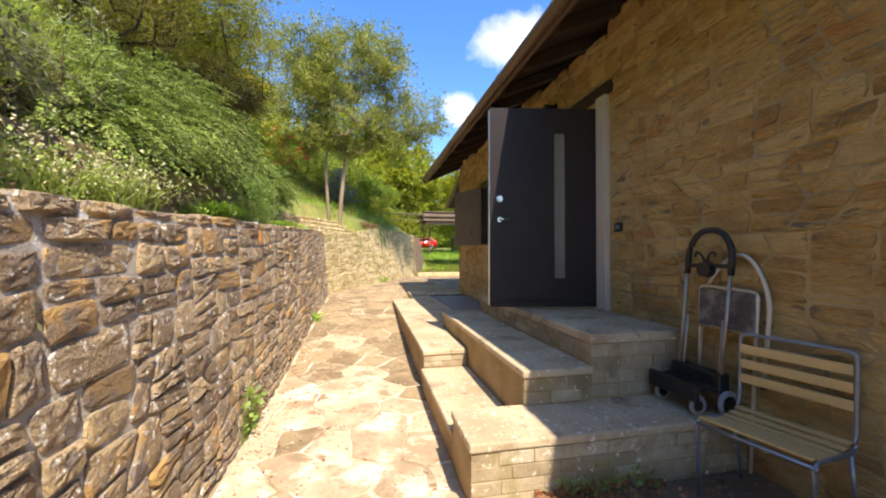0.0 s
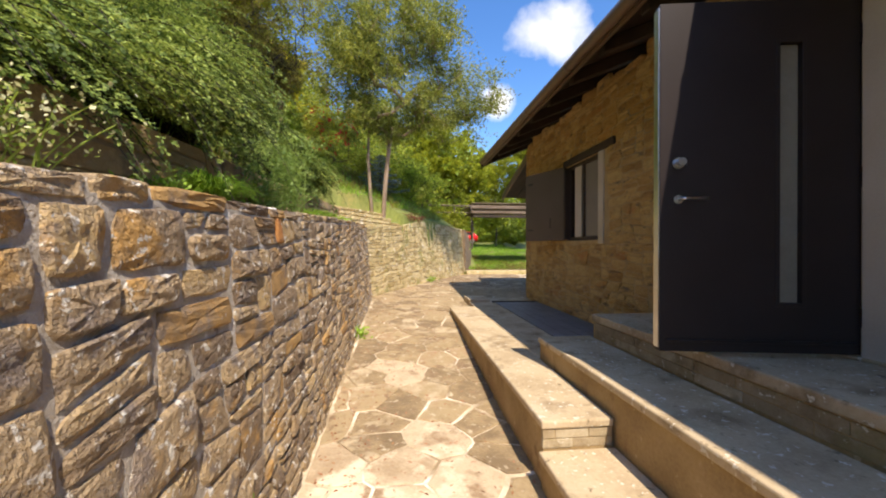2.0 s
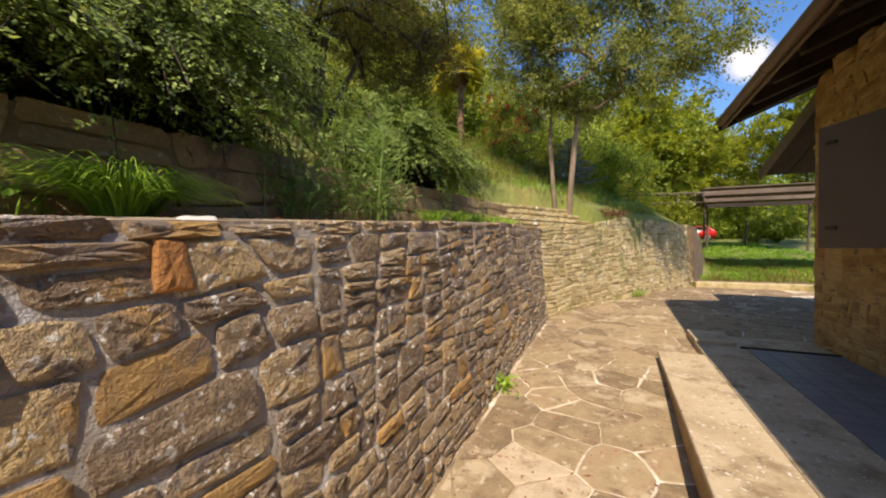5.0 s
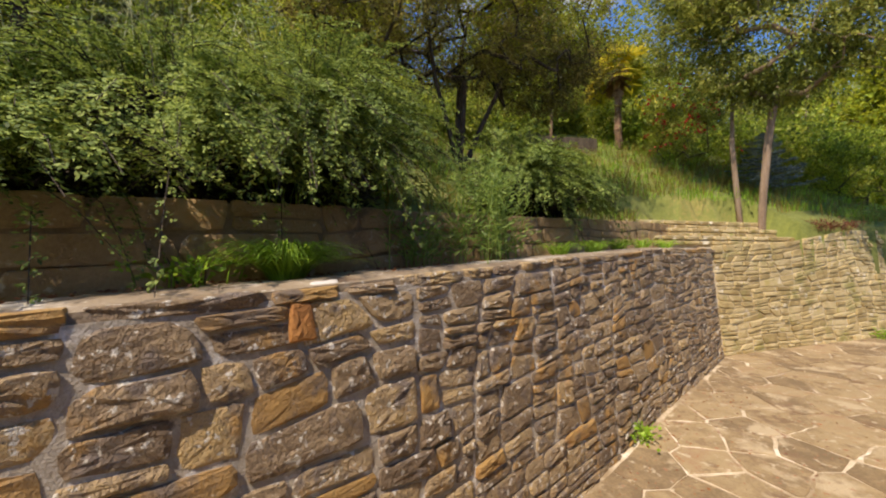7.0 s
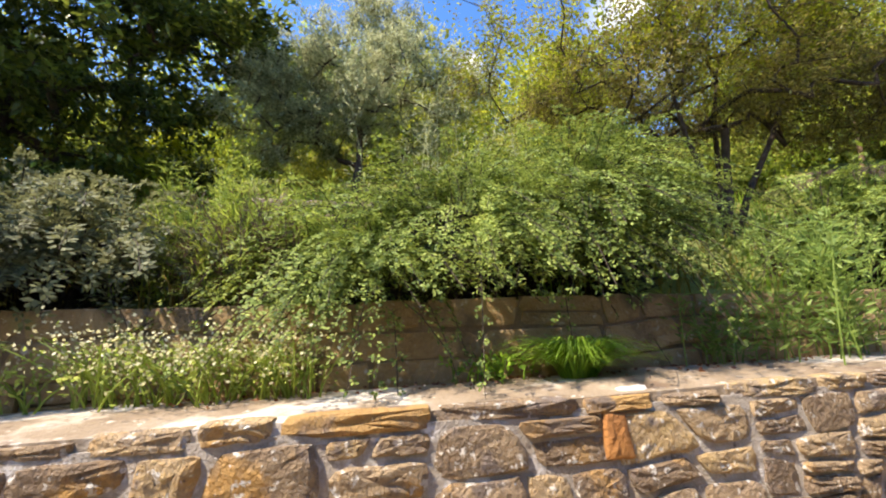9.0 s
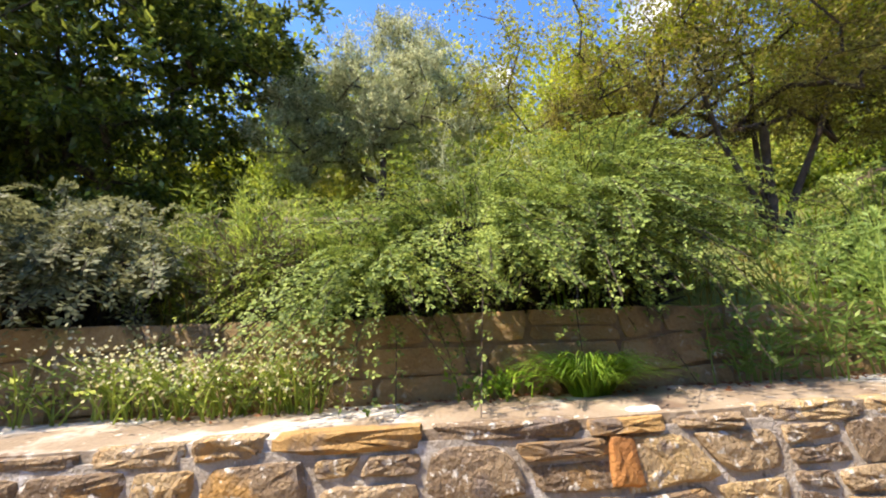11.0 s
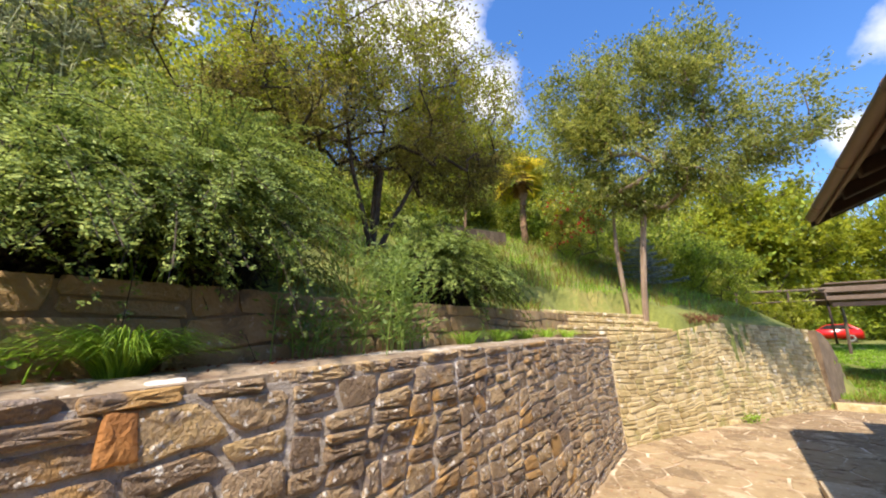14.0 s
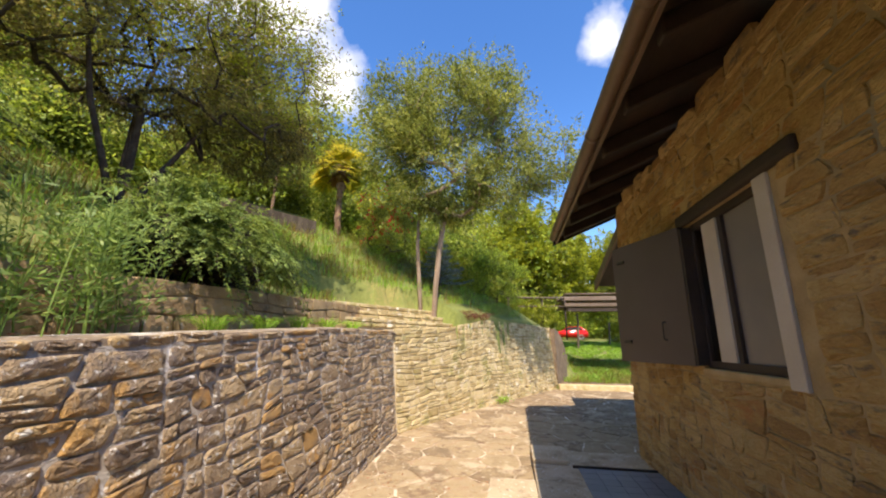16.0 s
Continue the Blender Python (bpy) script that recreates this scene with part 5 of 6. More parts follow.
def undergrowth():
    """Low shrubs that fill the hillside under and behind the trees."""
    rng = np.random.default_rng(15)
    lv = {k: Leaves(16 + k) for k in range(3)}
    spots = [(rng.uniform(-9.5, -5.6), rng.uniform(-3, 10.5), rng.uniform(0.7, 1.7), None) for i in range(85)]
    spots += [(rng.uniform(-6.8, -3.9), rng.uniform(-5, 0.8), rng.uniform(0.5, 1.1), 2) for i in range(30)]
    spots += [(rng.uniform(-5.4, -3.2), rng.uniform(3.6, 6.6), rng.uniform(0.35, 0.8), None) for i in range(12)]
    spots += [(-6.8 + 6.6 * (i % 24) / 23 + rng.normal(0, 0.3), 15.3 + 1.6 * (i % 24) / 23 + 2.2 * (i // 24) + rng.normal(0, 0.3), rng.uniform(1.1, 2.3), i % 2) for i in range(48)]
    spots += [(rng.uniform(-7.5, -6.0), rng.uniform(9, 15), rng.uniform(0.8, 1.9), i % 2) for i in range(22)]
    for x, y, h, which in spots:
        if x > -6.6 and 1.2 < y < 4.8:
            continue
        z = land(x, y)
        bl = [(x + rng.normal(0, h * 0.32), y + rng.normal(0, h * 0.32), z + h * rng.uniform(0.1, 0.72), h * 0.34, h * 0.34, h * 0.28) for k in range(5)]
        c = np.repeat(blob_points(bl, 90, rng, 0.3), 12, axis=0)
        c = c + rng.normal(0, 0.075 * h + 0.02, c.shape)
        size = 0.06 + 0.0036 * math.hypot(x, y - 4)
        k = int(rng.choice(3, p=(0.45, 0.3, 0.25))) if which is None else which
        lv[k].add(c, rng.normal(0, 1, c.shape), size, size * 0.5, 0.1, 1.0, 0.5)
    t = thing("undergrowth", "tangled green shrubs under the hillside trees", "shrubs", kind="stuff")
    lv[0].build("foliage", L_WOOD, t)
    lv[1].build("foliage", L_WALNUT, t)
    lv[2].build("foliage", L_DARK, t)


undergrowth()


def hill_grass():
    rng = np.random.default_rng(8)
    for nm, mat, n, seed, lab in (("meadow_grass", L_GRASS, 17000, 1, "fresh green meadow grass on the hillside"), ("dry_grass", L_DRY, 17000, 2, "dry yellow grass on the hillside")):
        lv = Leaves(seed)
        for i in range(n // 14):
            if i % 3 == 0:
                x, y = rng.uniform(-5, 1), rng.uniform(10.6, 16)
                if behind_w2(x, y) < 0.55:
                    continue
            elif i % 3 == 1:
                x, y = rng.uniform(-6, -2.0), rng.uniform(0, 12)
            else:
                x, y = rng.uniform(2.5, 7), rng.uniform(16.6, 24)
            blades(lv, (x, y, land(x, y) - 0.03), 14, 0.22, 0.22, rng, 0.012, 0.5)
        tagged(lv.build(nm, mat), lab, "grass", kind="stuff")


hill_grass()


def lawn_grass():
    rng = np.random.default_rng(18)
    lv = Leaves(19)
    for i in range(1500):
        x, y = rng.uniform(2.3, 9.5), 17.3 + 24 * rng.uniform(0, 1) ** 1.6
        blades(lv, (x, y, land(x, y) - 0.03), 16, 0.09 + 0.004 * (y - 16), 0.20, rng, 0.014 + 0.001 * (y - 16), 0.6)
    tagged(lv.build("lawn_grass", L_GRASS), "short bright green lawn grass", "grass", kind="stuff")


lawn_grass()

# ---------------------------------------------------------------- loose things


def garden_chair():
    c = thing("garden_chair", "slatted garden chair, pale varnished slats on grey tube", "chair", at=(2.14, 1.675, 0.113))
    c.rotation_euler = (0, 0, radians(13))
    W, D, S = 0.26, 0.20, 0.435
    for sg in (-1, 1):
        y = sg * W
        tube_object("side_frame", arc([(-D, y, 0.0), (-D - 0.01, y, S), (D - 0.02, y, S - 0.03), (D + 0.01, y, S + 0.10), (D + 0.03, y, 0.88), (D + 0.03, y - sg * 0.06, 0.90)], 0.05), 0.0115, M_TUBE, c)
        tube_object("rear_leg", [(D - 0.06, y, S - 0.03), (D + 0.02, y, 0.0)], 0.0115, M_TUBE, c)
    tube_object("back_rail", arc([(D + 0.028, -W, 0.83), (D + 0.03, -W, 0.895), (D + 0.03, W, 0.895), (D + 0.028, W, 0.83)], 0.05), 0.0117, M_TUBE, c)
    tube_object("front_rail", [(-D - 0.005, -W, S - 0.02), (-D - 0.005, W, S - 0.02)], 0.010, M_TUBE, c)
    for k in range(7):
        x = -D + 0.015 + k * 0.058
        sag = 0.034 * math.sin(math.pi * k / 6)
        bm = bmesh.new()
        rbox(x - 0.024, x + 0.024, -W + 0.005, W - 0.005, S + 0.008 - sag, S + 0.022 - sag, 0.005, bm)
        part("seat_slat", bm, M_SLAT, c)
    for z in (0.625, 0.715, 0.805):
        part("back_slat", rbox(D + 0.002, D + 0.016, -W + 0.008, W - 0.008, z - 0.028, z + 0.028, 0.005), M_SLAT, c)
    return c


garden_chair()


def wheel(parent, centre, r, w, direction):
    """A small trolley wheel: a rubber tyre with a hub under it."""
    m = Matrix.Translation(centre) @ Vector((0, 0, 1)).rotation_difference(Vector(direction)).to_matrix().to_4x4()
    ring = [m @ Vector((math.cos(a) * (r - w * 0.5), math.sin(a) * (r - w * 0.5), 0)) for a in np.linspace(0, 2 * math.pi, 20, endpoint=False)]
    ty = tube_object("wheel", ring, w * 0.5, M_RUBBER, parent, 8, True, "grey rubber tyre")
    bm = bmesh.new()
    bmesh.ops.create_cone(bm, cap_ends=True, segments=16, radius1=r - w, radius2=r - w, depth=w * 0.7, matrix=m)
    part("hub", bm, M_BLACK, ty)


def hand_truck():
    h = thing("hand_truck", "folding hand truck, black base and dull bronzed uprights", "hand truck", at=(2.285, 2.29, 0.443))
    h.rotation_euler = (0, 0, radians(-88))
    # local x: across; local y: towards the wall
    W = 0.165
    for sg in (-1, 1):
        tube_object("upright", [(sg * W, 0.0, 0.10), (sg * W + 0.06, 0.04, 0.95)], 0.012, M_ALU, h)
        tube_object("inner_upright", [(sg * (W - 0.028), 0.01, 0.10), (sg * (W - 0.028) + 0.04, 0.03, 0.62)], 0.010, M_ALU, h)
    tube_object("grip", arc([(-W + 0.06, 0.038, 0.92), (-W + 0.07, 0.045, 1.10), (-W * 0.5 + 0.07, 0.05, 1.225), (W * 0.5 + 0.07, 0.05, 1.225), (W + 0.07, 0.045, 1.10), (W + 0.06, 0.038, 0.92)], 0.10), 0.021, M_BLACK, h, 12)
    part("crossbar", rbox(-W + 0.06, W + 0.06, 0.025, 0.05, 0.965, 0.995, 0.006), M_BLACK, h)
    part("lock_knob", disc(bmesh.new(), (0.065, 0.015, 0.955), 0.055, 0.05, "y"), M_BLACK, h)
    for sg in (-1, 1):
        tube_object("bungee_hook", arc([(0.065, 0.02, 0.99), (0.065 + sg * 0.03, 0.01, 1.06), (0.065 + sg * 0.07, 0.01, 1.08), (0.065 + sg * 0.08, 0.01, 1.04)], 0.03), 0.008, M_BLACK, h)
    part("base_bracket", rbox(-W - 0.03, W + 0.03, -0.03, 0.06, 0.14, 0.27, 0.012), M_BLACK, h)
    part("fold_plate", rbox(-W - 0.02, W + 0.02, -0.19, -0.03, 0.16, 0.195, 0.012), M_BLACK, h)
    part("front_lip", rbox(-W - 0.04, W + 0.03, -0.22, -0.18, 0.10, 0.215, 0.012), M_BLACK, h)
    for x in (-0.12, -0.04, 0.04, 0.12):
        part("plate_rib", rbox(x - 0.012, x + 0.012, -0.18, -0.03, 0.195, 0.208, 0.004), M_BLACK, h)
    for sg in (-1, 1):
        wheel(h, (sg * (W + 0.05), 0.02, 0.085), 0.085, 0.035, (1, 0, 0))
        wheel(h, (sg * (W - 0.02), -0.15, 0.065), 0.065, 0.030, (1, 0, 0))
    tube_object("axle", [(-W - 0.05, 0.03, 0.085), (W + 0.05, 0.03, 0.085)], 0.008, M_ALU, h)


hand_truck()


def folded_stool():
    s = thing("folding_stool", "folded cream tube chair with a worn rusty seat panel", "folding chair", at=(2.385, 2.12, 0.0))
    tube_object("arch_frame", arc([(0.0, -0.21, 0.70), (0.045, -0.23, 1.28), (0.055, -0.04, 1.56), (0.05, 0.24, 1.30), (0.005, 0.27, 0.455)], 0.18, 8), 0.013, M_CREAM, s)
    tube_object("seat_frame", arc([(-0.01, -0.13, 0.125), (0.02, -0.17, 1.26), (0.02, 0.25, 1.28), (-0.01, 0.24, 0.455)], 0.05), 0.011, M_CREAM, s)
    part("rubber_foot", disc(bmesh.new(), (0.0, -0.21, 0.70), 0.017, 0.05, "z"), M_BLACK, s)
    bm = rbox(-0.008, 0.006, -0.165, 0.245, 1.0, 1.255, 0.006)
    bmesh.ops.rotate(bm, verts=bm.verts, cent=(0, 0, 1.0), matrix=Matrix.Rotation(radians(3), 3, "Y"))
    part("seat_panel", bm, M_RUSTSEAT, s, "dark worn panel with flaking paint")
    part("rusty_edge", rbox(-0.014, 0.008, -0.165, 0.245, 0.98, 1.002, 0.005), M_ORANGE, s, "rusty panel edge")


folded_stool()


def carport():
    """A low lean-to of beams and boards behind the angled wall."""
    c = thing("carport", "flat weathered timber carport roof on posts", "carport", at=(3.0, 19.0, 0.7))
    L = 5.5
    for k in range(9):
        y = 0.15 + k * 0.5
        part("roof_board", rbox(-0.15, L, y - 0.24, y + 0.24, 2.95 - k * 0.008, 2.985 - k * 0.008, 0.004), M_GREYWOOD, c)
    for y, z in ((-0.05, 2.80), (0.9, 2.78), (2.2, 2.74), (3.6, 2.70)):
        part("beam", rbox(-0.45 if y < 0.5 else -0.1, L, y - 0.07, y + 0.07, z - 0.09, z + 0.06, 0.015), M_GREYWOOD, c)
    part("fascia", rbox(-0.1, L, -0.19, -0.14, 2.30, 2.42, 0.006), M_DARKWOOD, c)
    part("front_beam", rbox(-0.2, L, -0.24, -0.12, 2.48, 2.60, 0.012), M_GREYWOOD, c)
    for x, y in ((5.3, 0.0), (5.3, 3.7)):
        if True:
            part("post", rbox(x - 0.06, x + 0.06, y - 0.06, y + 0.06, -0.15, 2.75, 0.01), M_DARKWOOD, c)
    r = thing("handrail", "thin metal rail on short posts above the wall", "railing", at=(0.63, 17.5, 2.4))
    tube_object("rail", [(0, 0, 1.0), (1.2, 0.8, 1.06), (2.5, 1.6, 1.12)], 0.038, M_BARK, r)
    for x, y in ((0.15, 0.1), (1.35, 0.9), (2.2, 1.4)):
        tube_object("post", [(x, y, -0.4), (x, y, 1.02)], 0.028, M_DARKWOOD, r)
    tube_object("lower_rail", [(0.5, 0.33, 0.72), (2.5, 1.6, 0.82)], 0.018, M_GREYWOOD, r)


carport()


def red_car():
    x0, y0 = 6.75, 46.0
    z0 = land(x0, y0)
    c = thing("car", "small bright red hatchback parked beyond the lawn", "car", at=(x0, y0, z0 - 0.02))
    c.scale = (0.92, 0.92, 0.92)
    c.rotation_euler = (0, 0, radians(-14))
    prof = [(-1.9, 0.32), (-1.9, 0.72), (-1.75, 0.86), (-0.75, 1.0), (-0.15, 1.42), (1.15, 1.46), (1.75, 1.05), (1.9, 0.85), (1.9, 0.32)]
    bm = bmesh.new()
    rings = []
    for yy, sc in ((-0.82, 0.0), (-0.70, 1.0), (0.70, 1.0), (0.82, 0.0)):
        rings.append([bm.verts.new((x, yy * (0.86 if z > 1.1 else 1), z - (0.05 if sc == 0 else 0))) for x, z in prof])
    for a, b in zip(rings, rings[1:]):
        for k in range(len(prof)):
            l = (k + 1) % len(prof)
            bm.faces.new((a[k], a[l], b[l], b[k]))
    bm.faces.new(rings[0][::-1])
    bm.faces.new(rings[-1])
    bmesh.ops.recalc_face_normals(bm, faces=bm.faces[:])
    bmesh.ops.bevel(bm, geom=bm.edges[:], offset=0.05, segments=2, affect="EDGES")
    part("body", bm, M_CAR, c, smooth=True)
    for sg in (-1, 1):
        bm = bmesh.new()
        pts = [(-0.62, 1.02), (-0.12, 1.36), (1.05, 1.40), (1.45, 1.05)]
        f = bm.faces.new([bm.verts.new((x, sg * (0.815 if z < 1.1 else 0.715), z)) for x, z in pts])
        bmesh.ops.solidify(bm, geom=[f], thickness=0.02)
        part("side_window", bm, M_BLACK, c)
        for x in (-1.25, 1.2):
            wheel(c, (x, sg * 0.76, 0.30), 0.30, 0.16, (0, 1, 0))
        part("headlight", rbox(-1.90, -1.78, sg * 0.62 - 0.16, sg * 0.62 + 0.16, 0.66, 0.78, 0.03), M_WHITE, c)


red_car()

# ---------------------------------------------------------------- terrace details


def far_steps():
    for k, (a, b, z0, z1, o) in enumerate(((0.0, 2.05, 2.12, 2.27, -0.30), (0.05, 1.95, 2.27, 2.41, -0.55), (0.1, 1.85, 2.41, 2.56, -0.80))):
        bm = bmesh.new()
        p = [Vector(w2_point(a - 1.15, o, 0)), Vector(w2_point(b, o, 0)), Vector(w2_point(b, o - 0.5, 0)), Vector(w2_point(a - 1.3, o - 0.5, 0))]
        lo = [bm.verts.new((q.x, q.y, z0 - 0.15)) for q in p]
        hi = [bm.verts.new((q.x, q.y, z1)) for q in p]
        bm.faces.new(lo[::-1])
        bm.faces.new(hi)
        for i in range(4):
            j = (i + 1) % 4
            bm.faces.new((lo[i], lo[j], hi[j], hi[i]))
        bmesh.ops.recalc_face_normals(bm, faces=bm.faces[:])
        s = tagged(part("step", bm, M_PALEMORTAR), "sunlit pale stone step up to the hillside", "step", group="hillside steps", kind="structure")
        rng = random.Random(60 + k)
        t = a - 1.1
        while t < b - 0.1:
            w = rng.uniform(0.22, 0.45)
            h = z1 - z0
            for zz in (z0, z0 + h / 2):
                stone_at(s, [Vector(w2_point(t + 0.01, o, zz + 0.008)), Vector(w2_point(min(t + w, b) - 0.01, o, zz + 0.008)), Vector(w2_point(min(t + w, b) - 0.01, o, zz + h / 2 - 0.006)), Vector(w2_point(t + 0.01, o, zz + h / 2 - 0.006))],
                         Vector((-W2_N.x, -W2_N.y, 0)), 0.03, rng, M_PALE, "stone")
            t += w


def stone_mesh(quad, normal, proud, rng, rounded=0.25, rough=0.25):
    """A rough stone on a wall face: quad corners (in order), outward normal, how far it stands proud."""
    c = sum(quad, Vector()) / 4
    along = (0.0, 0.22, 0.55, 0.82, 1.0, 1.3, 1.7, 2.0, 2.2, 2.5, 2.8, 3.0, 3.3, 3.7)
    n = len(along)
    e = (quad[1] - quad[0]).normalized()
    half = max(0.02, (quad[1] - quad[0]).length / 2)
    tall = max(0.02, (quad[2] - quad[1]).length / 2)
    nick = min(half, tall, 0.09) * 0.10
    f_ = e.cross(normal)
    ring = []
    for t in along:
        k = int(t) % 4
        f = t - int(t)
        p = quad[k].lerp(quad[(k + 1) % 4], f)
        if f == 0:
            p = p.lerp(c, rng.uniform(0.02, rounded * 0.7))
        ring.append(p + e * rng.uniform(-nick, nick) * 0.7 + f_ * rng.uniform(-nick, nick) * 0.7)
    tilt = [rng.uniform(-rough, rough) for i in range(2)]

    def face(p, k):
        a, b = (p - c).dot(e) / half, (p - c).dot(f_) / tall
        return p + normal * proud * (k + tilt[0] * a + tilt[1] * b * 0.6 + rng.uniform(-rough, rough) * 0.55)

    back = [p - normal * 0.03 for p in ring]
    edge = [face(p.lerp(c, 0.02 + rng.uniform(0, 0.03)), 0.62) for p in ring]
    shoulder = [face(p.lerp(c, 0.15 + rng.uniform(-0.05, 0.08)), 0.92) for p in ring]
    inner = [face(p.lerp(c, 0.52 + rng.uniform(-0.12, 0.14)), 1.05) for p in ring]
    top = face(c + e * rng.uniform(-0.3, 0.3) * half, 1.0)
    verts = back + edge + shoulder + inner + [top]
    faces = []
    for a in (0, n, 2 * n):
        for i in range(n):
            j = (i + 1) % n
            faces.append((a + i, a + j, a + n + j, a + n + i))
    for i in range(n):
        faces.append((3 * n + i, 3 * n + (i + 1) % n, 4 * n))
    return verts, faces


def stone_at(parent, quad, normal, proud, rng, mat, name="stone", rounded=0.25, rough=0.25):
    v, f = stone_mesh(quad, normal, proud, rng, rounded, rough)
    return mesh_object(name, v, f, mat, parent, False)


def courses(length, height_at, rng, h_range, w_range, wander=0.35, two=0.25):
    """Quads (u0, u1, v0, v1 ...) of random coursed rubble: yields four (u, v) corners, v from 0 to 1 of the wall's height."""
    hs = []
    total = 0
    H = height_at(length * 0.4)
    while total < H:
        h = rng.uniform(*h_range)
        hs.append(h)
        total += h
    hs = [h / total for h in hs]
    lines = [0.0]
    for h in hs:
        lines.append(lines[-1] + h)

    def line(k, u):
        if k == 0 or k == len(lines) - 1:
            return lines[k]
        amp = wander * min(hs[k - 1], hs[k])
        return lines[k] + amp * noise.noise((u * 0.9, k * 7.3, 2.2)) + amp * 0.5 * noise.noise((u * 2.3, k * 3.1, 9.2))

    for k in range(len(hs)):
        u = -rng.uniform(0, w_range[0])
        while u < length:
            w = rng.uniform(*w_range)
            if rng.random() < 0.15:
                w *= 0.5
            e0, e1 = u, min(u + w, length)
            u += w
            if e1 <= 0.02:
                continue
            e0 = max(0, e0)
            j0, j1 = rng.uniform(-0.02, 0.02), rng.uniform(-0.02, 0.02)
            cells = [(0.0, 1.0)]
            if rng.random() < two and hs[k] * H > sum(h_range) * 0.5:
                m = rng.uniform(0.4, 0.6)
                cells = [(0.0, m), (m, 1.0)]
            for f0, f1 in cells:
                def vv(uu, f):
                    a, b = line(k, uu), line(k + 1, uu)
                    return a + (b - a) * f
                yield [(e0 + j0, vv(e0, f0)), (e1 + j1, vv(e1, f0)), (e1 - j1, vv(e1, f1)), (e0 - j0, vv(e0, f1))]


def rubble(length, height, rng, size_at, band=(0.42, 0.62), warp=0.05):
    """Quads of uncoursed rubble: bands of the face are cut again and again, askew, until each stone is as small as size_at(u, v, rng) says.
    Yields four (u, v) corners in metres."""
    def mix(a, b, f):
        return (a[0] + (b[0] - a[0]) * f, a[1] + (b[1] - a[1]) * f)

    def bend(p):
        k = min(1.0, 6 * min(p[1], height - p[1]) / height)
        return (p[0] + warp * noise.noise((p[0] * 2.2, p[1] * 2.2, 4.4)),
                p[1] + k * warp * (noise.noise((p[0] * 1.6, p[1] * 1.6, 8.8)) + 0.5 * noise.noise((p[0] * 4.1, p[1] * 4.1, 1.7))))

    def cut(q):
        a, b, c, d = q
        w, h = (b[0] + c[0] - a[0] - d[0]) / 2, (c[1] + d[1] - a[1] - b[1]) / 2
        wm, hm = size_at((a[0] + c[0]) / 2, (a[1] + c[1]) / 2, rng)
        if w <= wm and h <= hm:
            yield [bend(p) for p in q]
            return
        f, k = rng.uniform(0.34, 0.66), rng.uniform(-0.07, 0.07)
        if w / wm > h / hm:
            lo, hi = mix(a, b, f + k), mix(d, c, f - k)
            parts = ([a, lo, hi, d], [lo, b, c, hi])
        else:
            le, ri = mix(a, d, f + k), mix(b, c, f - k)
            parts = ([a, b, ri, le], [le, ri, c, d])
        for p in parts:
            yield from cut(p)

    v = 0.0
    while v < height - 0.01:
        v1 = v + rng.uniform(*band)
        if height - v1 < band[0] * 0.6:
            v1 = height
        u = 0.0
        while u < length - 0.01:
            u1 = u + rng.uniform(0.6, 1.5)
            if length - u1 < 0.4:
                u1 = length
            yield from cut([(u, v), (u1, v), (u1, v1), (u, v1)])
            u = u1
        v = v1


def joined(name, pieces, mat, parent, label=""):
    V, F = [], []
    for v, f in pieces:
        o = len(V)
        V += v
        F += [tuple(o + q for q in face) for face in f]
    ob = mesh_object(name, V, F, mat, parent, False, label)
    ob["kind"] = "stuff"
    return ob


def inset(quad, g):
    c = sum(quad, Vector()) / 4
    out = []
    for i, p in enumerate(quad):
        a = (quad[(i + 1) % 4] - p)
        b = (quad[i - 1] - p)
        out.append(p + a.normalized() * min(g, a.length * 0.3) + b.normalized() * min(g, b.length * 0.3))
    return out


far_steps()

# more plants
timber = thing("timber_edging", "low weathered timber edging on short posts on the hillside", "edging", at=on(-3.55, 3.1))
for z in (0.16, 0.30):
    tube_object("rail", [(0.0, -1.0, z), (0.0, 0.0, z + 0.015), (0.0, 1.1, z)], 0.05, M_GREYWOOD, timber, 8)
for y in (-0.75, 0.1, 0.85):
    tube_object("post", [(0.07, y, -0.25), (0.07, y, 0.38)], 0.04, M_GREYWOOD, timber, 8)
weed_spots = [(-1.52 + rs.normal(0, 0.10), 5.95 + rs.normal(0, 0.22), 1.9) for i in range(26)]
# bark brown on this wall puts the hillside shade into its colour
hw = prism_wall("wall_upper", [[(x, y, zt - 1.3), (x, y, zt), (x - 0.3, y + 0.05, zt), (x - 0.3, y + 0.05, zt - 1.3)] for x, y, zt in ((-4.95, 10.92, 4.84), (-4.76, 11.79, 4.93), (-4.3, 13.35, 5.07))],
                "grey wall higher up the hillside, darkened to show its shade", M_BARK)
tree("hillside_tree", "reddish-trunked tree with a loose crown on the upper hillside", on(-5.6, 13.2), [(0, 0, -0.2), (0.02, 0, 0.7), (0.0, 0.05, 1.5)],
     [(-0.3, -0.2, 2.9, 1.1, 1.2, 0.8), (-0.5, -1.0, 3.1, 1.1, 1.1, 0.8)], 180, 13000, (0.07, 0.035), L_WALNUT, M_PALMBARK, 35, r_tip=0.008, max_r=0.13, sigma=0.26)
stalks("weed_clump", "tall blue-green weeds growing on the ledge", "weed", weed_spots, 0.80, 90, (0.06, 0.013), L_WEED, 71, spread=0.35)
stalks("weed_clump", "low blue-green weeds at the foot of the terrace wall", "weed", [(-1.58 + rs.normal(0, 0.04), 5.25 + rs.normal(0, 0.25), 1.87) for i in range(14)], 0.35, 40, (0.06, 0.015), L_WEED, 72, spread=0.3)
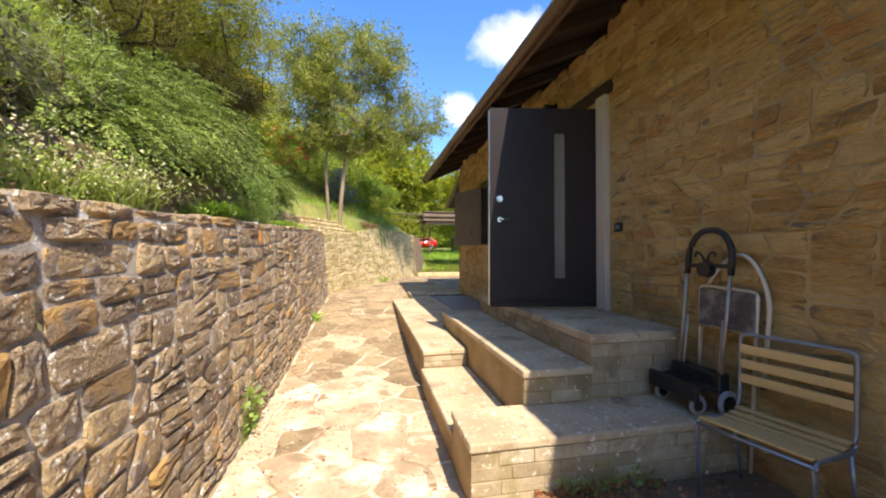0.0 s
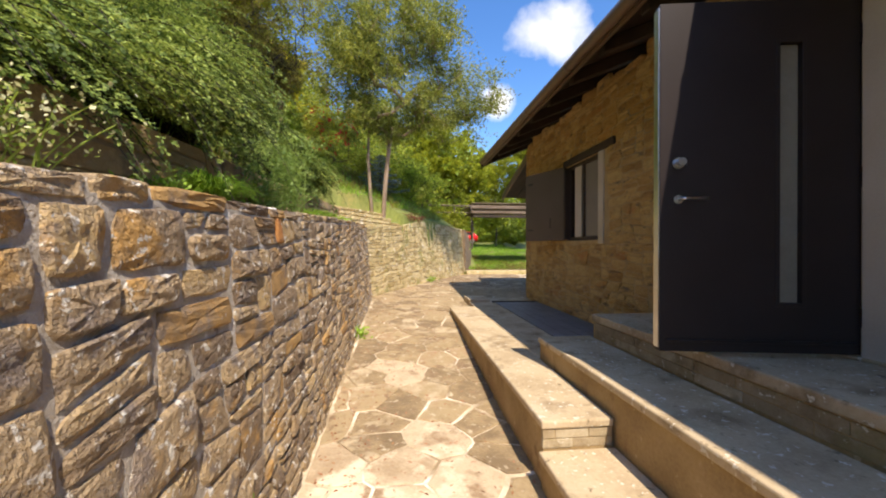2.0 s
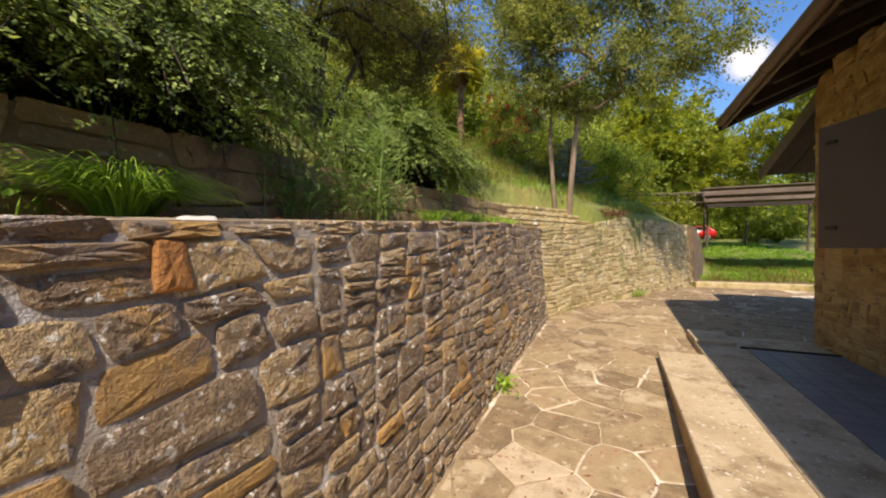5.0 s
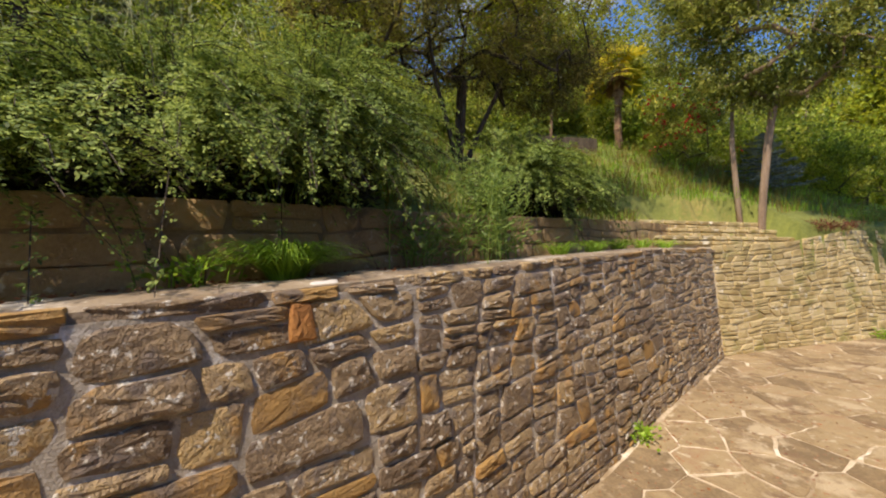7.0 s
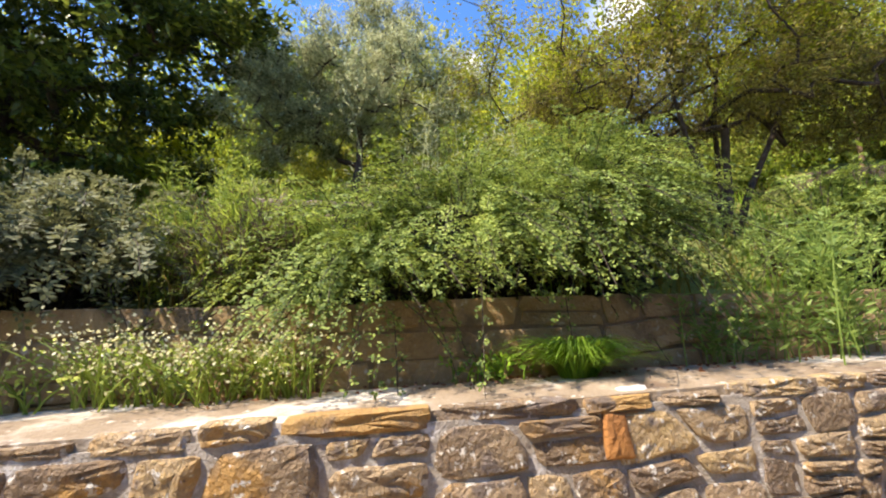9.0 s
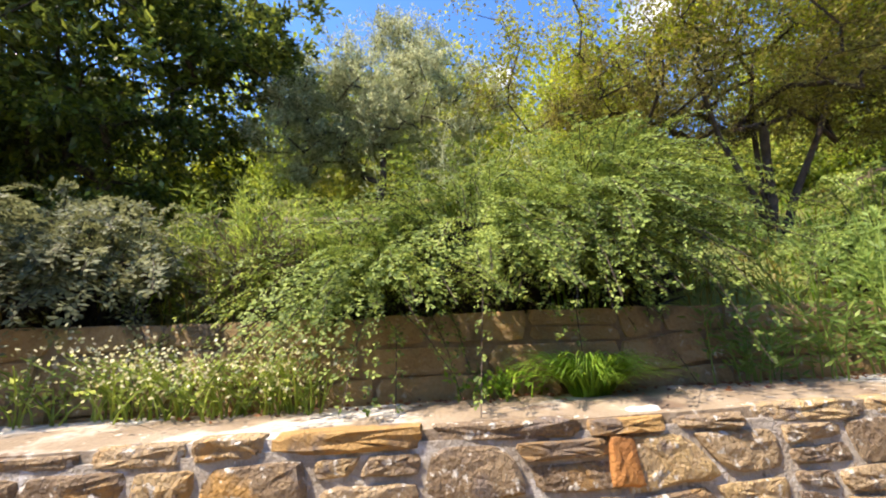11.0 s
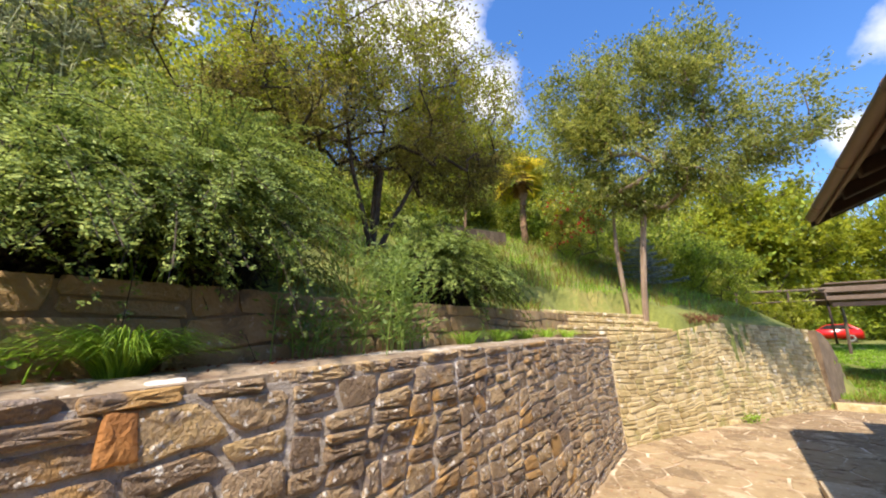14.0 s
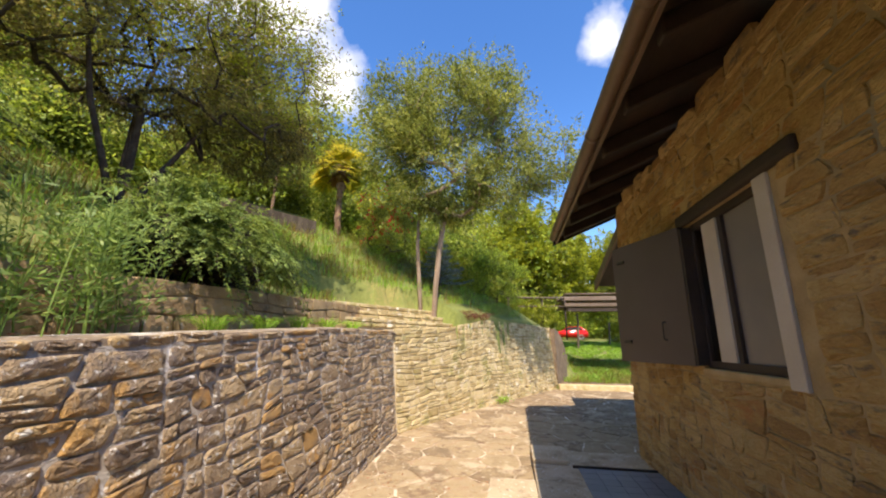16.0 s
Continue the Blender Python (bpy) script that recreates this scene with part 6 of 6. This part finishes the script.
gold = [(-2.15 + rs.normal(0, 0.16), 2.50 + rs.normal(0, 0.30), 2.15) for i in range(66)]
stalks("tall_weed_stand", "stand of feathery yellow-green tall weeds", "weed", gold, 0.78, 210, (0.055, 0.006), L_GOLD, 73, spread=0.20)
stalks("dead_stalk_clump", "brown dead stalks among the weeds", "weed", [(-1.97 + rs.normal(0, 0.10), 2.62 + rs.normal(0, 0.20), 2.15) for i in range(60)], 0.60, 40, (0.05, 0.007), L_BROWN, 74, spread=0.3, stem_mat=L_BROWN)
stalks("tall_weed_stand", "tall feathery weeds behind the cotoneaster", "weed", [(-3.2 + rs.normal(0, 0.3), 4.1 + rs.normal(0, 0.4), land(-3.2, 4.1)) for i in range(16)], 1.5, 110, (0.07, 0.010), L_OLIVE, 75, spread=0.4)
hedge_rng = np.random.default_rng(61)
hl = Leaves(62)
for i in range(34):
    x, y = hedge_rng.uniform(0.5, 18), hedge_rng.uniform(48.8, 54)
    h = hedge_rng.uniform(3.2, 7.0)
    z = land(x, y)
    bl = [(x + hedge_rng.normal(0, 0.9), y + hedge_rng.normal(0, 0.6), z + h * hedge_rng.uniform(0.1, 0.8), h * 0.32, h * 0.3, h * 0.28) for k in range(6)]
    c = np.repeat(blob_points(bl, 110, hedge_rng, 0.3), 10, axis=0)
    c = c + hedge_rng.normal(0, 0.3, c.shape)
    hl.add(c, hedge_rng.normal(0, 1, c.shape), 0.32, 0.17, 0.1, 1.0, 0.35)
tagged(hl.build("hedge", L_WOOD), "tall sunlit hedge of shrubs behind the lawn", "hedge", kind="stuff")
flower = [(-1.56 + rs.normal(0, 0.045), rs.uniform(2.1, 3.1), wall_top(2.5)) for i in range(125)]
stalks("flower_clump", "wispy mound of small cream flowers on the ledge", "flowers", flower, 0.25, 11, (0.024, 0.013), L_WISP, 76, spread=0.40, sway=0.6, tip=(L_FLOWER, 12, 0.016, 0.05))
flower2 = [(-1.58 + rs.normal(0, 0.04), rs.uniform(1.72, 2.1), wall_top(1.9)) for i in range(15)]
stalks("flower_clump", "straggling cream flowers along the ledge", "flowers", flower2, 0.26, 16, (0.03, 0.014), L_WISP, 77, spread=0.30, sway=0.45, tip=(L_FLOWER, 6, 0.015, 0.04))
flower3 = [(-1.54 + rs.normal(0, 0.05), rs.uniform(-0.4, 1.7), wall_top(0.8)) for i in range(34)]
stalks("flower_clump", "thin cream flowers among ledge grass", "flowers", flower3, 0.24, 16, (0.03, 0.014), L_WISP, 78, spread=0.30, sway=0.45, tip=(L_FLOWER, 6, 0.015, 0.04))


def grass_tuft(at, n, h, r, seed, label, reach=0.27):
    """A tuft of long thin blades that rise, arch over and hang; h: its height, reach: how far the tips fall."""
    rng = np.random.default_rng(seed)
    t = thing("grass_tuft", label, "grass", at=at)
    lv = Leaves(seed)
    a = rng.uniform(0, 2 * np.pi, n)
    way = np.stack([np.cos(a) * 0.55, np.sin(a), np.zeros(n)], 1)
    foot = way * (r * rng.uniform(0, 1, n) ** 0.5)[:, None] * 0.6 + np.array([0, 0, -0.01])
    far = (reach * rng.uniform(0.35, 1.15, n))[:, None]
    top = (h * rng.uniform(0.55, 1.1, n))[:, None]
    side = np.cross(way, [0, 0, 1.0]) + rng.normal(0, 0.15, (n, 3))
    side /= np.linalg.norm(side, axis=1, keepdims=True)
    bend = rng.normal(0, 0.035, (n, 3)) * np.array([1, 1, 0.2])
    steps = np.linspace(0, 1, 7)
    pts = [foot + way * far * f ** 1.2 + np.array([0, 0, 1.0]) * top * (3.6 * f * (1 - f * 0.78) * 0.85) + bend * f for f in steps]
    wid = [0.0055, 0.006, 0.006, 0.0055, 0.0045, 0.003, 0.0006]
    for k in range(6):
        lv.v.append(np.stack([pts[k] + side * wid[k] * 0.5, pts[k + 1] + side * wid[k + 1] * 0.5, pts[k + 1] - side * wid[k + 1] * 0.5, pts[k] - side * wid[k] * 0.5], 1))
    lv.build("blade", L_GRASS, t)["kind"] = "stuff"
    return t


grass_tuft((-1.50, 4.32, wall_top(4.3)), 680, 0.20, 0.14, 81, "arching bright green grass tuft on the ledge", 0.37)
stalks("herb_tuft", "small bright green herb on the ledge", "herb", [(-1.56 + rs.normal(0, 0.05), 3.93 + rs.normal(0, 0.07), wall_top(3.9)) for i in range(14)], 0.10, 14, (0.035, 0.02), L_GRASS, 82, spread=0.25)
for i, (x, y) in enumerate(((-1.5, 6.9), (-1.45, 7.5), (-1.5, 8.2), (-1.5, 8.9), (-1.45, 9.6))):
    grass_tuft((x, y, wall_top(y)), 110, 0.13, 0.20, 83 + i, "thin ledge grass beside the terrace wall")
stalks("creeper", "thin green leafy weed climbing the foot of the rubble wall", "weed", [(-0.915, 3.16 + 0.05 * i, path_z(3.3)) for i in range(9)], 0.40, 9, (0.05, 0.04), L_WEED, 91, spread=0.12, sway=0.07)
stalks("weed_clump", "small green weed by the wall foot", "weed", [(-0.88, 7.2 + 0.05 * i, path_z(7.2)) for i in range(4)], 0.14, 20, (0.05, 0.03), L_GRASS, 92, spread=0.25)
stalks("weed_clump", "low weed at the foot of the angled wall", "weed", [w2_point(3.3 + 0.07 * i, 0.08, path_z(13)) for i in range(6)], 0.16, 24, (0.05, 0.025), L_GRASS, 93, spread=0.3)
sd = [w2_point(2.35 + 0.1 * (i % 9) + rs.normal(0, 0.03), -0.16 - 0.1 * (i % 4), 2.38) for i in range(60)]
stalks("weed_clump", "low weeds among red leaves at the foot of the step", "weed", [(1.1 + 0.07 * i, 1.99 + 0.03 * (i % 2), 0.112) for i in range(8)], 0.09, 14, (0.04, 0.02), L_WEED, 99, spread=0.3)
stalks("sedum_clump", "rusty brown sedum hanging on the wall top", "plant", sd, 0.14, 26, (0.05, 0.016), L_SEDUM, 94, spread=0.4)
stalks("low_herb", "low grey-green herb on the wall top", "plant", [w2_point(3.4 + 0.12 * (i % 16) + rs.normal(0, 0.05), -0.30 - 0.2 * (i % 5), 2.5 + 0.05 * (i % 5)) for i in range(90)], 0.30, 24, (0.06, 0.012), L_WEED, 95, spread=0.35)
rf = Leaves(96)
cc = np.array(on(-2.4, 13.5, 1.45)) + rs.normal(0, 1, (70, 3)) * np.array([0.45, 0.2, 0.4])
for k in range(5):
    rf.add(cc + rs.normal(0, 0.03, cc.shape), rs.normal(0, 1, cc.shape), 0.065, 0.05)
tagged(rf.build("red_blossom", L_RED), "scattered red blossoms on a shrub", "flowers", kind="stuff")
yl = Leaves(97)
for k in range(2):
    cc = np.array(on(-2.6 - 0.5 * k, 13.9, 1.55 + 0.15 * k)) + rs.normal(0, 1, (60, 3)) * np.array([0.32, 0.28, 0.05])
    yl.add(cc, rs.normal(0, 1, cc.shape) * np.array([1, 1, 0.15]), 0.26, 0.05, 0.1)
tagged(yl.build("yellow_foliage", L_YELLOW), "bright yellow leaf sprays among the shrubs", "leaves", kind="stuff")
litter = Leaves(98)
n = 900
px, py = rs.uniform(-0.9, 0.55, n), rs.uniform(1.0, 9, n)
px = np.where(rs.uniform(0, 1, n) < 0.55, -0.88 + np.abs(rs.normal(0, 0.22, n)), px)
litter.add(np.stack([px, py, [path_z(b) + 0.016 for b in py]], 1), rs.normal(0, 1, (n, 3)) * np.array([1, 1, 0.05]), 0.030, 0.014, 0, 0.05)
n = 240
px, py = rs.uniform(1.05, 2.4, n), rs.uniform(0.9, 2.04, n)
litter.add(np.stack([px, py, np.full(n, 0.125)], 1), rs.normal(0, 1, (n, 3)) * np.array([1, 1, 0.2]), 0.045, 0.025, 0, 0.1)
n = 260
py = rs.uniform(2.2, 6, n)
litter.add(np.stack([-1.62 + np.abs(rs.normal(0, 0.10, n)), py, [wall_top(b) + 0.012 for b in py]], 1), rs.normal(0, 1, (n, 3)) * np.array([1, 1, 0.1]), 0.03, 0.014, 0, 0.1)
n = 190
px, py = rs.uniform(0.95, 1.75, n), 2.045 - np.abs(rs.normal(0, 0.07, n))
litter.add(np.stack([px, py, 0.118 + rs.uniform(0, 0.03, n)], 1), rs.normal(0, 1, (n, 3)) * np.array([1, 1, 0.5]), 0.05, 0.03, 0, 0.3)
tagged(litter.build("leaf_litter", L_LITTER), "scattered dry red-brown fallen leaves", "fallen leaves", kind="stuff")

# ---------------------------------------------------------------- pieces of walls and paving


def long_wall_stones():
    rng = random.Random(101)
    y0, length = -4.0, W1_END + 4.0
    rest = []
    def size_at(u, v, r):
        k = 0.92 + 0.36 * (1 - smooth(3.4, 6.4, y0 + u)) * smooth(0.2, 0.8, v)
        return r.uniform(0.24, 0.52) * k, r.uniform(0.11, 0.23) * k

    for q in rubble(length, 1.72, rng, size_at):
        pts = []
        for u, v in q:
            y = y0 + u
            zb, zt = path_z(y) - 0.05, wall_top(y) - 0.07
            z = zb + v / 1.72 * (zt - zb)
            pts.append(Vector((w1_face(z) - 0.016, y, z)))
        quad = inset(pts, rng.uniform(0.003, 0.012))
        yc = sum(p.y for p in quad) / 4
        zc = sum(p.z for p in quad) / 4
        if 4.12 < yc < 4.34 and 1.52 < zc < 1.82:
            continue
        nrm = Vector((0.995, 0, 0.09))
        proud = rng.uniform(0.012, 0.028)
        orange = rng.random() < 0.07
        if 1.0 < yc < 8.2 and zc > 0.25:
            stone_at(wall_long, quad, nrm, proud, rng, M_ORANGE if orange else M_RUBBLE, "stone", 0.20, 0.36)
        else:
            rest.append(stone_mesh(quad, nrm, proud, rng, 0.20, 0.36))
    joined("stone_rest", rest, M_RUBBLE_I, wall_long)
    # cap stones, thin and rusty, along the top edge
    y = -4.0
    while y < W1_END - 0.05:
        w = rng.uniform(0.22, 0.6)
        zt = wall_top(y + w / 2)
        x = w1_face(zt)
        h = rng.uniform(0.045, 0.075)
        m = M_ORANGE if rng.random() < 0.25 else M_RUBBLE
        quad = [Vector((x - 0.035, y + 0.008, wall_top(y) - 0.07)), Vector((x - 0.035, y + w - 0.008, wall_top(y + w) - 0.07)),
                Vector((x - 0.035, y + w - 0.008, wall_top(y + w) - 0.07 + h)), Vector((x - 0.035, y + 0.008, wall_top(y) - 0.07 + h))]
        stone_at(wall_long, quad, Vector((1, 0, 0)), rng.uniform(0.028, 0.046), rng, m, "cap_stone", 0.14, 0.3)
        y += w
    # the upright orange stone and the white patch above it
    xf = w1_face(1.68) - 0.016
    stone_at(wall_long, [Vector((xf, 4.175, 1.595)), Vector((xf, 4.295, 1.60)), Vector((xf - 0.012, 4.285, 1.765)), Vector((xf - 0.012, 4.185, 1.77))], Vector((1, 0, 0)), 0.034, rng, M_RUST, "stone", 0.1, 0.15)
    xt = w1_face(wall_top(4.37))
    stone_at(wall_long, [Vector((xt - 0.035, 4.30, wall_top(4.3) - 0.062)), Vector((xt - 0.035, 4.44, wall_top(4.44) - 0.062)), Vector((xt - 0.10, 4.44, wall_top(4.44) - 0.008)), Vector((xt - 0.10, 4.30, wall_top(4.3) - 0.008))],
             Vector((0.75, 0, 0.66)), 0.028, rng, M_WHITE, "cap_stone", 0.15, 0.1)


def angled_wall_stones():
    rng = random.Random(102)
    rest = []
    count = 0
    def size_at(u, v, r):
        return r.uniform(0.24, 0.60), r.uniform(0.075, 0.17)

    for q in rubble(W2_LEN, 1.75, rng, size_at, (0.26, 0.44), 0.03):
        pts = []
        for u, v in q:
            b = path_z(w2_point(u, 0, 0)[1]) - 0.03
            z = b + v / 1.75 * (w2_top(u) - b)
            pts.append(Vector(w2_point(u, w2_batter(z) - 0.012, z)))
        quad = inset(pts, rng.uniform(0.004, 0.010))
        nrm = Vector((-W2_N.x, -W2_N.y, 0.1)).normalized()
        proud = rng.uniform(0.006, 0.030)
        if count < 290:
            stone_at(wall_angled, quad, nrm, proud, rng, M_PALE, "stone", 0.16, 0.22)
            count += 1
        else:
            rest.append(stone_mesh(quad, nrm, proud, rng, 0.16, 0.22))
    if rest:
        joined("stone_rest", rest, M_PALE_I, wall_angled)


def house_stones():
    rng = random.Random(103)
    rest = []
    y0, length = HY0, HY1 - HY0
    def size_at(u, v, r):
        return r.uniform(0.20, 0.62), r.uniform(0.08, 0.24)

    for q in rubble(length, 3.68, rng, size_at, (0.36, 0.56), 0.03):
        pts = [Vector((HX + 0.010, y0 + u, 0.05 + v)) for u, v in q]
        c = sum(pts, Vector()) / 4
        skip = False
        for (a0, a1, b0, b1, mg) in ((DOOR[0] - 0.20, DOOR[1] + 0.08, DOOR[2] - 0.05, DOOR[3] + 0.24, 0), (WIN[0] - 0.15, WIN[1] + 0.02, WIN[2] - 0.06, WIN[3] + 0.11, 0)):
            ymin, ymax = min(p.y for p in pts), max(p.y for p in pts)
            zmin, zmax = min(p.z for p in pts), max(p.z for p in pts)
            if ymax > a0 and ymin < a1 and zmax > b0 and zmin < b1:
                # trim the stone beside the opening, or leave it out
                if c.y < a0:
                    for p in pts:
                        p.y = min(p.y, a0)
                elif c.y > a1:
                    for p in pts:
                        p.y = max(p.y, a1)
                elif c.z < b0:
                    for p in pts:
                        p.z = min(p.z, b0)
                elif c.z > b1:
                    for p in pts:
                        p.z = max(p.z, b1)
                else:
                    skip = True
                if max(p.y for p in pts) - min(p.y for p in pts) < 0.06 or max(p.z for p in pts) - min(p.z for p in pts) < 0.04:
                    skip = True
        if skip:
            continue
        quad = inset(pts, rng.uniform(0.003, 0.009))
        nrm = Vector((-1, 0, 0))
        quad = [quad[1], quad[0], quad[3], quad[2]]
        proud = rng.uniform(0.003, 0.022)
        if 2.2 < c.y < 7.7 and 0.5 < c.z < 3.1:
            stone_at(wall_front, quad, nrm, proud, rng, M_HOUSE, "stone", 0.14, 0.55)
        else:
            rest.append(stone_mesh(quad, nrm, proud, rng, 0.14, 0.55))
    # ragged stones on the wall head between the rafters
    y = HY0
    while y < HY1 - 0.1:
        w = rng.uniform(0.25, 0.55)
        z0, z1 = 3.72, 3.74 + rng.uniform(0.05, 0.2)
        quad = [Vector((HX + 0.02, y + w, z0)), Vector((HX + 0.02, y, z0)), Vector((HX + 0.02, y + rng.uniform(0, 0.05), z1)), Vector((HX + 0.02, y + w - rng.uniform(0, 0.05), z1))]
        rest.append(stone_mesh(quad, Vector((-1, 0, 0)), rng.uniform(0.02, 0.05), rng, 0.2, 0.3))
        y += w
    # the gable's corner
    for q in courses(2.2, lambda u: 3.6, rng, (0.12, 0.24), (0.25, 0.5), 0.25, 0.1):
        pts = [Vector((HX + u, HY1 - 0.008, 0.05 + v * 3.68)) for u, v in q]
        quad = inset(pts, 0.006)
        quad = [quad[1], quad[0], quad[3], quad[2]]
        rest.append(stone_mesh(quad, Vector((0, 1, 0)), rng.uniform(0.006, 0.02), rng, 0.12, 0.3))
    joined("stone_rest", rest, M_HOUSE_I, wall_front)


def terrace_stones():
    rng = random.Random(104)
    rest = []
    for q in courses(14.0, lambda u: 0.45, rng, (0.09, 0.17), (0.25, 0.72), 0.5, 0.1):
        pts = []
        for u, v in q:
            y = -3.5 + u
            z = wall_top(y) - 0.06 + v * (terrace_top(y) - wall_top(y) + 0.06)
            pts.append(Vector((-1.66 - 0.04 * v, y, z)))
        quad = inset(pts, rng.uniform(0.002, 0.006))
        c = sum(quad, Vector()) / 4
        p = rng.uniform(0.004, 0.014)
        if 1.2 < c.y < 9.5:
            stone_at(terrace, quad, Vector((1, 0, 0)), p, rng, M_TERRACE_STONE, "stone", 0.15, 0.3)
        else:
            rest.append(stone_mesh(quad, Vector((1, 0, 0)), p, rng, 0.15, 0.3))
    joined("stone_rest", rest, M_TERRACE_STONE, terrace)


def clip_poly(poly, px, py, nx, ny):
    """The part of poly on the side of the line through (px, py) against (nx, ny)."""
    out = []
    for i in range(len(poly)):
        a, b = poly[i], poly[(i + 1) % len(poly)]
        da = (a[0] - px) * nx + (a[1] - py) * ny
        db = (b[0] - px) * nx + (b[1] - py) * ny
        if da <= 0:
            out.append(a)
        if (da < 0 < db) or (db < 0 < da):
            t = da / (da - db)
            out.append((a[0] + (b[0] - a[0]) * t, a[1] + (b[1] - a[1]) * t))
    return out


def flagstones():
    """Irregular flags: cells round scattered seeds, shrunk by the joints."""
    rng = random.Random(105)
    seeds = []
    tries = 0
    while tries < 9000:
        tries += 1
        y = rng.uniform(-1.5, 16.0)
        right = 0.62 if y < 9.0 else 3.6
        left = -1.0 if y < 10.3 else -1.0 + (y - 10.3) * 0.53
        if left > right:
            continue
        x = rng.uniform(left, right)
        gap = 0.16 + 0.24 * rng.random()
        if all((x - a) ** 2 + ((y - b) * 0.85) ** 2 > ((gap + g) * 0.5) ** 2 * 1.5 for a, b, g in seeds):
            seeds.append((x, y, gap))
    count, rest = 0, []
    for i, (x, y, g) in enumerate(seeds):
        poly = [(x - 0.5, y - 0.5), (x + 0.5, y - 0.5), (x + 0.5, y + 0.5), (x - 0.5, y + 0.5)]
        joint = rng.uniform(0.003, 0.030) * rng.uniform(0.5, 1.0)
        for j, (a, b, h) in enumerate(seeds):
            dx, dy = a - x, b - y
            d = math.hypot(dx, dy)
            if j == i or d > 1.3:
                continue
            poly = clip_poly(poly, x + dx * 0.5 - dx / d * joint, y + dy * 0.5 - dy / d * joint, dx / d, dy / d)
            if len(poly) < 3:
                break
        if y < 10.2:
            poly = clip_poly(poly, -0.90, 0, -1, 0)
        if len(poly) < 3:
            continue
        # break the straight edges a little
        fine = []
        for k in range(len(poly)):
            a, b = Vector(poly[k]), Vector(poly[(k + 1) % len(poly)])
            L = (b - a).length
            if L < 0.03:
                continue
            m = max(1, int(L / 0.09))
            for s in range(m):
                p = a.lerp(b, s / m)
                w = 0.022 if s else 0.03
                p = p + Vector((noise.noise((p.x * 9, p.y * 9, 0)), noise.noise((p.x * 9, p.y * 9, 5)))) * w
                fine.append(p)
        if len(fine) < 4:
            continue
        c = sum(fine, Vector((0, 0))) / len(fine)
        up = rng.uniform(0.006, 0.013)
        n = len(fine)
        z = lambda p: path_z(p[1])
        verts = [(p.x, p.y, z(p) - 0.02) for p in fine] + [(p.x, p.y, z(p) + up) for p in fine]
        verts += [(*(p.lerp(c, 0.06)), z(p) + up + 0.005) for p in fine] + [(c.x, c.y, z(c) + up + 0.006)]
        faces = [(a * n + k, a * n + (k + 1) % n, (a + 1) * n + (k + 1) % n, (a + 1) * n + k) for a in (0, 1) for k in range(n)]
        faces += [(2 * n + k, 2 * n + (k + 1) % n, 3 * n) for k in range(n)]
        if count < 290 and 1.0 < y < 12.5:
            mesh_object("flagstone", verts, faces, M_FLAGPALE if y < 2.4 + 4.6 * rng.random() else M_FLAG, pavement, False)
            count += 1
        else:
            rest.append((verts, faces))
    if rest:
        joined("flagstone_rest", rest, M_FLAG, pavement)


M_TERRACE_STONE = material("terrace_wall_block", [(0.22, 0.14, 0.064), (0.33, 0.215, 0.10), (0.42, 0.29, 0.145), (0.42, 0.24, 0.09)], scale=5, fine=50, vary=0.5, bump=1.0, bump_dist=0.03, rough=0.95, island=True, specks=[((0.17, 0.12, 0.07), 3.0, 0.55, 0.66), ((0.40, 0.32, 0.11), 2.0, 0.60, 0.68), ((0.52, 0.44, 0.32), 16.0, 0.62, 0.68)])

flagstones()
terrace_stones()
angled_wall_stones()
house_stones()
long_wall_stones()
